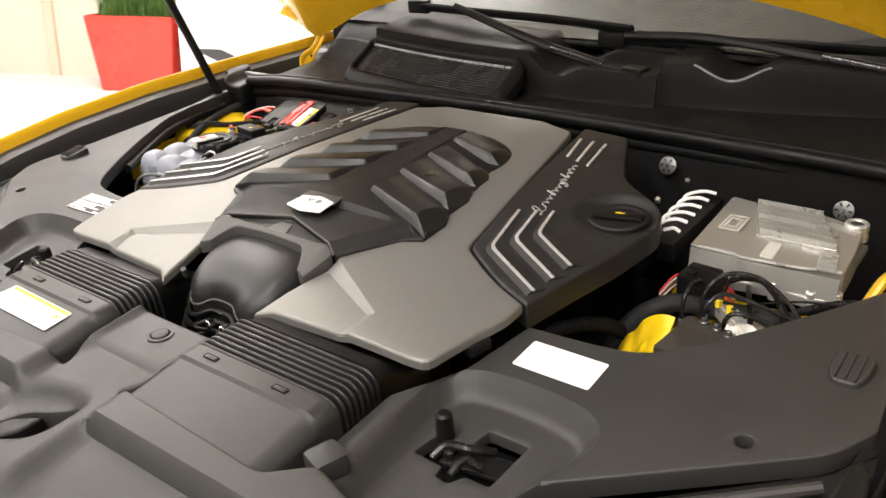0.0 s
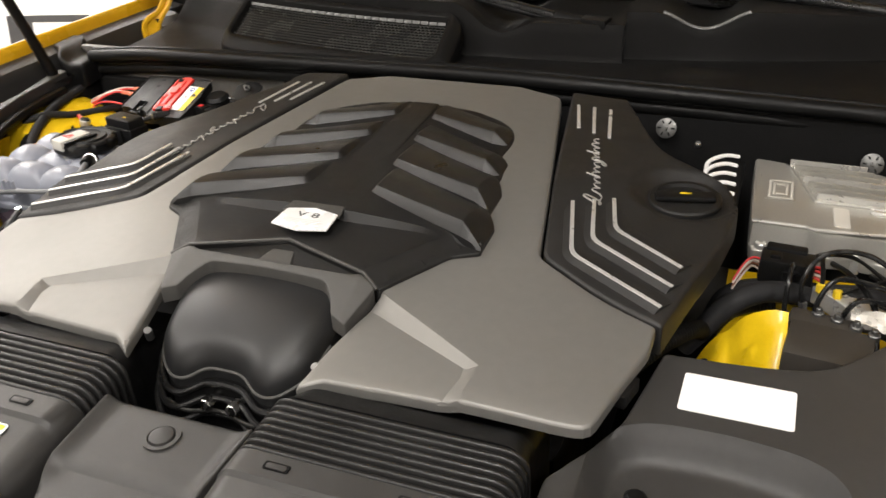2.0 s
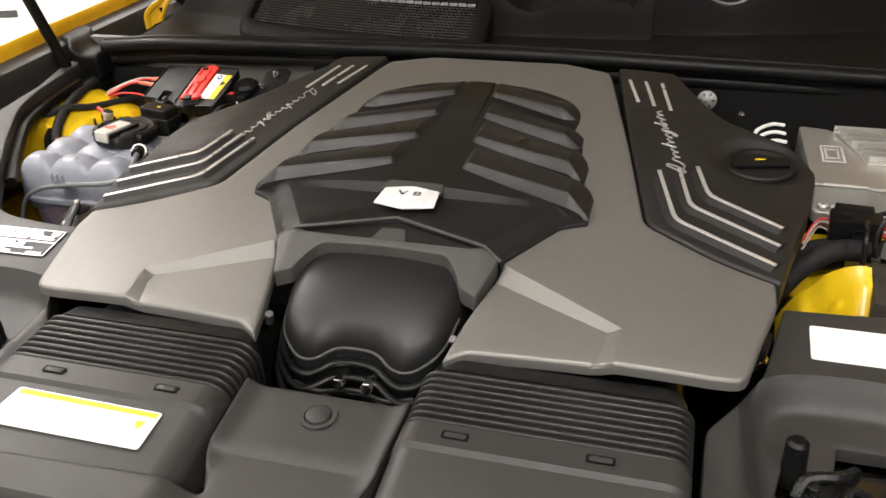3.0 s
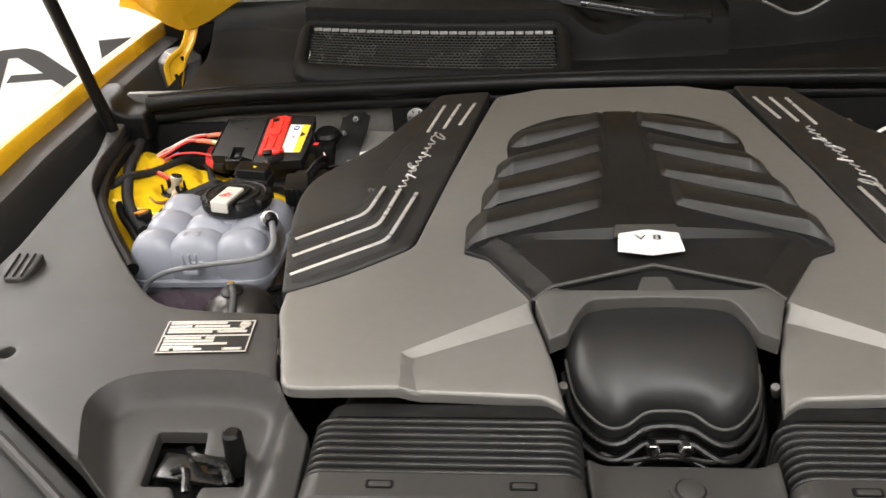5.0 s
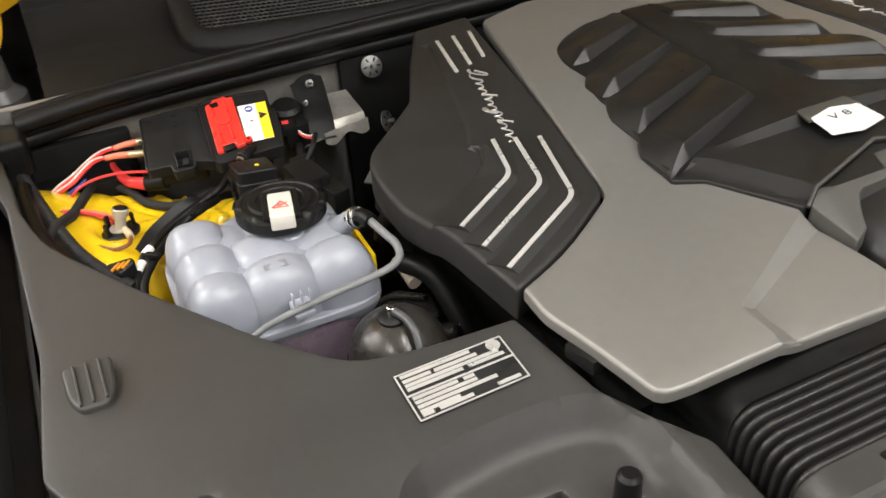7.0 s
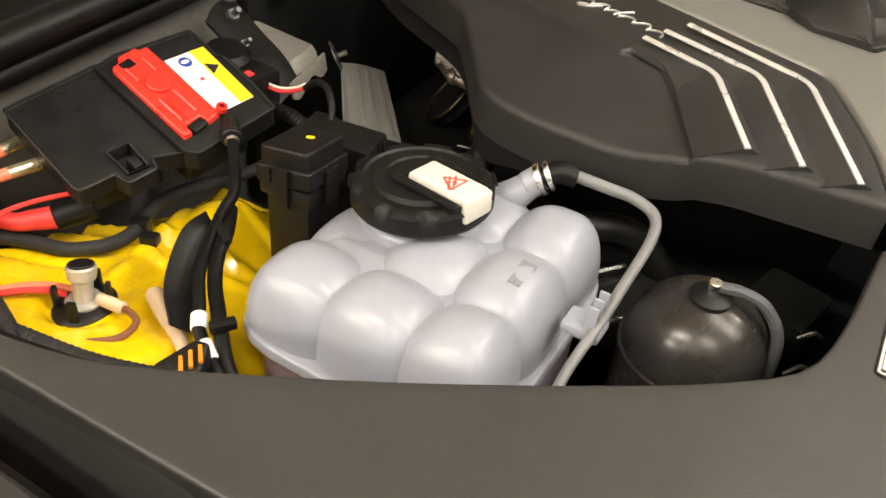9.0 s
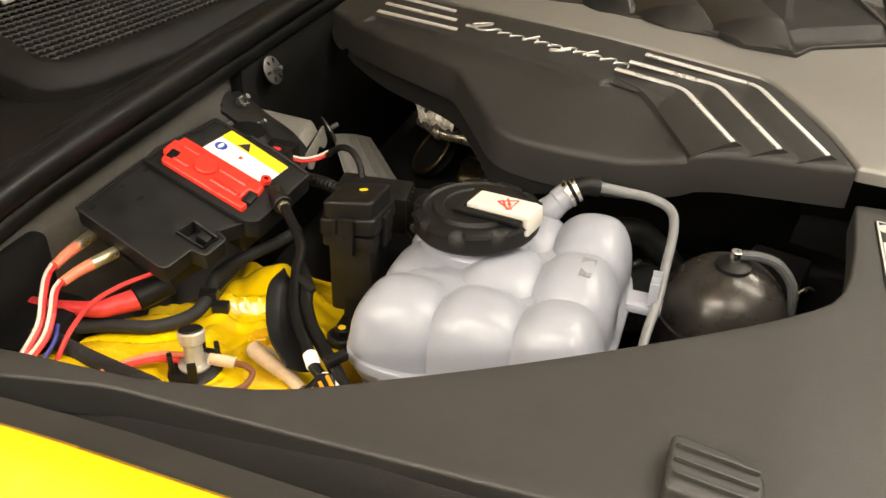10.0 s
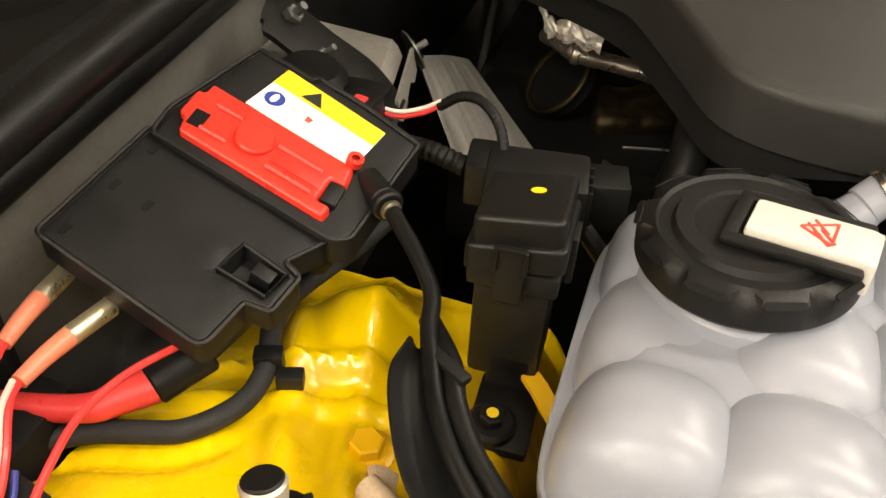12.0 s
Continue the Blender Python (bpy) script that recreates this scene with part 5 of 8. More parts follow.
def front_panel():
    th = root("radiator_cover", (0, -0.25, -0.06), "grained black plastic radiator cover across the nose", "radiator cover")
    half = [(0.077, -0.05, 0.004), (0.073, -0.135, 0.01), (0.055, -0.175, 0.006), (0.31, -0.186, 0.01), (0.35, -0.15, 0.01), (0.41, -0.168), (0.50, -0.30), (0.40, -0.50), (0.2, -0.58)]
    out = fillet(half + sx(half, -1)[::-1], 0.01, 3)
    # recess round the release handle
    rec = fillet([(0.052, -0.212), (0.038, -0.19), (-0.01, -0.188), (-0.075, -0.215), (-0.11, -0.27), (-0.09, -0.32), (-0.02, -0.31), (0.045, -0.275)], 0.05, 10)
    slot = fillet([(0.035, -0.212), (0.022, -0.207), (0.0, -0.225), (-0.03, -0.24), (-0.05, -0.275), (-0.035, -0.30), (0.0, -0.285), (0.02, -0.25), (0.04, -0.235)], 0.012)

    def height(x, y):
        ax = abs(x)
        z = -0.0205 - 0.004 * smooth(-0.127, -0.132, y)
        wide = smooth(0.06, 0.085, ax)
        ledge = -0.009 - 0.06 * max(0, -0.186 - y) - 0.026 * smooth(-0.219, -0.232, y) - 0.10 * max(0, -0.245 - y)
        narrow = z - 0.05 * max(0, -0.2 - y) - 0.03 * smooth(-0.3, -0.4, y)
        out_z = narrow * (1 - wide) + ledge * wide
        if within(rec, [(x, y)])[0]:
            out_z -= 0.016 * smooth(0, 0.026, float(away(rec, [(x, y)])[0]))
        return out_z

    part("panel", sheet(out, height, 0.007, 0.005, 0.03, holes=(slot,), hole_skirt=0.03, feats=([(-0.075, -0.13), (0.075, -0.13)], rec + rec[:1], *[inset(rec, d) for d in (0.007, 0.014, 0.021)])), M_PANEL, th)
    # near-black plate for the shade inside the handle slot
    part("slot_floor", box((0, -0.25, -0.09), (0.14, 0.14, 0.01)), M_DEEP, th)
    part("release_handle", sheet(fillet([(-0.008, -0.232), (-0.042, -0.255), (-0.05, -0.285), (-0.03, -0.292), (-0.01, -0.262)], 0.008), lambda x, y: -0.045, 0.006, 0.004, 0.02), M_BLACK, th, "black bonnet release handle")
    for x, y, z in ((0.003, -0.079, -0.0205), (0.105, -0.315, -0.053), (0.36, -0.21, -0.018)):
        part("push_plug", revolve([(0.0165, 0), (0.0165, 0.0018), (0.0125, 0.0018), (0.0115, -0.0002), (0.0105, 0.003), (0.006, 0.0042), (0, 0.0042)], 28, Matrix.Translation((x, y, z))), M_PANEL, th, "round push-in plug")
    for s in (-1, 1):
        part("corner_block", box((s * 0.337, -0.130, -0.030), (0.034, 0.036, 0.03), 0.007, rz=-18 * s), M_PANEL, th)


front_panel()


# ---------------------------------------------------------------- labels on the panels
def label_plate(name, corners, lift, material, label, group=""):
    """A thin label; corners in x and y on the side panels."""
    base = (corners[0][0], corners[0][1], zs(*corners[0]))
    th = root(name, base, label, "label", group)
    part("sheet", flat(fillet(corners, 0.003), lambda x, y: zs(x, y) + lift, 0.0006), material, th)
    return th


def bilinear(c, u, v):
    a, b, d, e = [Vector(p) for p in c]
    return (a * (1 - u) + b * u) * (1 - v) + (e * (1 - u) + d * u) * v


label_plate("white_card", [(0.4055, 0.1325), (0.4975, 0.1325), (0.4975, 0.0865), (0.4045, 0.087)], 0.0008, M_PAPER, "blank white label on the black side panel")
st_c = [(-0.4995, 0.1395), (-0.4045, 0.1415), (-0.4035, 0.0925), (-0.4985, 0.0895)]
st = label_plate("data_sticker", st_c, 0.0008, M_INK, "black data sticker with silver border and printed lines")


def on_sticker(u0, u1, v0, v1, h=0.0016):
    return flat([tuple(bilinear(st_c, u, v)) for u, v in ((u0, v0), (u1, v0), (u1, v1), (u0, v1))], lambda x, y: zs(x, y) + h, 0.0002)


for u0, u1, v0, v1 in ((0.01, 0.99, 0.015, 0.045), (0.01, 0.99, 0.955, 0.985), (0.008, 0.022, 0.03, 0.97), (0.978, 0.992, 0.03, 0.97), (0.02, 0.98, 0.46, 0.50)):
    part("border_line", on_sticker(u0, u1, v0, v1), M_TRIM, st)
rng = random.Random(11)
for v, spans in ((0.09, ((0.05, 0.68),)), (0.19, ((0.05, 0.3), (0.33, 0.72))), (0.28, ((0.05, 0.9),)), (0.36, ((0.05, 0.55), (0.6, 0.93))), (0.55, ((0.05, 0.45), (0.5, 0.6))), (0.64, ((0.05, 0.6),)), (0.73, ((0.05, 0.76),)), (0.82, ((0.05, 0.4),)), (0.89, ((0.05, 0.15), (0.2, 0.5), (0.72, 0.93)))):
    for a, b in spans:
        part("print_bar", on_sticker(a, b, v - 0.034, v + 0.034), M_TRIM, st)
part("seal_mark", moved(revolve([(0.0, 0), (0.006, 0), (0.006, 0.0004), (0, 0.0004)], 20), Matrix.Translation((-0.415, 0.134, zs(-0.415, 0.134) + 0.0016))), M_TRIM, st)


def warning_label():
    c = [(-0.259, -0.119), (-0.1165, -0.1215), (-0.117, -0.1605), (-0.268, -0.160)]
    zf = lambda x, y: -0.0032 + 0.09 * (y + 0.116)
    th = root("warning_label", (-0.19, -0.14, -0.004), "white warning label with a yellow band on the air duct", "label")
    part("sheet", flat(fillet(c, 0.003), zf, 0.0008), M_PAPER, th)
    q = lambda u0, u1, v0, v1: flat([tuple(bilinear(c, u, v)) for u, v in ((u0, v0), (u1, v0), (u1, v1), (u0, v1))], lambda x, y: zf(x, y) + 0.001, 0.0002)
    part("yellow_band", q(0.03, 0.985, 0.04, 0.17), M_LABY, th)
    part("yellow_mark", flat([tuple(bilinear(c, u, v)) for u, v in ((0.88, 0.3), (0.94, 0.3), (0.93, 0.44), (0.91, 0.52), (0.89, 0.44))], lambda x, y: zf(x, y) + 0.001, 0.0002), M_LABY, th)


warning_label()


# ---------------------------------------------------------------- left of the bay: battery unit, fuse box, coolant tank
def zA(x, y):
    return -0.1847 + 0.3316 * y + 0.1142 * x


def zB(x, y):
    return zA(x, y) + 0.003


LID = pose(0, 0, 0, 18.35, -6.5, 0)


def battery_unit():
    th = root("battery_unit", (-0.52, 0.64, -0.12), "black battery distributor box with a red terminal cover", "battery box")

    def rim(outline, height, parent):
        ring_pts = [(x, y, height(x, y) + 0.0004) for x, y in dense(outline, 0.012)]
        part("lid_rim", tube(ring_pts + ring_pts[:1], 0.0013, 6, 1), M_BLACK, parent)

    a = fillet([(-0.5958, 0.6876), (-0.5217, 0.6807), (-0.5323, 0.5885), (-0.5532, 0.5999, 0.002), (-0.5565, 0.5913), (-0.5791, 0.5946), (-0.5804, 0.6055, 0.002), (-0.6042, 0.6097), (-0.6071, 0.6130)], 0.003)
    sq = [(-0.5552, 0.618), (-0.5589, 0.5965), (-0.574, 0.5995), (-0.5721, 0.6215)]
    low = part("lower_lid", sheet(a, zA, 0.008, 0.0025, 0.009, holes=(sq,), hole_skirt=0.010, hole_rim=0.001), M_BLACK, th)
    rim(a, zA, low)
    part("lower_body", sheet(fillet([(-0.586, 0.681), (-0.528, 0.676), (-0.540, 0.604), (-0.596, 0.618)], 0.006), lambda x, y: zA(x, y) - 0.009, 0.02, 0.002, 0.02), M_BLACK, low)
    # recess floor and lid slots are coloured near-black for their shade
    part("clip_recess", flat(sq, lambda x, y: zA(x, y) - 0.0105, 0.001), M_DEEP, low)
    part("recess_rim", tube([(x, y, zA(x, y) + 0.001) for x, y in sq + sq[:1]], 0.0011, 6, 1), M_BLACK, low)
    part("clip", moved(box((0, 0, -0.004), (0.007, 0.010, 0.009), 0.001, rz=-8), Matrix.Translation((-0.563, 0.605, zA(-0.563, 0.605))) @ LID), M_BLACK, low)
    for x, y in ((-0.588, 0.680), (-0.532, 0.673), (-0.558, 0.676), (-0.56, 0.66)):
        part("lid_slot", moved(box((0, 0, -0.0002), (0.006, 0.003, 0.0012), rz=-8), Matrix.Translation((x, y, zA(x, y))) @ LID), M_DEEP, low)
    b = fillet([(-0.5265, 0.6766), (-0.5092, 0.6775), (-0.4475, 0.6626), (-0.4500, 0.632, 0.001), (-0.4465, 0.630, 0.001), (-0.4490, 0.604), (-0.4555, 0.5728), (-0.5284, 0.5798), (-0.5343, 0.5868)], 0.003)
    up = part("upper_lid", sheet(b, zB, 0.01, 0.0025, 0.011), M_BLACK, th)
    rim(b, zB, up)
    part("upper_body", sheet(fillet([(-0.518, 0.668), (-0.457, 0.655), (-0.466, 0.590), (-0.524, 0.598)], 0.006), lambda x, y: zB(x, y) - 0.011, 0.02, 0.002, 0.028), M_BLACK, up)
    # red terminal cover
    r = [(-0.527, 0.662), (-0.518, 0.6635), (-0.517, 0.667), (-0.500, 0.6665), (-0.500, 0.663), (-0.4925, 0.6625), (-0.4985, 0.5885), (-0.511, 0.5875), (-0.511, 0.5945), (-0.526, 0.5955), (-0.526, 0.5885), (-0.5335, 0.5895)]
    shift = lambda x, y: (x + 0.0062, y + 0.0045)
    r = fillet([shift(x, y) for x, y in r], 0.002)
    red = part("terminal_cover", sheet(r, lambda x, y: zB(x, y) + 0.004, 0.006, 0.0018, 0.004), M_RED, up, "red plastic terminal cover")

    def on_red(bm, x, y, h=0.004):
        x, y = shift(x, y)
        return moved(bm, Matrix.Translation((x, y, zB(x, y) + h)) @ LID)

    part("disc", on_red(revolve([(0.0095, 0), (0.0095, 0.002), (0.0085, 0.003), (0, 0.003)], 24), -0.5125, 0.632), M_RED, red)
    for dx in (-0.008, 0.006):
        part("cover_rib", on_red(tube([(0, 0.012, 0.0006), (-0.0025, -0.012, 0.0006)], 0.0016, 6, 1), -0.5145 + dx, 0.610), M_RED, red)
        part("cover_rib", on_red(tube([(0, 0.007, 0.0006), (-0.001, -0.007, 0.0006)], 0.0014, 6, 1), -0.511 + dx * 1.2, 0.648), M_RED, red)
    # near-black inlay on the surface, drawn as the shade of a recess
    part("cover_recess", on_red(box((0, 0, 0.0003), (0.010, 0.007, 0.0008)), -0.5165, 0.6575), M_DEEP, red)
    # flat inlay; a darker red paints the shade of the channel
    part("cover_recess", on_red(box((0, 0, 0.0003), (0.009, 0.026, 0.0006), 0.0002, rz=-5), -0.5155, 0.609), M_REDD, red, "channel in the cover with its shade painted in darker red")
    part("cover_eye", on_red(revolve([(0.002, 0), (0.0042, 0), (0.0042, 0.004), (0.002, 0.004)], 16, closed=False), -0.4955, 0.5895, 0.003), M_RED, red)
    part("pry_tab", on_red(box((0, 0, 0), (0.013, 0.008, 0.005), 0.001), -0.5185, 0.591, 0.0015), M_BLACK, red)
    # label
    lc = [(-0.4851, 0.6517), (-0.4521, 0.6445), (-0.4602, 0.5893), (-0.4913, 0.5946)]
    lab = part("label", flat(lc, lambda x, y: zB(x, y) + 0.0006, 0.0004), M_PAPER, up, "white and yellow warning label")
    q = lambda pts: flat([tuple(bilinear(lc, u, v)) for u, v in pts], lambda x, y: zB(x, y) + 0.0011, 0.0002)
    part("yellow_band", q(((0.63, 0.0), (1.0, 0.0), (1.0, 1.0), (0.63, 1.0))), M_LABY, lab)
    part("warning_triangle", moved(q(((0.68, 0.26), (0.68, 0.46), (0.95, 0.36))), Matrix.Translation((0, 0, 0.0003))), M_INK, lab)
    part("blue_disc", q([(0.36 + 0.15 * math.cos(t), 0.13 + 0.085 * math.sin(t)) for t in np.linspace(0, 6.283, 15)[:-1]]), M_INKB, lab)
    part("white_mark", moved(q([(0.36 + 0.10 * math.cos(t), 0.13 + 0.03 * math.sin(t)) for t in np.linspace(0, 6.283, 11)[:-1]]), Matrix.Translation((0, 0, 0.0003))), M_PAPER, lab)
    for u, v, m in ((0.36, 0.32, M_GREYINK), (0.36, 0.46, M_INKR)):
        part("pictogram", q(((u - 0.06, v - 0.02), (u + 0.06, v - 0.03), (u + 0.04, v + 0.03), (u - 0.05, v + 0.02))), m, lab)
    for k in range(3):
        part("print_bar", q(((0.2 - 0.05 * k, 0.3 + 0.05 * k), (0.212 - 0.05 * k, 0.3 + 0.05 * k), (0.212 - 0.05 * k, 0.55), (0.2 - 0.05 * k, 0.55))), M_GREYINK, lab)
    # terminals and the wires that leave them
    for p, qd, e, run in (((-0.589, 0.684, -0.050), (-0.6077, 0.684, -0.050), (-0.634, 0.6807, -0.049), [(-0.650, 0.673, -0.048), (-0.667, 0.662, -0.051), (-0.684, 0.652, -0.057), (-0.704, 0.650, -0.066), (-0.726, 0.655, -0.085)]),
                          ((-0.5985, 0.657, -0.053), (-0.620, 0.662, -0.052), (-0.6468, 0.6637, -0.050), [(-0.660, 0.658, -0.049), (-0.675, 0.649, -0.054), (-0.689, 0.645, -0.062), (-0.708, 0.648, -0.072), (-0.728, 0.654, -0.09)])):
        lug = part("cable_lug", cyl(p, qd, 0.0045, 14), M_BRASS, th, "brass cable lug")
        part("heat_shrink", tube([qd, Vector(qd).lerp(Vector(e), 0.5) + Vector((0, 0, 0.0008)), e], (0.0044, 0.0034), 12), M_PINKW, lug)
        part("wire", tube([qd, e, *run], 0.0020, 8), M_REDW, lug)
        part("wire", tube([Vector(q) + Vector((-0.0018, 0.0006, 0.0024)) for q in (e, *run)], 0.0013, 8), M_WHITEW, lug)
    part("thin_wire", tube([(-0.592, 0.620, -0.062), (-0.602, 0.6257, -0.062), (-0.6228, 0.637, -0.062), (-0.647, 0.6402, -0.060), (-0.672, 0.636, -0.060), (-0.690, 0.634, -0.068), (-0.706, 0.636, -0.088)], 0.0017, 8), M_REDW, th, "thin red wire")
    part("thin_wire", tube([(-0.674, 0.648, -0.062), (-0.684, 0.643, -0.066), (-0.696, 0.643, -0.072), (-0.712, 0.648, -0.085)], 0.0014, 8), M_BLUEW, th, "thin blue wire")
    sl = part("red_sleeve", tube([(-0.6096, 0.6359, -0.082), (-0.620, 0.646, -0.083), (-0.6304, 0.657, -0.083), (-0.6396, 0.692, -0.083), (-0.6395, 0.72, -0.083)], (0.0085, 0.004), 12), M_REDW, th, "red insulated battery cable")
    part("cable_boot", cyl((-0.588, 0.622, -0.077), (-0.6105, 0.637, -0.082), 0.0100, 16), M_RUBBER, sl)
    plug = part("side_plug", box((-0.438, 0.612, -0.043), (0.02, 0.018, 0.014), 0.002, rz=-10), M_BLACK, th)
    part("plug_lock", box((-0.44, 0.612, -0.0355), (0.008, 0.007, 0.002), 0.0005, rz=-10), M_REDW, plug)
    for dz, r, m in ((0.0, 0.0016, M_REDW), (0.0028, 0.0012, M_WHITEW)):
        part("wire", tube([(-0.43, 0.608, -0.046 + dz), (-0.424, 0.596, -0.051 + dz), (-0.419, 0.584, -0.049 + dz), (-0.417, 0.574, -0.043 + dz)], r, 8), m, plug)
    part("corrugated_sleeve", tube([(-0.417, 0.575, -0.044), (-0.418, 0.562, -0.034), (-0.424, 0.548, -0.032), (-0.434, 0.536, -0.04), (-0.446, 0.530, -0.055)], 0.003, 10, 8, 0.0004, 0.003), M_RUBBER, plug)


# shaded copy of M_RED
M_REDD = mat("red_plastic_shaded", (0.6, 0.03, 0.02), 0.4, var=0.06, scale=30)
M_BRASS = mat("tinned_brass", (0.7, 0.62, 0.42), 0.35, metal=0.85, var=0.12, scale=60)
battery_unit()


def fuse_box():
    th = root("fuse_box", (-0.508, 0.508, -0.13), "small black fuse box with a clipped lid", "fuse box")
    m = Matrix.Translation((-0.507, 0.5055, 0.002)) @ pose(0, 0, 0, 0, 0, 3)
    top = [(-0.0215, -0.0195), (0.0215, -0.0195), (0.0215, 0.0195), (-0.0215, 0.0195)]
    lid = part("lid", moved(merge(sheet(fillet(top, 0.004), lambda x, y: -0.020 - 0.14 * x - 0.15 * y, 0.008, 0.003, 0.014), sheet(fillet([(x * 1.11, y * 1.13) for x, y in top], 0.004), lambda x, y: -0.034 - 0.14 * x - 0.15 * y, 0.01, 0.0025, 0.011)), m), M_BLACK, th)
    part("yellow_dot", moved(revolve([(0.0035, 0), (0.0035, 0.0003), (0, 0.0003)], 14, Matrix.Diagonal((0.7, 1, 1, 1))), m @ Matrix.Translation((0.004, -0.0035, -0.0198)) @ pose(0, 0, 0, -8.5, 8.0, 0)), M_LABY, lid)
    body = part("body", moved(merge(box((0, 0, -0.082), (0.038, 0.035, 0.075), 0.004), box((0.0, 0, -0.052), (0.044, 0.041, 0.012), 0.002)), m), M_BLACK, th)
    part("latch", moved(merge(box((-0.0243, 0.001, -0.046), (0.004, 0.013, 0.03), 0.0012), box((-0.0263, -0.0055, -0.036), (0.003, 0.002, 0.013), 0.0006), box((-0.0263, 0.0075, -0.036), (0.003, 0.002, 0.013), 0.0006), box((-0.0263, 0.001, -0.030), (0.003, 0.013, 0.002), 0.0006)), m), M_BLACK, lid)
    part("latch", moved(box((0.0, -0.0226, -0.047), (0.014, 0.004, 0.026), 0.0012), m), M_BLACK, lid)
    br = part("bracket", moved(merge(box((-0.016, -0.004, -0.118), (0.006, 0.022, 0.03), 0.002), box((-0.034, -0.006, -0.128), (0.044, 0.03, 0.006), 0.002), cyl((-0.044, -0.002, -0.128), (-0.044, -0.002, -0.120), 0.012, 20, 0.002)), m), M_BLACK, th)
    part("bracket_screw", moved(cyl((-0.044, -0.002, -0.121), (-0.044, -0.002, -0.115), 0.0062, 6), m), M_BLACK, br)
    part("screw_mark", moved(cyl((-0.044, -0.002, -0.115), (-0.044, -0.002, -0.1145), 0.003, 10), m), M_LABY, br)


fuse_box()


def rear_connectors():
    th = root("rear_connectors", (-0.447, 0.51, -0.09), "black cable plugs behind the fuse box", "connector")
    a = part("plug", merge(box((-0.449, 0.512, -0.062), (0.034, 0.052, 0.034), 0.004, rz=9), box((-0.444, 0.540, -0.060), (0.026, 0.020, 0.026), 0.003, rz=9)), M_BLACK, th)
    for k in range(4):
        part("plug_rib", box((-0.458 + 0.007 * k, 0.484 + 0.001 * k, -0.060), (0.002, 0.003, 0.026), 0.0006, rz=9), M_BLACK, a)
    part("plug", box((-0.428, 0.485, -0.072), (0.022, 0.036, 0.03), 0.003, rz=14), M_BLACK, th)
    part("plug_cable", tube([(-0.440, 0.552, -0.062), (-0.436, 0.575, -0.060), (-0.430, 0.60, -0.066), (-0.425, 0.62, -0.08)], 0.006, 10, 8, 0.0008, 0.004), M_RUBBER, th)
    part("plug_cable", tube([(-0.452, 0.485, -0.074), (-0.455, 0.470, -0.09), (-0.45, 0.45, -0.12)], 0.005, 10), M_RUBBER, th)


rear_connectors()


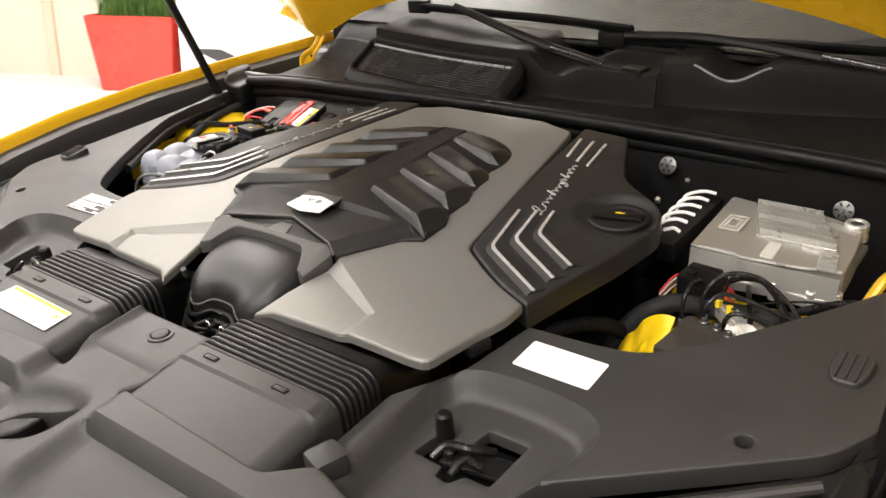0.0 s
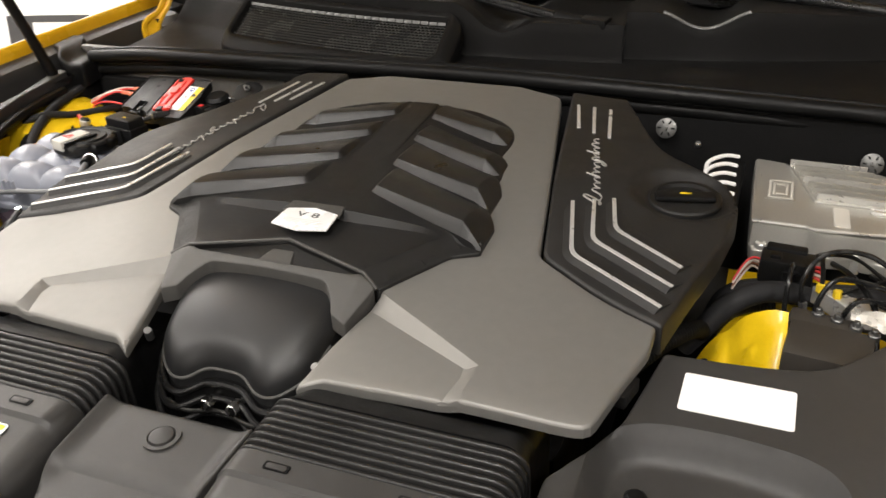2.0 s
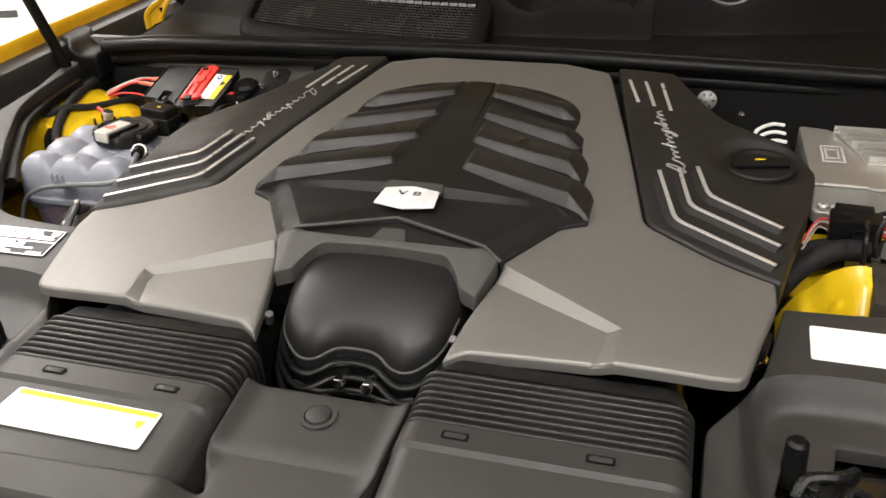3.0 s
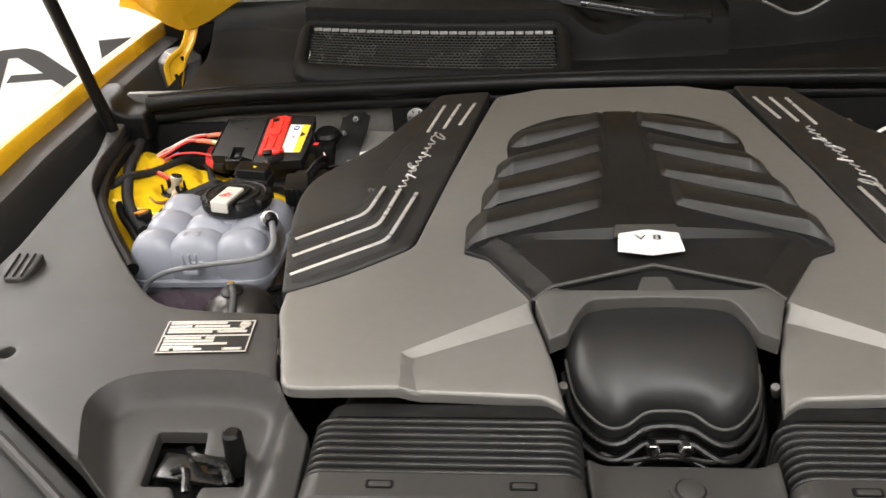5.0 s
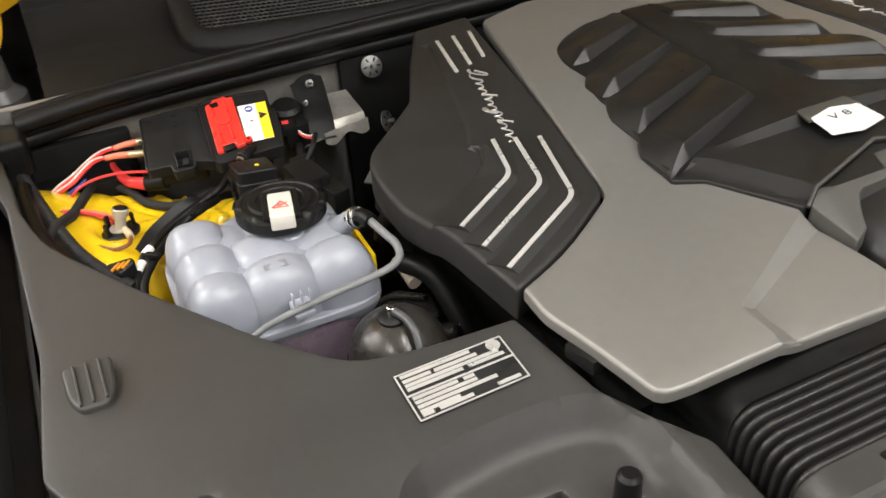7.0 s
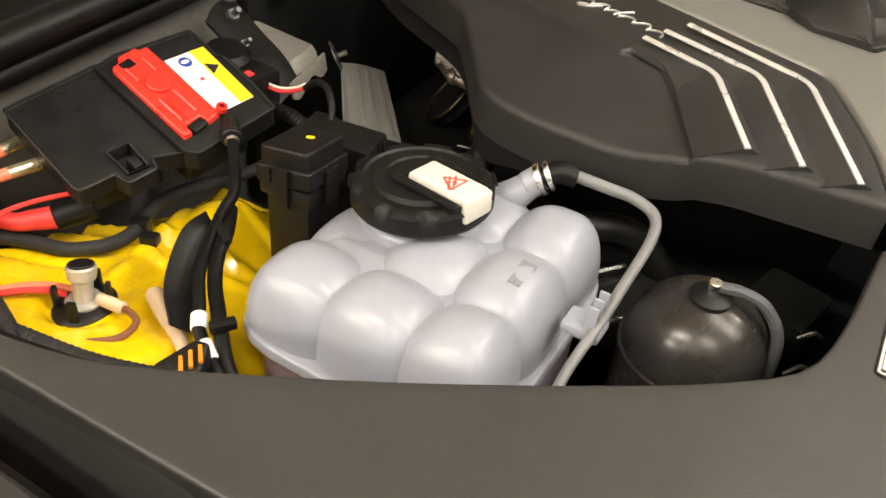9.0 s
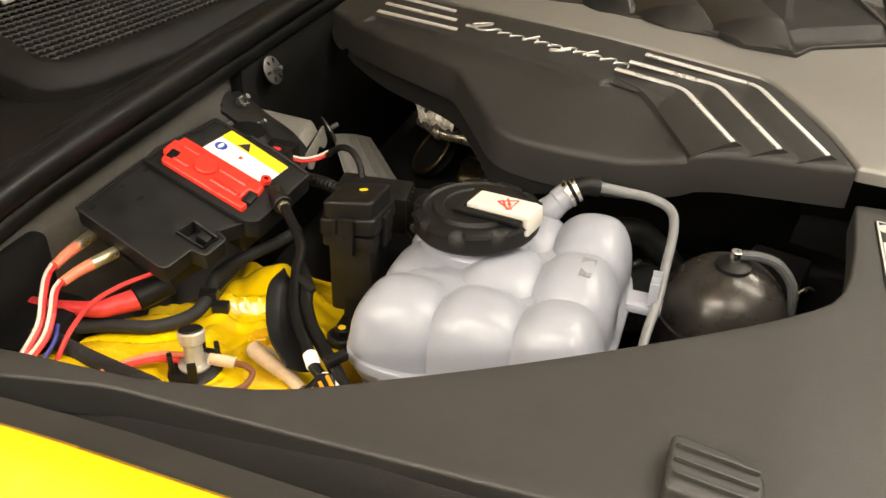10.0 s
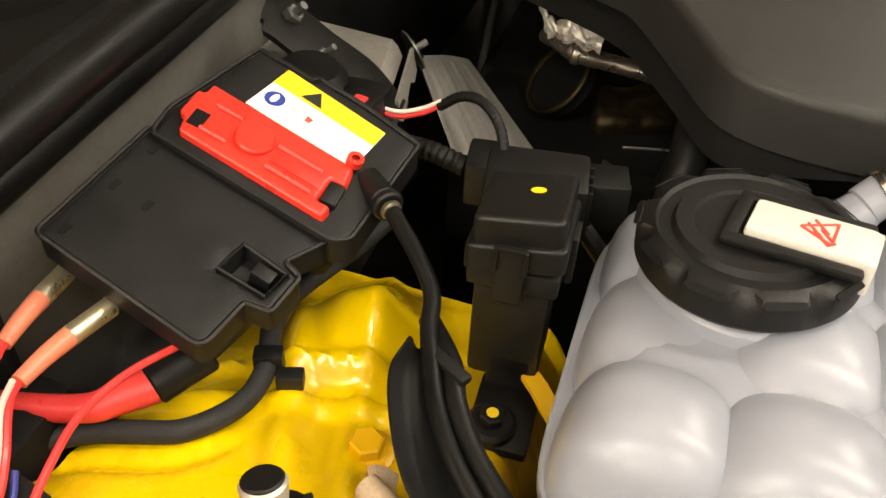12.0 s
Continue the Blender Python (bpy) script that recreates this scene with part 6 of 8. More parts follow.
def coolant_tank():
    th = root("coolant_tank", (-0.53, 0.375, -0.2), "milky plastic coolant tank with bulging chambers, partly filled", "coolant tank")
    xs, ys = (-0.593, -0.5355, -0.474), (0.328, 0.382, 0.436)
    x0, x1, y0, y1, seam = -0.623, -0.441, 0.301, 0.470, -0.077

    outline = fillet([(x0, y0 + 0.02, 0.03), (x0 + 0.02, y0, 0.03), (x1 - 0.02, y0, 0.03), (x1, y0 + 0.02, 0.03), (x1, y1 - 0.02, 0.03), (x1 - 0.02, y1, 0.03), (x0 + 0.02, y1, 0.03), (x0, y1 - 0.02, 0.03)], 0.03)
    def pillow(c, left, right, near, far, up, ph=2.7, pv=2.4, n=40, m=18):
        """A rounded box whose four half-widths differ."""
        bm = bmesh.new()
        pw = lambda v, e: math.copysign(abs(v) ** (2 / e), v)
        rows = []
        for j in range(m + 1):
            v = -math.pi / 2 + math.pi * j / m
            row = []
            for i in range(n):
                u = 2 * math.pi * i / n
                dx, dy = pw(math.cos(v), pv) * pw(math.cos(u), ph), pw(math.cos(v), pv) * pw(math.sin(u), ph)
                row.append(bm.verts.new((c[0] + dx * (right if dx > 0 else left), c[1] + dy * (far if dy > 0 else near), c[2] + (up if v > 0 else 0.03) * pw(math.sin(v), pv))))
            rows.append(row)
        for a, b in zip(rows, rows[1:]):
            for i in range(n):
                bm.faces.new((a[i], a[(i + 1) % n], b[(i + 1) % n], b[i]))
        bmesh.ops.remove_doubles(bm, verts=bm.verts, dist=1e-6)
        return bm

    def top(x, y):
        return -0.0212

    shell = part("upper_shell", sheet(fillet([(x0 + 0.012, y0 + 0.014, 0.03), (x1 - 0.012, y0 + 0.014, 0.03), (x1 - 0.012, y1 - 0.014, 0.03), (x0 + 0.012, y1 - 0.014, 0.03)], 0.03), lambda x, y: -0.040, 0.012, 0.02, 0.037), M_TANK, th, "milky white upper shell with nine bulges")
    for i, cx in enumerate(xs):
        for j, cy in enumerate(ys):
            low = 0.004 * j + (0.010 if j == 2 and i else 0) + (0.004 if i and j == 1 else 0)
            left, right = (cx - x0 if i == 0 else 0.72 * (cx - xs[i - 1])), (x1 - cx if i == 2 else 0.72 * (xs[i + 1] - cx))
            near, far = (cy - y0 if j == 0 else 0.72 * (cy - ys[j - 1])), (y1 - cy if j == 2 else 0.72 * (ys[j + 1] - cy))
            part("chamber", pillow((cx, cy, -0.077), left, right, near, far, 0.0565 - low), M_TANK, shell, angle=75)
    part("seam_flange", sheet(fillet([(x + (0.004 if x > -0.53 else -0.004), y + (0.004 if y > 0.377 else -0.004)) for x, y in outline], 0.002, 1), lambda x, y: seam + 0.003, 0.02, 0.002, 0.006), M_TANK, th)
    part("lower_shell", sheet(fillet([(-0.53 + (x + 0.53) * 0.96, 0.377 + (y - 0.377) * 0.96) for x, y in outline], 0.004, 1), lambda x, y: seam - 0.004, 0.02, 0.004, 0.11), M_TANKLOW, th, "lower shell tinted by purple coolant")
    # filler neck and cap
    c = Vector((-0.504, 0.413, -0.038))
    part("neck", revolve([(0.041, -0.02), (0.04, 0.004), (0.036, 0.008), (0, 0.008)], 36, Matrix.Translation(c)), M_TANK, th)
    tilt = Matrix.Translation(c) @ pose(0, 0, 0.0105, -4, 2, 0) @ Matrix.Diagonal((1.07, 1.07, 0.74, 1))
    bm = bmesh.new()
    prof = [(0.0, 0.0225), (0.004, 0.0225), (0.0215, 0.0225), (0.0225, 0.0245), (0.0285, 0.0245), (0.0300, 0.0205), (0.0345, 0.0205), (0.0360, 0.0225), (0.0405, 0.0212), (0.0425, 0.0185), (0.0425, 0.0095), (0.0425, 0.003), (0.041, 0.0)]
    seg = 96
    rings = []
    for k, (r, z) in enumerate(prof):
        ring_v = []
        for i in range(seg):
            a = 2 * math.pi * i / seg
            notch = smooth(0.55, 0.75, math.cos(a * 10)) if k in (8, 9) else 0
            ring_v.append(bm.verts.new(((r - 0.0034 * notch) * math.cos(a), (r - 0.0034 * notch) * math.sin(a), z)))
        rings.append(ring_v)
    for a, b in zip(rings[1:], rings[2:]):
        for i in range(seg):
            bm.faces.new((a[i], a[(i + 1) % seg], b[(i + 1) % seg], b[i]))
    bm.faces.new(rings[1])
    bmesh.ops.delete(bm, geom=rings[0], context="VERTS")
    cap = part("cap", moved(bm, tilt), M_BLACK, th, "black knurled screw cap")
    for k in range(10):
        a = math.radians(36 * k + 18)
        pocket = fillet([(-0.0075, -0.0018), (0.0075, -0.0018), (0.0075, 0.0018), (-0.0075, 0.0018)], 0.0016)
        # pockets are flat near-black patches that paint the shade of hollows
        part("grip_pocket", moved(flat(pocket, 0.0, 0.0006), tilt @ pose(0, 0, 0, 0, 0, math.degrees(a) - 90) @ pose(0, 0.0420, 0.0195, -52, 0, 0)), M_DEEP, cap)
    lev = tilt @ pose(0, 0, 0, 0, 0, -12)
    part("lever", moved(merge(box((0.0, -0.020, 0.0285), (0.022, 0.044, 0.007), 0.0025), box((0.0, -0.0415, 0.021), (0.022, 0.005, 0.02), 0.002)), lev), M_LEVER, cap, "ivory pull lever on the cap")
    part("lever_frame", moved(merge(box((-0.0145, -0.016, 0.0265), (0.005, 0.05, 0.006), 0.002), box((0.0145, -0.016, 0.0265), (0.005, 0.05, 0.006), 0.002), box((0, 0.006, 0.0265), (0.03, 0.006, 0.006), 0.002)), lev), M_BLACK, cap)
    tri = [(-0.007, -0.004), (0.007, -0.004), (0, 0.008)]
    for a, b in zip(tri, tri[1:] + tri[:1]):
        part("warning_line", moved(tube([(a[0], a[1] - 0.024, 0.0323), (b[0], b[1] - 0.024, 0.0323)], 0.0006, 6, 1), lev), M_INKR, cap)
    for dx, dy in ((-0.004, 0.001), (0.003, 0.002), (0.0, 0.004), (-0.002, -0.001)):
        part("warning_line", moved(tube([(dx - 0.004, dy - 0.028, 0.0323), (dx + 0.003, dy - 0.022, 0.0323)], 0.0006, 6, 1), lev), M_INKR, cap)
    # spout and overflow hose
    sp = part("spout", merge(tube([(-0.47, 0.392, -0.05), (-0.458, 0.373, -0.034), (-0.448, 0.361, -0.022)], (0.014, 0.0085), 14), cyl((-0.452, 0.366, -0.026), (-0.446, 0.358, -0.019), 0.0098, 16)), M_TANK, th)
    part("hose_clamp", merge(cyl((-0.447, 0.360, -0.0205), (-0.4455, 0.357, -0.0185), 0.0112, 20), cyl((-0.4445, 0.3555, -0.0175), (-0.443, 0.353, -0.016), 0.0105, 20)), M_CHROME, sp)
    part("hose_elbow", tube([(-0.446, 0.357, -0.0185), (-0.441, 0.349, -0.0135), (-0.437, 0.338, -0.0145)], 0.0078, 12), M_RUBBER, sp)
    part("overflow_hose", tube([(-0.438, 0.342, -0.0135), (-0.431, 0.318, -0.018), (-0.427, 0.300, -0.021), (-0.432, 0.284, -0.0245), (-0.452, 0.278, -0.029), (-0.50, 0.2775, -0.035), (-0.53, 0.2775, -0.0395), (-0.565, 0.280, -0.050), (-0.59, 0.279, -0.068), (-0.602, 0.272, -0.10)], (0.0042, 0.0028), 12), M_HOSE, th, "thin grey overflow hose")
    clip = part("hose_clip", box((-0.527, 0.286, -0.0465), (0.019, 0.024, 0.007), 0.0025), M_TANK, th)
    for dx in (-0.008, 0.0, 0.008):
        part("clip_fin", box((-0.527 + dx, 0.281, -0.033), (0.0015, 0.006, 0.018), 0.0004), M_TANK, clip)
    for k, (u, w, h) in enumerate(((0.0, 0.008, 0.008), (0.014, 0.008, 0.010))):
        part("moulded_mark", box((-0.543 + u, 0.326, top(-0.54 + u, 0.326) - 0.0002), (w, h, 0.0008), 0.0003, rx=4), M_MARK, th, "faint moulded mark")


M_MARK = mat("faint_moulded_mark", (0.2, 0.206, 0.225), 0.35, var=0.1, scale=60)
coolant_tank()


M_DHOSE = mat("dark_grey_hose", (0.06, 0.062, 0.065), 0.4, var=0.15, scale=60)


def reservoir():
    th = root("vacuum_reservoir", (-0.461, 0.232, -0.14), "dark round vacuum reservoir with a thin hose", "reservoir")
    c = Vector((-0.459, 0.232, -0.088))
    prof = [(0.046 * math.sin(a), 0.046 * math.cos(a)) for a in np.linspace(0.001, math.pi / 2, 14)] + [(0.0475, -0.001), (0.0475, -0.004), (0.046, -0.005), (0.045, -0.06)]
    part("ball", revolve(prof, 40, Matrix.Translation(c)), M_BALL, th)
    part("seat", revolve([(0.013, 0), (0.013, 0.003), (0.008, 0.006), (0, 0.006)], 20, Matrix.Translation(c + Vector((-0.003, 0, 0.0435)))), M_BLACK, th)
    part("nipple", cyl(c + Vector((-0.003, 0, 0.048)), c + Vector((-0.003, 0, 0.0575)), 0.0042, 14), M_CHROME, th)
    part("hose", tube([c + Vector((-0.003, 0, 0.054)), c + Vector((0.004, -0.016, 0.052)), c + Vector((0.006, -0.032, 0.046)), c + Vector((0.004, -0.045, 0.026)), c + Vector((0.002, -0.048, -0.02))], 0.0038, 10), M_DHOSE, th, "thin grey vacuum hose")


reservoir()


TAPED = spline([(-0.44, 0.595, -0.112), (-0.47, 0.602, -0.110), (-0.515, 0.614, -0.104), (-0.545, 0.615, -0.102), (-0.567, 0.607, -0.103), (-0.592, 0.606, -0.102), (-0.618, 0.622, -0.098), (-0.632, 0.655, -0.096), (-0.66, 0.685, -0.092), (-0.70, 0.70, -0.088)], 4)


def strut_tower():
    """The yellow inner wing with its ridges."""
    run = np.array(TAPED)

    def yz(x, y):
        z = max(-0.165, -0.092 - 0.42 * (x + 0.65))
        z += 0.042 * smooth(0.055, 0.0, math.hypot((x + 0.505) * 0.8, y - 0.585))
        z += 0.007 * math.exp(-((x + 0.545 + 0.3 * (y - 0.58)) / 0.005) ** 2) * smooth(0.52, 0.55, y)
        z += 0.006 * math.exp(-((x + 0.572 + 0.35 * (y - 0.58)) / 0.006) ** 2) * smooth(0.515, 0.54, y)
        z += 0.008 * math.exp(-((y - 0.583 - 0.4 * (x + 0.6)) / 0.008) ** 2) * smooth(-0.68, -0.6, x)
        z += 0.005 * math.exp(-((y - 0.553 - 0.25 * (x + 0.6)) / 0.006) ** 2) * smooth(-0.66, -0.6, x)
        z += 0.0012 * noise.noise((x * 26, y * 26, 0.3)) - 0.02 * smooth(0.62, 0.70, y) - 0.07 * smooth(0.50, 0.455, y)
        d = np.hypot(run[:, 0] - x, run[:, 1] - y)
        k = int(d.argmin())
        z = min(z, -0.0905 + 1.5 * max(0.0, math.hypot(x + 0.655, y - 0.558) - 0.022))
        return min(z, run[k, 2] - 0.0085 + 1.2 * max(0.0, float(d[k]) - 0.016))

    th = root("inner_wing", (-0.6, 0.58, -0.2), "yellow painted inner wing with sealed seams", "inner wing")
    part("wing_sheet", surface(lambda x, y: (x, y, yz(x, y)), np.linspace(-0.746, -0.44, 90), np.linspace(0.42, 0.66, 72), 0.003), M_YSEAL, th, angle=50)
    part("wing_side", surface(lambda y, z: (-0.743 - 0.004 * math.sin(y * 20), y, z), np.linspace(0.36, 0.655, 20), np.linspace(-0.25, -0.066, 6), 0.003), M_YSEAL, th)
    # blocks added so that the corner behind the cables stays as dark as shade
    part("rear_pocket", merge(box((-0.695, 0.69, -0.15), (0.15, 0.05, 0.14), 0.01), box((-0.745, 0.665, -0.09), (0.03, 0.09, 0.09), 0.01)), M_DEEP, th, "near-black blocks standing in for the shade behind the cables")
    part("wing_lower", surface(lambda x, k: (x, 0.43 - 0.02 * k, yz(x, 0.43) - 0.1 * k), np.linspace(-0.74, -0.42, 20), (0, 1), 0.003), M_YSEAL, th)
    part("tank_bracket", box((-0.429, 0.402, -0.135), (0.005, 0.075, 0.12), 0.002), M_YSEAL, th)
    part("wing_strut", ribbon([Vector((-0.514, 0.4985)), Vector((-0.53, 0.484)), Vector((-0.5525, 0.466))], 0.009, lambda x, y: -0.115, 0.004), M_YELLOW, th)
    # yellow hex bolt with its sealant
    bc = Vector((-0.592, 0.547, yz(-0.592, 0.547) + 0.003))
    b = part("wing_bolt", merge(revolve([(0.0125, 0), (0.0125, 0.002), (0.009, 0.004), (0.009, 0.004)], 24, Matrix.Translation(bc)), cyl(bc + Vector((0, 0, 0.003)), bc + Vector((0, 0, 0.011)), 0.0078, 6, 0.001)), M_YELLOW, th, "yellow painted hexagon bolt")
    part("sealant", tube([bc + Vector((-0.01, -0.012, 0.003)), bc + Vector((-0.025, -0.02, 0.006)), bc + Vector((-0.04, -0.03, 0.006))], (0.010, 0.006), 10, flat=0.5), M_SEALER, th, "dried sealant smear")
    return yz


yz = strut_tower()


def post():
    z = yz(-0.655, 0.56)
    th = root("ground_post", (-0.654, 0.56, z), "bright ground stud with a black cap on the inner wing", "ground stud")
    t = Vector((-0.6475, 0.564, -0.0600))
    b = Vector((-0.6545, 0.559, -0.0865))
    lean = b - t
    part("stud", merge(cyl(b, t + lean * 0.38, 0.0062, 20), cyl(t + lean * 0.40, t + lean * 0.06, 0.0085, 22, 0.0012, 0.0092)), M_TINNED, th, "dull tinned stud")
    part("stud_cap", cyl(t + lean * 0.07, t, 0.0082, 24, 0.0008), M_BLACK, th)
    h = part("holder", revolve([(0.019, -0.003), (0.019, 0.0), (0.016, 0.002), (0.008, 0.003)], 24, Matrix.Translation(b) @ Matrix.Diagonal((1.1, 0.9, 1, 1))), M_BLACK, th)
    for a in (0.35, 2.3, 3.7, 5.4):
        part("claw", box((b.x + 0.0165 * math.cos(a), b.y + 0.0145 * math.sin(a), b.z + 0.008), (0.0035, 0.006, 0.016), 0.001, rz=math.degrees(a)), M_BLACK, h)
    part("ring_terminal", revolve([(0.0065, 0.003), (0.011, 0.003), (0.011, 0.0045), (0.0065, 0.0045)], 20, Matrix.Translation(b)), M_TINNED, th)
    for dx, m in ((0.0, M_REDW), (0.006, M_PINKW)):
        part("wire", tube([b + Vector((-0.004 + dx, 0.010, 0.006)), b + Vector((-0.016 + dx, 0.020, 0.013)), b + Vector((-0.035 + dx, 0.030, 0.018)), b + Vector((-0.06 + dx, 0.038, 0.020)), b + Vector((-0.09, 0.042, 0.010))], 0.0021, 8), m, th)
    part("wire_splice", cyl(b + Vector((0.005, -0.008, 0.006)), b + Vector((0.008, -0.026, 0.005)), 0.0042, 12), M_SEALER, th)
    part("wire", tube([b + Vector((0.008, -0.026, 0.005)), (-0.648, 0.524, -0.080), (-0.6526, 0.5166, -0.080), (-0.6663, 0.5158, -0.080), (-0.682, 0.528, -0.078), (-0.70, 0.55, -0.076)], 0.0022, 8), M_BROWN, th)


M_TINNED = mat("tinned_stud_metal", (0.55, 0.53, 0.48), 0.4, metal=0.5, var=0.15, scale=80)
post()


def harness(name, label, pts, r, material, ribs=0.0, clips=(), pitch=0.004):
    th = root(name, pts[0], label, "cable", "cables and hoses")
    part("sleeve", tube(pts, r, 12, 8, ribs, pitch), material, th, angle=70)
    for p, s, rz in clips:
        part("clip", box(p, s, 0.0015, rz=rz), M_BLACK, th)


harness("taped_cable", "black cloth-taped cable across the yellow inner wing", [tuple(q) for q in TAPED[::2]], 0.0052, M_TAPE,
        clips=(((-0.566, 0.6065, -0.1025), (0.009, 0.014, 0.013), 20), ((-0.570, 0.594, -0.106), (0.009, 0.013, 0.008), 20)))
harness("wing_hose", "black rubber hose beside the fuse box", [(-0.490, 0.585, -0.044), (-0.500, 0.575, -0.044), (-0.513, 0.5626, -0.046), (-0.530, 0.5461, -0.050), (-0.5433, 0.5356, -0.055), (-0.5588, 0.5315, -0.059), (-0.5753, 0.5247, -0.062), (-0.5929, 0.5164, -0.065), (-0.6115, 0.5039, -0.067), (-0.6266, 0.4895, -0.070), (-0.6393, 0.4785, -0.073), (-0.652, 0.455, -0.08), (-0.66, 0.4335, -0.09)], 0.0040, M_RUBBER,
        clips=(((-0.574, 0.519, -0.0600), (0.006, 0.026, 0.004), -30), ((-0.632, 0.466, -0.068), (0.016, 0.007, 0.006), -35)))
harness("lower_hose", "second black hose behind the coolant tank", [(-0.548, 0.535, -0.066), (-0.5717, 0.5172, -0.063), (-0.5886, 0.5095, -0.066), (-0.6055, 0.4969, -0.070), (-0.6202, 0.4812, -0.073), (-0.6322, 0.4681, -0.075), (-0.648, 0.4479, -0.084), (-0.655, 0.42, -0.1)], 0.0048, M_RUBBER)
M_DARKPIPE0 = mat("tarnished_ring_metal", (0.16, 0.14, 0.10), 0.4, metal=0.7, var=0.2, scale=60)
th = root("hose_connector", (-0.500, 0.576, -0.05), "black cable gland under the corner of the battery box", "connector")
part("gland", merge(cyl((-0.488, 0.588, -0.046), (-0.503, 0.573, -0.0445), 0.0068, 14, 0.001), cyl((-0.503, 0.573, -0.0445), (-0.5065, 0.5695, -0.0445), 0.0078, 14, 0.001)), M_BLACK, th)
part("gland_ring", cyl((-0.5065, 0.5695, -0.0445), (-0.5090, 0.5670, -0.0448), 0.0052, 14, 0.001), M_DARKPIPE0, th, "small tarnished ring")
harness("bay_cable", "black taped cable bent round the rear corner", [(-0.735, 0.512, -0.056), (-0.716, 0.538, -0.050), (-0.705, 0.562, -0.057), (-0.696, 0.584, -0.065), (-0.684, 0.622, -0.073), (-0.672, 0.660, -0.080), (-0.666, 0.700, -0.092)], 0.0060, M_TAPE, 0.0004)
harness("wing_loom", "thick black taped loom along the fender side", [(-0.752, 0.720, -0.075), (-0.7460, 0.690, -0.058), (-0.7385, 0.662, -0.050), (-0.7310, 0.620, -0.049), (-0.7235, 0.580, -0.050), (-0.7120, 0.535, -0.056), (-0.7000, 0.500, -0.064), (-0.6830, 0.470, -0.072), (-0.6600, 0.445, -0.085)], 0.0082, M_TAPE, 0.0006)
harness("edge_cable", "corrugated black cable along the fender side", [(-0.735, 0.60, -0.07), (-0.728, 0.54, -0.068), (-0.714, 0.50, -0.07), (-0.698, 0.468, -0.074), (-0.675, 0.440, -0.082), (-0.655, 0.42, -0.10)], 0.006, M_RUBBER, 0.0012)
harness("blue_wire", "thin blue wire in the cable bundle", [(-0.66, 0.625, -0.09), (-0.69, 0.603, -0.093), (-0.72, 0.60, -0.11)], 0.0022, M_BLUEW)


def curved_shield():
    th = root("plastic_shield", (-0.56, 0.5, -0.12), "thin curved black plastic shield beside the hoses", "shield")
    outer = spline([(-0.5694, 0.5368, -0.055), (-0.5865, 0.539, -0.058), (-0.6082, 0.5304, -0.064), (-0.6295, 0.5159, -0.069), (-0.6463, 0.4953, -0.073)], 6)
    inner = spline([(-0.5664, 0.5334, -0.066), (-0.5785, 0.527, -0.068), (-0.599, 0.5149, -0.074), (-0.6167, 0.4993, -0.079), (-0.6326, 0.4823, -0.083)], 6)
    part("shield", surface(lambda i, k: outer[int(i)].lerp(inner[int(i)], k) + Vector((0, 0, -0.003 * math.sin(math.pi * k))), range(len(outer)), (0, 0.25, 0.5, 0.75, 1), 0.0016), M_BLACK, th)
    part("white_sleeve", cyl((-0.6310, 0.4857, -0.0711), (-0.6393, 0.4785, -0.0730), 0.0050, 14), M_PAPER, th, "white ringed hose sleeve")
    part("white_sleeve", cyl((-0.6435, 0.4710, -0.0755), (-0.6500, 0.4590, -0.0785), 0.0048, 14), M_PAPER, th, "white ringed hose sleeve")
    body = fillet([(-0.683, 0.474), (-0.676, 0.478), (-0.652, 0.4675), (-0.650, 0.458), (-0.667, 0.450), (-0.674, 0.457)], 0.003)
    con = part("connector", sheet(body, lambda x, y: -0.064 + 0.3 * (x + 0.66), 0.008, 0.004, 0.016), M_BLACK, th, "black electrical connector with orange ribs")
    for x, y in ((-0.6697, 0.4620), (-0.6645, 0.4595), (-0.6593, 0.4570)):
        part("orange_rib", box((x, y, -0.0632 + 0.3 * (x + 0.66)), (0.013, 0.0024, 0.0028), 0.0007, rz=45), M_ORANGE, con)
    part("connector_wire", tube([(-0.681, 0.474, -0.072), (-0.69, 0.482, -0.078), (-0.70, 0.505, -0.085), (-0.715, 0.53, -0.09)], 0.004, 8), M_RUBBER, con)
    part("sealed_splice", tube([(-0.6206, 0.5353, -0.090), (-0.6315, 0.515, -0.089), (-0.6391, 0.4986, -0.088), (-0.646, 0.485, -0.09)], (0.0062, 0.0042), 12), M_SEALER, th, "pale sealed wire splice")


M_ORANGE = mat("orange_plastic", (0.75, 0.28, 0.02), 0.4, var=0.05)
curved_shield()


def wheel_nut(name, c, n, label):
    """A pressed speed nut: a bright disc with slots round a stud."""
    th = root(name, c, label, "fastener", "speed nuts")
    m = frame_from(c, Vector(c) + Vector(n))
    disc = part("disc", revolve([(0.0, 0.0015), (0.006, 0.0015), (0.013, 0.0005), (0.0145, 0.0), (0.0145, 0.0012), (0.013, 0.0018), (0.006, 0.003), (0, 0.003)], 28, m), M_NUT, th)
    for k in range(6):
        # slot shade laid on as near-black bars
        part("slot", moved(box((0.0095 * math.cos(k * 1.047), 0.0095 * math.sin(k * 1.047), 0.0025), (0.005, 0.0022, 0.001), rz=60 * k), m), M_DEEP, disc)
    part("stud", moved(cyl((0, 0, 0), (0, 0, 0.012), 0.0026, 10), m), M_NUT, th)


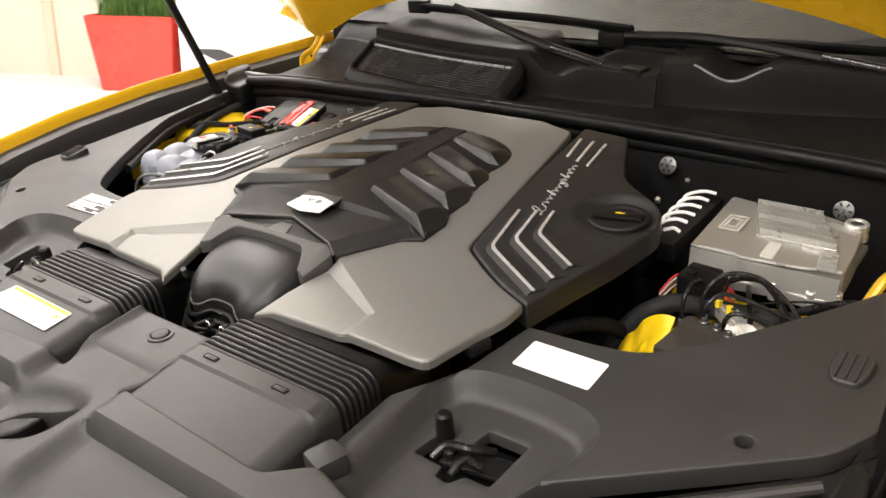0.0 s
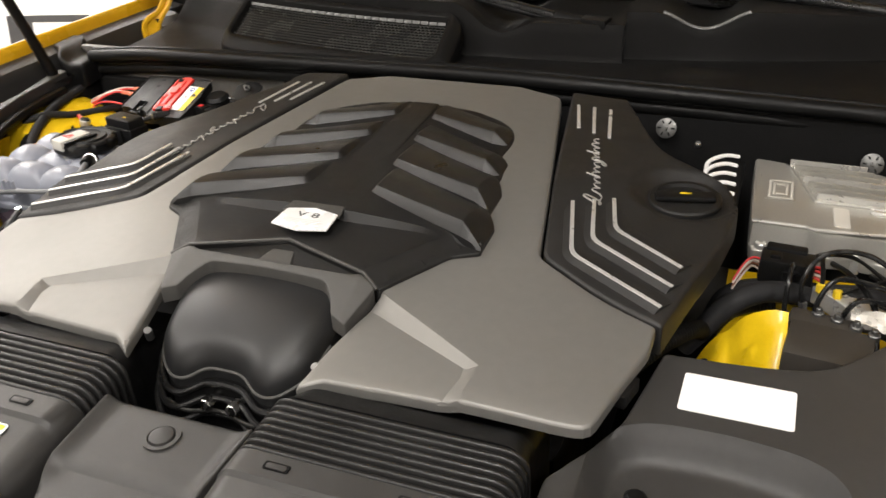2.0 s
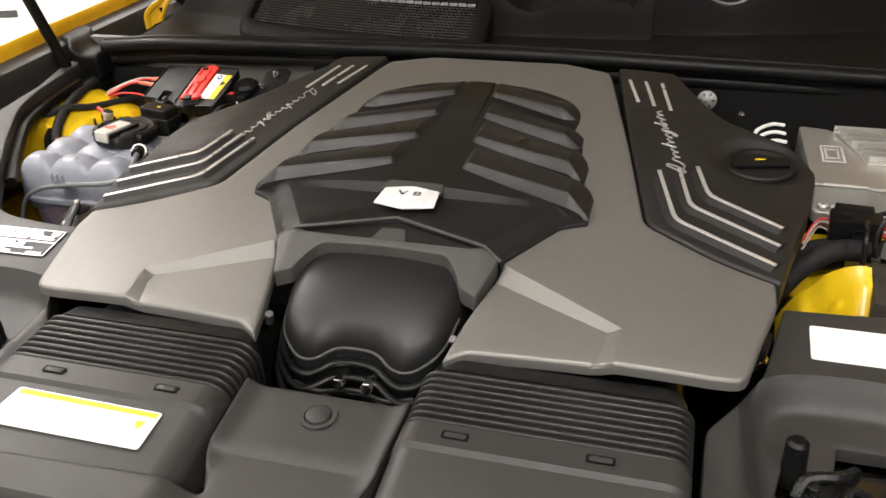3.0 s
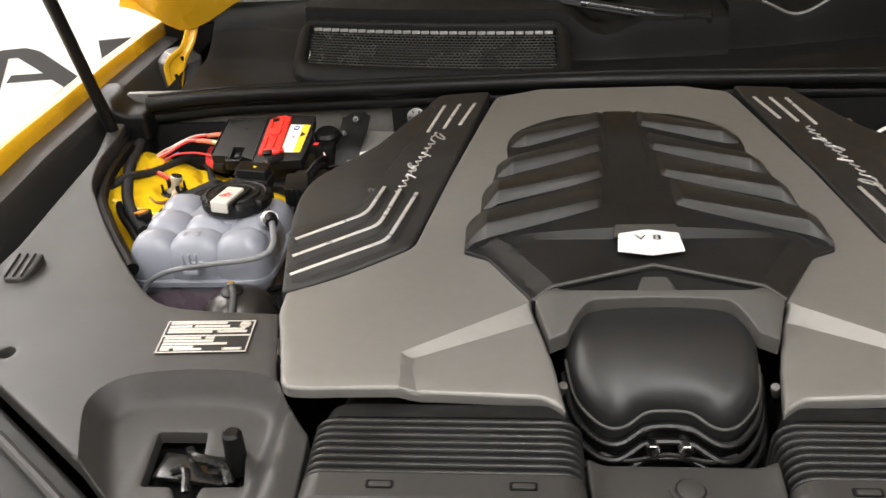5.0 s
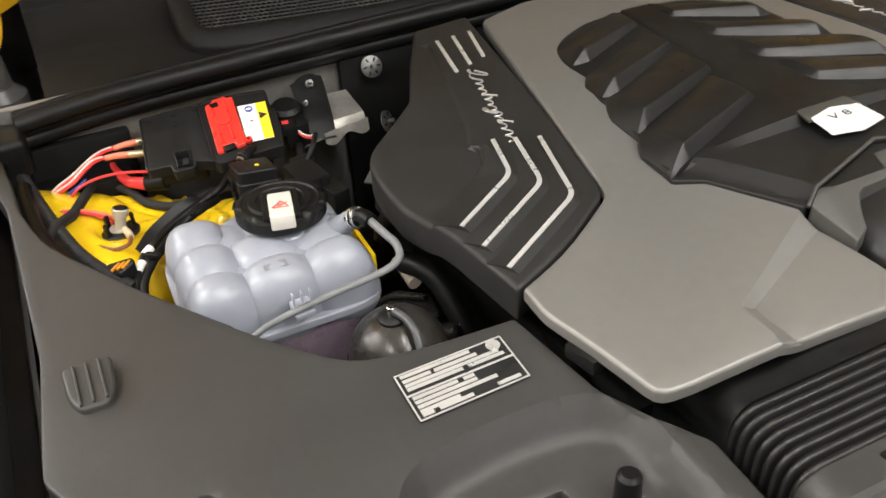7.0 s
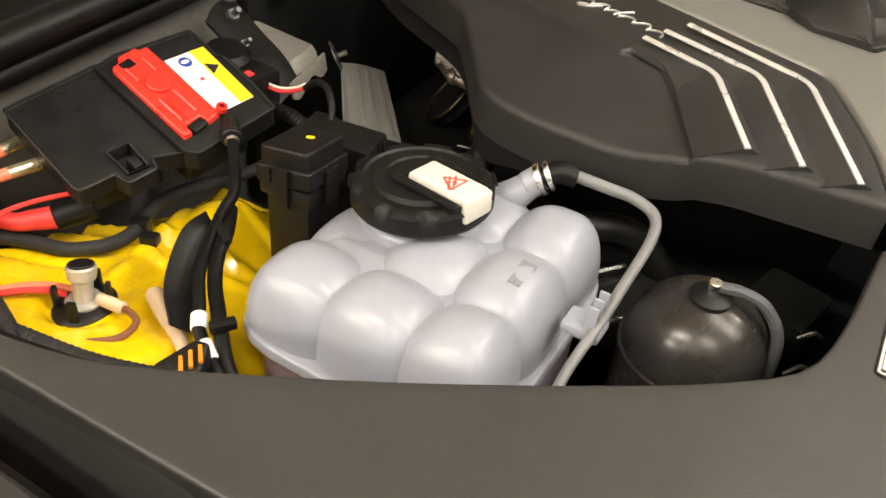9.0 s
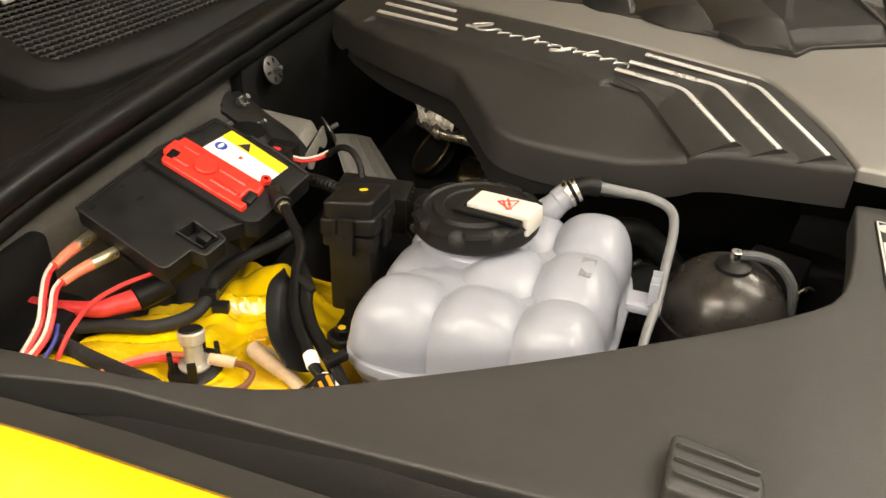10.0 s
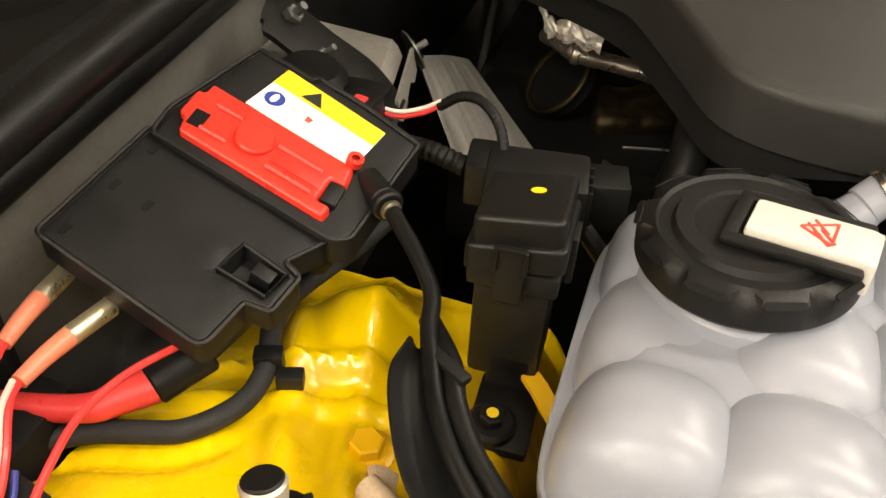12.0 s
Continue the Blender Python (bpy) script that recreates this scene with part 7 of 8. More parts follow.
wheel_nut("speed_nut", (-0.2946, 0.694, -0.031), (0, -0.9, 0.4), "bright speed nut on the firewall mat")
wheel_nut("speed_nut", (0.303, 0.692, -0.032), (0, -0.9, 0.4), "bright speed nut on the firewall mat")
wheel_nut("speed_nut", (-0.303, 0.631, -0.081), (0.6, -0.6, 0.35), "bright speed nut at the top of the ribbed brace")
wheel_nut("speed_nut", (-0.1371, 0.694, -0.048), (0, -0.9, 0.4), "bright speed nut on the firewall mat")
wheel_nut("speed_nut", (0.577, 0.690, -0.055), (0, -0.9, 0.4), "bright speed nut beside the control unit")


def bracket():
    th = root("steel_bracket", (-0.37, 0.65, -0.08), "pressed steel bracket with bolts on the firewall", "bracket")
    def sheet_metal(u, v):
        # from the wall forward, its free edge folded down
        x = -0.408 + 0.075 * u
        y = 0.705 - (0.094 - 0.016 * u) * v
        return (x, y, -0.0535 - 0.004 * v + 0.0012 * math.sin(5 * u) - 0.006 * smooth(0.12, 0.0, v) - 0.010 * smooth(0.93, 1.0, v))

    part("plate", surface(sheet_metal, np.linspace(0, 1, 14), np.linspace(0, 1, 24), 0.002), M_BRKT, th, angle=22)
    part("flange", surface(lambda u, k: (-0.395 + 0.062 * u, 0.609 + 0.013 * u - 0.003 * k, -0.062 - (0.013 + 0.005 * math.sin(9 * u)) * k), np.linspace(0, 1, 20), (0, 0.5, 1), 0.002), M_BRKT, th)
    arm_line = spline([(-0.388, 0.692, -0.022), (-0.389, 0.676, -0.030), (-0.392, 0.655, -0.041), (-0.397, 0.628, -0.052), (-0.402, 0.606, -0.070)], 5)
    arm = part("black_arm", surface(lambda i, k: arm_line[int(i)] + Vector(((0.021 - 0.008 * (i < 2)) * k, 0.004 * k, -0.003 * k * k)), range(len(arm_line)), np.linspace(-1, 1, 9), 0.004), M_BLACK, th, "black painted arm")
    for p, k in (((-0.3868, 0.6765, -0.027), 1.0), ((-0.402, 0.652, -0.040), 0.7)):
        part("bolt", merge(cyl(p, Vector(p) + Vector((0, -0.005, 0.005)), 0.0058 * k, 6, 0.001), cyl(p, Vector(p) + Vector((0, -0.010, 0.010)), 0.0028 * k, 10)), M_NUT, arm)
    relay = part("relay", merge(cyl((-0.428, 0.650, -0.075), (-0.429, 0.643, -0.028), 0.020, 28, 0.005), box((-0.428, 0.616, -0.055), (0.03, 0.028, 0.034), 0.004)), M_RUBBER, th, "black relay on the bracket")
    part("relay_band", revolve([(0.0195, 0), (0.0225, 0), (0.0225, 0.004), (0.0195, 0.004)], 28, frame_from((-0.4283, 0.6485, -0.056), (-0.429, 0.642, -0.024)), False), M_BLACK, relay)


bracket()


M_DULL = mat("dull_grey_sheet_metal", (0.21, 0.206, 0.195), 0.5, metal=0.35, var=0.2, scale=14, bump=0.2, bscale=300, stretch=(1, 6, 1))


def heat_shield():
    th = root("ribbed_brace", (-0.37, 0.54, -0.12), "long ribbed grey metal brace running down into the bay", "brace")
    tl, tr, br, bl = Vector((-0.2960, 0.6300, -0.091)), Vector((-0.2640, 0.6030, -0.1045)), Vector((-0.3393, 0.5316, -0.1180)), Vector((-0.3600, 0.5760, -0.1280))
    up = Vector((-0.55, -0.1, 0.83))

    def on(u, k, h=0.0):
        # k runs across from the outer edge to the inner one, u down the length
        return tl.lerp(tr, k).lerp(bl.lerp(br, k), u) + up * (0.004 * math.sin(math.pi * k) + h)

    plate = part("plate", surface(lambda u, k: on(u, k), np.linspace(0, 1, 12), np.linspace(0, 1, 14), 0.003), M_DULL, th)
    for k, w in ((0.14, 0.10), (0.40, 0.07), (0.62, 0.07), (0.86, 0.10)):
        part("rib", surface(lambda u, q: on(u, k + w * q, 0.0005 + 0.0016 * math.cos(q * 1.5708) * min(1.0, 12 * u, 12 * (1 - u))), np.linspace(0.02, 0.98, 24), np.linspace(-1, 1, 9), 0.002), M_DULL, plate)


heat_shield()


def under_cover():
    """What shows in the gaps round the engine."""
    th = root("engine_block", (0, 0.35, -0.3), "dark engine block and pipes under the cover", "engine")
    # plain blocks whose near-black colour holds the shade under the cover
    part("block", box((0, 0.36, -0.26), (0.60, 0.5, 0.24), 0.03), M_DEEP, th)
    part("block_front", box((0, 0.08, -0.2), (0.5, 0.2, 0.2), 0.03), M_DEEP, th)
    pipe = part("coolant_pipe", tube([(-0.246, 0.552, -0.080), (-0.258, 0.536, -0.080), (-0.2628, 0.5242, -0.082), (-0.2597, 0.5028, -0.085), (-0.2568, 0.4656, -0.09), (-0.2449, 0.4397, -0.1), (-0.22, 0.41, -0.12)], 0.0062, 14), M_DARKPIPE, th, "satin metal coolant pipe")
    part("pipe_end", cyl((-0.2625, 0.529, -0.0815), (-0.2628, 0.523, -0.0822), 0.0074, 16, 0.001), M_DARKPIPE, pipe)
    ring = part("hose_ring", moved(tube([(0.028 * math.cos(a), 0.028 * math.sin(a), 0) for a in np.linspace(0, 6.2832, 33)], 0.0022, 8, 1), pose(-0.2465, 0.539, -0.112, -40, -30, 0)), M_BRASSD, th, "tarnished brass ring")
    part("ring_core", revolve([(0.0255, -0.012), (0.0255, -0.001), (0, -0.004)], 24, pose(-0.2465, 0.539, -0.112, -40, -30, 0)), M_DEEP, ring)
    part("brass_housing", sheet(fillet([(-0.214, 0.5156), (-0.188, 0.453), (-0.244, 0.4467), (-0.268, 0.506)], 0.012), lambda x, y: -0.127 + 0.0006 * math.sin(y * 500) + 0.004 * noise.noise((x * 60, y * 60, 0)), 0.003, 0.008, 0.05), M_BRASSD, th, "tarnished brass-coloured housing")
    part("crumpled_foil", surface(lambda u, v: (-0.244 - 0.010 * u - 0.016 * v, 0.560 - 0.050 * u - 0.012 * v * (1 - u), -0.062 - 0.004 * u - 0.014 * v * (1 - 0.5 * u) + 0.008 * noise.noise((u * 4, v * 3, 0.5)) + 0.003 * noise.noise((u * 13, v * 9, 4.5))), np.linspace(0, 1, 34), np.linspace(0, 1, 20), 0.001), M_FOIL, th, "crumpled bright foil", angle=5)
    part("thin_link", tube([(-0.3339, 0.4791, -0.10), (-0.325, 0.4456, -0.10)], 0.0009, 6, 1), M_NUT, th)
    part("thick_hose", tube([(-0.335, 0.44, -0.072), (-0.348, 0.44, -0.07), (-0.366, 0.44, -0.08), (-0.385, 0.445, -0.105), (-0.395, 0.44, -0.16)], 0.012, 14), M_RUBBER, th)
    hose = part("printed_hose", tube([(-0.410, 0.335, -0.07), (-0.396, 0.312, -0.071), (-0.386, 0.294, -0.084), (-0.378, 0.264, -0.120), (-0.372, 0.24, -0.16)], 0.011, 14), M_RUBBER, th, "black hose with a line of small print")
    p0, p1 = Vector((-0.3925, 0.2935, -0.0735)), Vector((-0.3845, 0.2605, -0.1105))
    for k in range(15):
        if k % 5 != 4:
            q = p0.lerp(p1, k / 14)
            part("print_bar", moved(box((0, 0, 0), (0.0042, 0.0012, 0.0006)), frame_from(q, q + Vector((-0.5, -0.3, 0.75)))), M_PAPER, hose)
    gloss = part("glossy_bracket", sheet(fillet([(-0.46, 0.326), (-0.42, 0.338), (-0.392, 0.308), (-0.398, 0.272), (-0.43, 0.268), (-0.452, 0.285)], 0.008), lambda x, y: -0.102 + 0.10 * (x + 0.43) - 0.06 * (y - 0.3), 0.008, 0.004, 0.02), M_GLOSS, th, "glossy black bracket")
    part("bracket_rib", tube([(-0.452, 0.318, -0.101), (-0.43, 0.321, -0.098), (-0.402, 0.300, -0.095)], 0.003, 8), M_GLOSS, gloss)
    part("glossy_housing", merge(box((-0.408, 0.256, -0.112), (0.04, 0.024, 0.026), 0.008, rz=-25), cyl((-0.425, 0.262, -0.106), (-0.394, 0.244, -0.100), 0.009, 16, 0.003)), M_GLOSS, th)
    part("pale_plug", tube([(-0.401, 0.378, -0.102), (-0.4015, 0.355, -0.097), (-0.400, 0.330, -0.099)], (0.005, 0.0075), 12), M_WHITEW, th, "pale grey cable plug")
    part("round_plug", cyl((-0.417, 0.414, -0.108), (-0.416, 0.405, -0.096), 0.010, 18, 0.003), M_GLOSS, th)
    part("fuel_box", box((-0.355, 0.192, -0.115), (0.055, 0.05, 0.03), 0.006, rz=-12), M_BLACK, th)
    part("wire_clip", tube([(-0.398, 0.176, -0.098), (-0.391, 0.168, -0.094), (-0.384, 0.162, -0.100)], 0.0018, 8), M_CHROME, th)
    part("wire_clip", tube([(-0.430, 0.176, -0.104), (-0.421, 0.168, -0.100), (-0.413, 0.161, -0.106)], 0.0016, 8), M_NUT, th)
    part("bright_clip", merge(cyl((-0.3389, 0.4884, -0.11), (-0.3506, 0.4741, -0.112), 0.0022, 10), box((-0.353, 0.472, -0.116), (0.01, 0.006, 0.008), 0.002, rz=30)), M_CHROME, th)
    for s in (1,):
        part("corrugated_hose", tube([(0.30, 0.12, -0.08), (0.335, 0.17, -0.075), (0.375, 0.24, -0.07), (0.40, 0.30, -0.09), (0.405, 0.36, -0.14)], 0.010, 14, 8, 0.0016, 0.005), M_DEEP, th, "black corrugated hose", angle=70)
        part("bright_link", tube([(0.36, 0.155, -0.1), (0.375, 0.165, -0.095), (0.38, 0.18, -0.1)], 0.0035, 8), M_CHROME, th)


M_DARKPIPE = mat("satin_pipe_metal", (0.22, 0.2, 0.17), 0.3, metal=0.8, var=0.2, scale=60)
M_FOIL = mat("crumpled_bright_foil", (0.75, 0.72, 0.66), 0.35, metal=0.35, var=0.2, scale=60, bump=0.6, bscale=250)
M_BRAKE = mat("black_coated_pipe", (0.03, 0.03, 0.03), 0.25, metal=0.6, var=0.2, scale=60)
M_BRASSD = mat("tarnished_brass", (0.045, 0.033, 0.016), 0.4, metal=0.8, var=0.4, scale=40)
under_cover()


# ---------------------------------------------------------------- right of the bay: control unit, brake pipes
def control_unit():
    th = root("control_unit", (0.53, 0.53, -0.1), "cast aluminium control unit with cooling fins and plugs", "control unit")
    top = fillet([(0.430, 0.645), (0.470, 0.640, 0.004), (0.476, 0.634, 0.004), (0.572, 0.636), (0.612, 0.622), (0.626, 0.60), (0.632, 0.54), (0.634, 0.486), (0.604, 0.484), (0.590, 0.477, 0.004), (0.508, 0.470, 0.004), (0.500, 0.475, 0.004), (0.437, 0.475)], 0.007)
    zt = lambda x, y: -0.043 + 0.01 * (y - 0.55)
    body = part("body", sheet(top, zt, 0.010, 0.003, 0.034), M_ALU, th)
    # lit lip along the front, its light put into a brighter metal, and the stepped foot under it
    part("front_edge", tube([(0.439, 0.4745, -0.0445), (0.499, 0.4742, -0.0445), (0.508, 0.4695, -0.0445), (0.590, 0.4762, -0.0445), (0.604, 0.4832, -0.0445), (0.632, 0.4852, -0.0445)], 0.0021, 8, 2), M_ALUB, body, "brighter bar painted as the lit front lip")
    part("front_slope", surface(lambda u, v: (0.440 + 0.194 * u, 0.4735 - 0.006 * v + 0.008 * max(0, u - 0.75) - 0.004 * smooth(0.33, 0.37, u), -0.047 - 0.028 * v), np.linspace(0, 1, 40), np.linspace(0, 1, 5), 0.004), M_ALU, body)
    part("front_foot", sheet(fillet([(0.438, 0.472), (0.636, 0.486), (0.640, 0.466), (0.602, 0.455), (0.555, 0.462), (0.497, 0.455), (0.441, 0.455)], 0.006), lambda x, y: -0.073, 0.010, 0.003, 0.012), M_ALU, body)
    part("base_plate", box((0.532, 0.555, -0.082), (0.19, 0.17, 0.012), 0.004, rz=0), M_ALU, body)
    # long cooling fins, each a little shorter towards the front
    for k in range(7):
        v = k / 6
        y = 0.627 - 0.088 * v
        a, b = 0.474 + 0.034 * v, 0.566 + 0.044 * v
        part("fin", box(((a + b) / 2, y, zt(0.52, y) + 0.005), (b - a, 0.0032, 0.012), 0.001, rz=-1 - 2 * v), M_ALUB if k % 3 == 0 else M_ALU, body)
    part("fin_field", sheet(fillet([(0.473, 0.633), (0.566, 0.634), (0.613, 0.534), (0.506, 0.5335)], 0.004), lambda x, y: zt(x, y) + 0.003, 0.008, 0.002, 0.005), M_ALU, body)
    for k in range(6):
        v = k / 5
        part("fin", box((0.607 + 0.007 * v, 0.515 - 0.0345 * v, zt(0.6, 0.5) + 0.0035), (0.023, 0.0026, 0.009), 0.001, rz=4), M_ALUB, body)
    part("ridge", sheet(fillet([(0.527, 0.527), (0.545, 0.526), (0.547, 0.481), (0.529, 0.481)], 0.004), lambda x, y: zt(x, y) + 0.0015, 0.004, 0.001, 0.003), M_PALE, body)
    part("ridge", sheet(fillet([(0.567, 0.532), (0.598, 0.531), (0.600, 0.520), (0.569, 0.521)], 0.004), lambda x, y: zt(x, y) + 0.004, 0.003, 0.002, 0.005), M_ALUB, body)
    lab = part("label", flat(fillet([(0.4475, 0.584), (0.479, 0.582), (0.484, 0.533), (0.4485, 0.530)], 0.002), lambda x, y: zt(x, y) + 0.001, 0.0006), M_ALU, body, "moulded data field")
    for x0, y0, w, h in ((0.4655, 0.580, 0.024, 0.003), (0.4665, 0.5345, 0.028, 0.003), (0.4535, 0.557, 0.003, 0.046), (0.4795, 0.557, 0.003, 0.046), (0.4585, 0.557, 0.003, 0.034), (0.466, 0.570, 0.010, 0.003), (0.466, 0.545, 0.010, 0.003), (0.4735, 0.557, 0.003, 0.028)):
        part("print_bar", box((x0, y0, zt(x0, y0) + 0.0022), (w, h, 0.0008), 0.0002), M_PALE, lab)
    for x, y in ((0.452, 0.463), (0.466, 0.459), (0.556, 0.466), (0.604, 0.462), (0.632, 0.474)):
        part("boss", revolve([(0.0066, -0.02), (0.0066, 0.004), (0.0055, 0.0055), (0.003, 0.0055), (0.0026, 0.004), (0, 0.004)], 18, Matrix.Translation((x, y, -0.072))), M_ALUB, body)
    part("ear", merge(revolve([(0.008, -0.02), (0.016, -0.02), (0.016, 0.003), (0.014, 0.005), (0.010, 0.005), (0.008, 0.003)], 24, Matrix.Translation((0.612, 0.622, -0.042)), False), box((0.598, 0.606, -0.048), (0.05, 0.02, 0.012), 0.004, rz=-20)), M_ALUB, body)
    # connectors
    plug = part("plug", merge(box((0.483, 0.409, -0.064), (0.058, 0.032, 0.030), 0.004, rz=-4), box((0.481, 0.424, -0.056), (0.044, 0.014, 0.022), 0.003, rz=-4)), M_BLACK, th, "large black plug")
    part("plug_frame", merge(box((0.492, 0.3925, -0.060), (0.026, 0.003, 0.002), 0.0005), box((0.492, 0.3925, -0.071), (0.026, 0.003, 0.002), 0.0005), box((0.479, 0.3925, -0.0655), (0.002, 0.003, 0.012), 0.0005), box((0.505, 0.3925, -0.0655), (0.002, 0.003, 0.012), 0.0005)), M_GLOSS, plug)
    part("plug_lock", box((0.470, 0.405, -0.0475), (0.012, 0.010, 0.005), 0.001, rz=-4), M_BLACK, plug)
    for k, m in enumerate((M_REDW, M_REDW, M_WHITEW, M_INKR)):
        part("wire", tube([(0.509, 0.408, -0.058 - 0.004 * k), (0.518, 0.411 - 0.002 * k, -0.060 - 0.004 * k), (0.522, 0.418, -0.070 - 0.004 * k), (0.518, 0.43, -0.085)], 0.0016, 8), m, plug)
    for k, m in enumerate((M_REDW, M_WHITEW, M_BROWN, M_WHITEW)):
        part("wire", tube([(0.457, 0.413, -0.060 - 0.005 * k), (0.446, 0.418 + 0.002 * k, -0.062 - 0.005 * k), (0.437, 0.414, -0.070 - 0.005 * k), (0.428, 0.40, -0.085 - 0.004 * k)], 0.0013, 8), m, plug)


M_ALUB = mat("bright_cast_aluminium", (0.62, 0.61, 0.58), 0.33, metal=0.6, var=0.08, scale=30, bump=0.15, bscale=1200)
M_PALE = mat("pale_grey_label", (0.55, 0.53, 0.48), 0.45, var=0.05, scale=60)
control_unit()


M_MODULE = mat("matt_brown_black_casting", (0.042, 0.037, 0.031), 0.55, var=0.12, scale=20, bump=0.3, bscale=700)


def brake_pipes():
    th = root("brake_unit", (0.5, 0.33, -0.16), "dark brake hydraulic unit with bent metal pipes", "brake unit")
    part("block", merge(box((0.530, 0.285, -0.125), (0.082, 0.062, 0.112), 0.004, rz=-6), box((0.524, 0.325, -0.095), (0.07, 0.03, 0.05), 0.006, rz=-10)), M_MODULE, th, "matt dark hydraulic block")
    part("manifold", sheet(fillet([(0.510, 0.384), (0.535, 0.382), (0.575, 0.362), (0.600, 0.345), (0.588, 0.330), (0.552, 0.345)], 0.004), lambda x, y: -0.066 + 0.003 * noise.noise((x * 60, y * 60, 1.0)), 0.005, 0.002, 0.02), M_ALUB, th, "bright aluminium manifold")
    for x, y in ((0.518, 0.334), (0.5365, 0.327), (0.5545, 0.319), (0.571, 0.309)):
        part("block_bolt", merge(cyl((x, y, -0.078), (x, y, -0.066), 0.0062, 14, 0.001), cyl((x, y, -0.066), (x, y, -0.061), 0.0036, 6, 0.0006)), M_NUT, th, "bright bolt on the block")
    for x, y in ((0.519, 0.374), (0.536, 0.366)):
        part("pipe_union", cyl((x, y, -0.068), (x, y + 0.002, -0.058), 0.0048, 6, 0.0008), M_LABY, th, "yellow marked pipe union")
    part("paper_tag", box((0.556, 0.253, -0.074), (0.018, 0.010, 0.0012), 0.0003, rz=-20, rx=25), M_PAPER, th, "small white tag")
    runs = (
        [(0.505, 0.365, -0.09), (0.50, 0.375, -0.055), (0.52, 0.392, -0.030), (0.56, 0.398, -0.028), (0.60, 0.385, -0.045), (0.63, 0.372, -0.06), (0.70, 0.40, -0.06)],
        [(0.52, 0.345, -0.10), (0.515, 0.335, -0.06), (0.53, 0.35, -0.035), (0.56, 0.36, -0.04), (0.62, 0.37, -0.058), (0.70, 0.385, -0.07)],
        [(0.54, 0.345, -0.09), (0.545, 0.33, -0.055), (0.56, 0.335, -0.045), (0.60, 0.35, -0.06), (0.68, 0.37, -0.08)],
        [(0.485, 0.34, -0.09), (0.485, 0.35, -0.05), (0.487, 0.375, -0.04), (0.49, 0.40, -0.055)],
        [(0.555, 0.37, -0.09), (0.56, 0.36, -0.06), (0.585, 0.35, -0.06), (0.64, 0.345, -0.075)],
    )
    for r in runs:
        p = part("pipe", tube(r, 0.0029, 10), M_BRAKE, th, "dark bent brake pipe")
        part("union", cyl(r[0], Vector(r[0]).lerp(Vector(r[1]), 0.3), 0.0052, 6), M_NUT, p)


brake_pipes()


def right_wing():
    th = root("inner_wing", (0.55, 0.4, -0.2), "yellow painted inner wing below the control unit", "inner wing")
    def tower(u, v):
        x = 0.405 + 0.084 * u
        top = -0.152 + 0.098 * math.sin(math.pi / 2 * min(1.0, u * 1.02)) ** 0.8 - 0.008 * u
        z = top - 0.075 * v - 0.012 * v * v + 0.006 * math.sin(u * 7.5 + v * 2.5) * smooth(0.05, 0.3, v) + 0.005 * smooth(0.10, 0.0, math.hypot(u - 0.62, v - 0.35)) - 0.006 * smooth(0.16, 0.0, abs(u - 0.36 - 0.12 * v))
        return (x + 0.004 * v, 0.326 - 0.010 * u - 0.085 * v, z)

    part("wing_front", surface(tower, np.linspace(0, 1, 40), np.linspace(0, 1, 30), 0.003), M_YSEAL, th, angle=60)
    # black bar laid on the wing to paint the shadow line of a gap
    part("wing_shadow_gap", tube([(0.412, 0.30, -0.128), (0.418, 0.275, -0.150), (0.424, 0.25, -0.175)], 0.003, 8), M_RUBBER, th, "thin black bar drawn as the shadow gap on the wing")
    part("wing_rear", surface(lambda u, v: (0.42 + 0.34 * u, 0.47 - 0.10 * v + 0.02 * u, -0.118 - 0.03 * v), np.linspace(0, 1, 14), np.linspace(0, 1, 8), 0.004), M_YSEAL, th)
    part("wing_ear", tube([(0.690, 0.50, -0.05), (0.685, 0.47, -0.03), (0.675, 0.44, -0.05), (0.67, 0.40, -0.07)], 0.014, 10, flat=0.5), M_YELLOW, th)
    part("wing_side", surface(lambda y, z: (0.742, y, z), np.linspace(0.28, 0.72, 10), np.linspace(-0.25, -0.03, 4), 0.003), M_YSEAL, th)


right_wing()


def coil_clips():
    for k, (xl, yl, xr, yr) in enumerate(((0.3713, 0.610, 0.4095, 0.631), (0.3724, 0.5865, 0.4097, 0.603), (0.3724, 0.5585, 0.4097, 0.5755), (0.3745, 0.5315, 0.412, 0.548), (0.3786, 0.507, 0.4127, 0.521), (0.393, 0.484, 0.4158, 0.4885))):
        th = root("white_wire_loop", (xl, yl, -0.045), "white wire loop in the row beside the control unit", "wire loop", "white wire loops")
        pts = [(xr, yr, -0.037), (0.6 * xr + 0.4 * xl, 0.55 * yr + 0.45 * yl + 0.003, -0.0335), (xl + 0.008, yl + 0.003, -0.0345)]
        pts += [(xl, yl - 0.005, -0.039), (xl - 0.001, yl - 0.011, -0.05)] if k < 5 else [(xl, yl, -0.037)]
        part("loop", tube(pts, 0.0027, 10, flat=0.7), M_PAPER, th)
    th = root("loop_carrier", (0.40, 0.55, -0.06), "black plastic carrier under the white wire loops", "carrier")
    part("carrier", box((0.395, 0.555, -0.062), (0.045, 0.18, 0.03), 0.005), M_BLACK, th)


coil_clips()


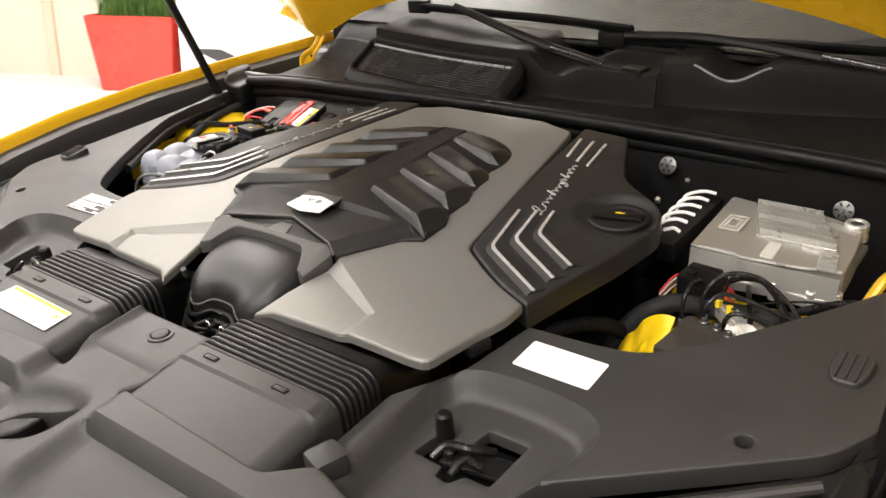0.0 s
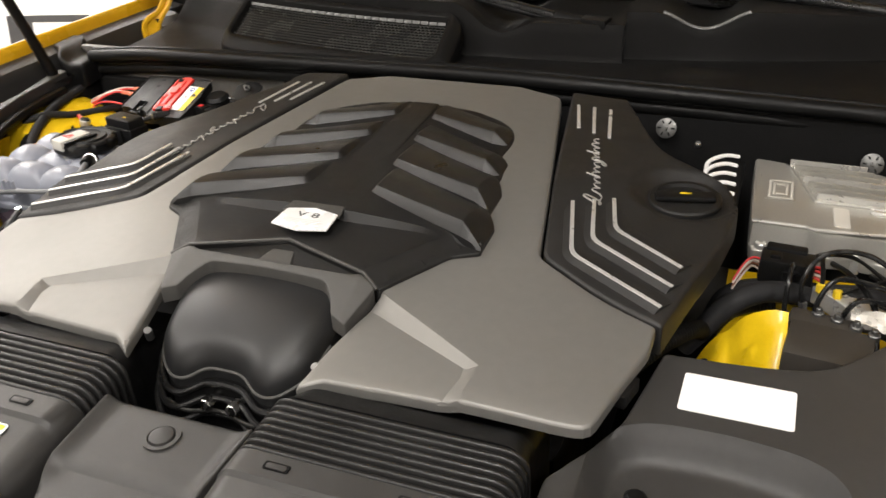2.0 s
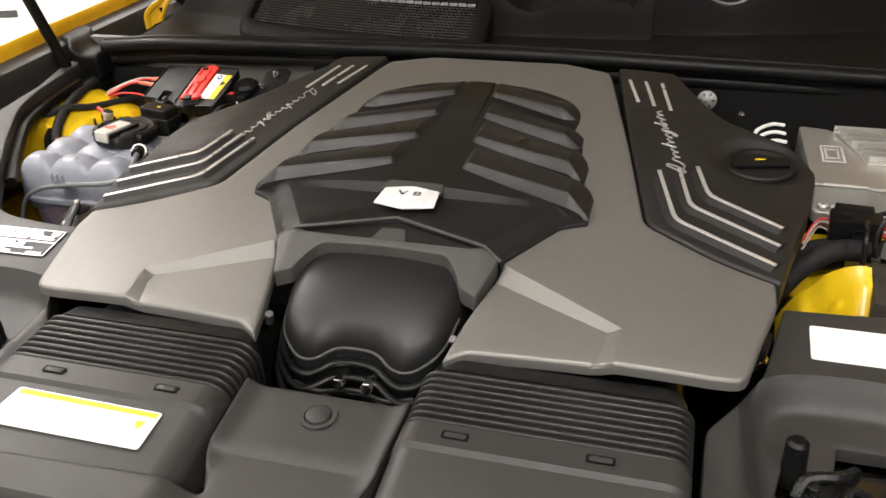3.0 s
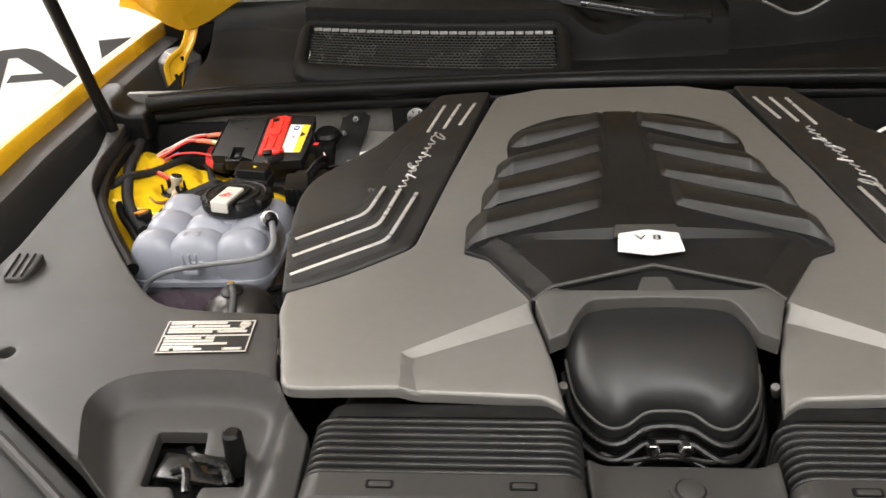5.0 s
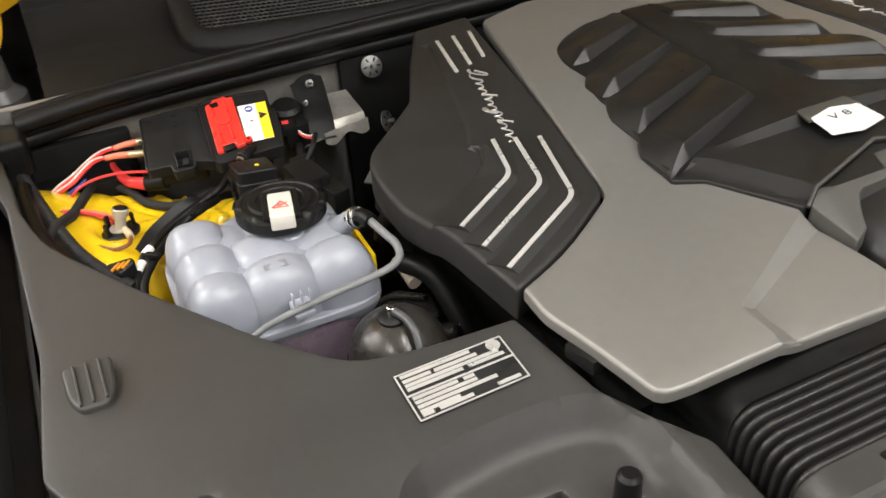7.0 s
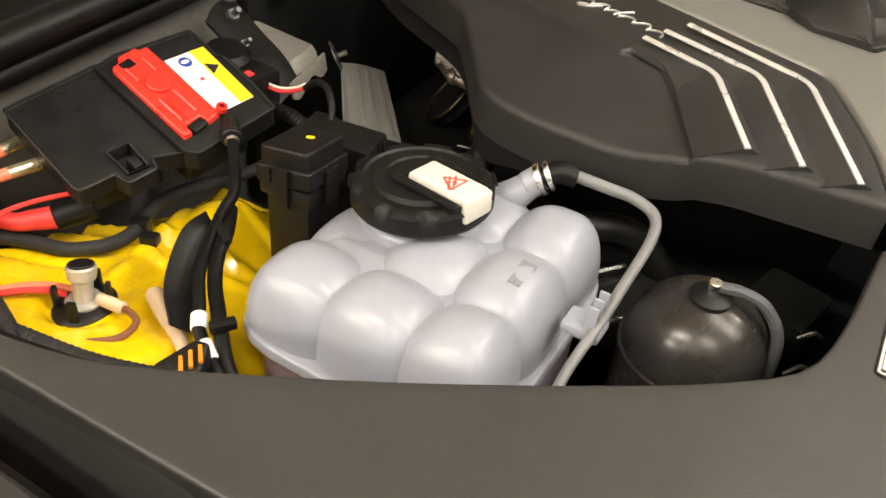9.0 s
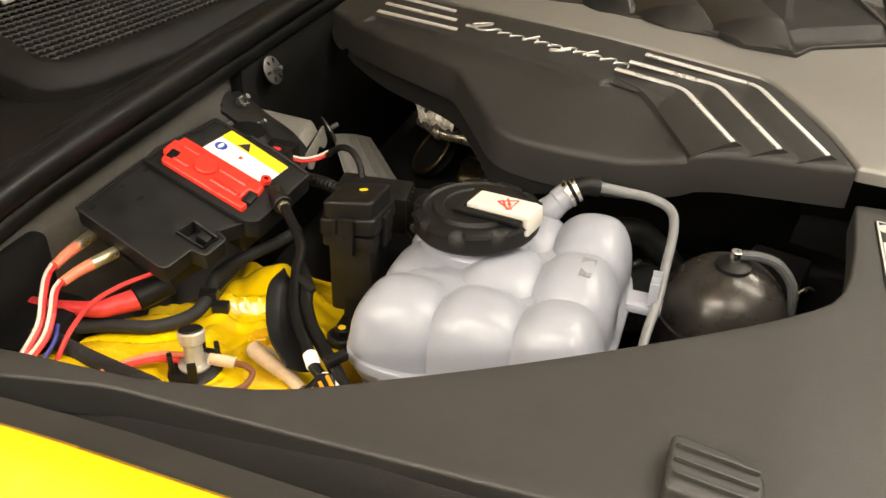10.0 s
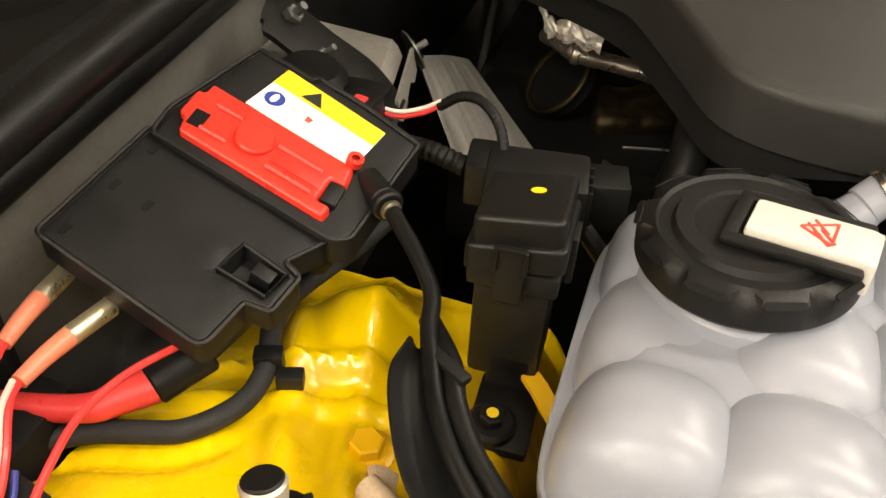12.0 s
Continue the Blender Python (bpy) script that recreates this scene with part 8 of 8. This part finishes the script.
def wire_bundle():
    """Loose taped wires and plugs between the control unit and the brake unit."""
    th = root("wire_bundle", (0.5, 0.40, -0.09), "tangled black taped wires with plugs before the control unit", "wires", "cables and hoses")
    part("loom", tube([(0.385, 0.345, -0.150), (0.402, 0.346, -0.125), (0.424, 0.358, -0.098), (0.456, 0.376, -0.082), (0.494, 0.390, -0.084), (0.530, 0.400, -0.090), (0.60, 0.410, -0.09), (0.70, 0.42, -0.09)], 0.0125, 12), M_TAPE, th, "thick black taped loom")
    for pts, r in (([(0.502, 0.432, -0.066), (0.520, 0.440, -0.058), (0.545, 0.436, -0.053), (0.567, 0.420, -0.056), (0.588, 0.398, -0.064), (0.60, 0.375, -0.075)], 0.0021),
                   ([(0.505, 0.438, -0.070), (0.523, 0.445, -0.063), (0.548, 0.440, -0.058), (0.572, 0.423, -0.060), (0.594, 0.402, -0.068), (0.61, 0.38, -0.08)], 0.0016),
                   ([(0.517, 0.444, -0.062), (0.518, 0.415, -0.048), (0.520, 0.385, -0.055), (0.519, 0.374, -0.062)], 0.0026),
                   ([(0.532, 0.442, -0.070), (0.545, 0.405, -0.057), (0.560, 0.368, -0.053), (0.572, 0.335, -0.060), (0.575, 0.29, -0.085)], 0.0032),
                   ([(0.572, 0.43, -0.072), (0.590, 0.39, -0.060), (0.604, 0.35, -0.058), (0.606, 0.31, -0.08)], 0.0030),
                   ([(0.540, 0.362, -0.058), (0.575, 0.385, -0.052), (0.615, 0.410, -0.052), (0.665, 0.432, -0.058)], 0.0016)):
        part("taped_wire", tube(pts, r, 8), M_RUBBER, th)
    # second loom, added to darken the yellow wing above the first
    part("loom", tube([(0.412, 0.41, -0.150), (0.424, 0.408, -0.118), (0.444, 0.410, -0.104), (0.478, 0.418, -0.102), (0.52, 0.425, -0.105), (0.60, 0.44, -0.105)], 0.0145, 12), M_TAPE, th, "thick black taped loom")
    part("loom", tube([(0.400, 0.372, -0.165), (0.420, 0.378, -0.128), (0.440, 0.388, -0.112), (0.475, 0.402, -0.108)], 0.010, 12, 8, 0.001, 0.004), M_RUBBER, th, "black corrugated sleeve")
    part("long_sleeve", tube([(0.60, 0.41, -0.072), (0.63, 0.425, -0.062), (0.66, 0.44, -0.058), (0.70, 0.445, -0.06)], 0.006, 10, 8, 0.0008, 0.004), M_RUBBER, th, "corrugated wire sleeve")
    part("foil_strip", surface(lambda u, v: (0.548 + 0.075 * u, 0.345 - 0.022 * v - 0.035 * u, -0.062 + 0.012 * noise.noise((u * 5, v * 4, 2.2))), np.linspace(0, 1, 16), np.linspace(0, 1, 8), 0.0008), M_FOIL, th, "crumpled clear and silver foil", angle=5)


wire_bundle()
for p in ((0.352, 0.66, -0.04), (0.352, 0.555, -0.03)):
    th = root("stud_nut", p, "small bright nut in the dark gap", "fastener", "stud nuts")
    part("nut", cyl(p, Vector(p) + Vector((0, -0.004, 0.006)), 0.005, 6, 0.001), M_CHROME, th)
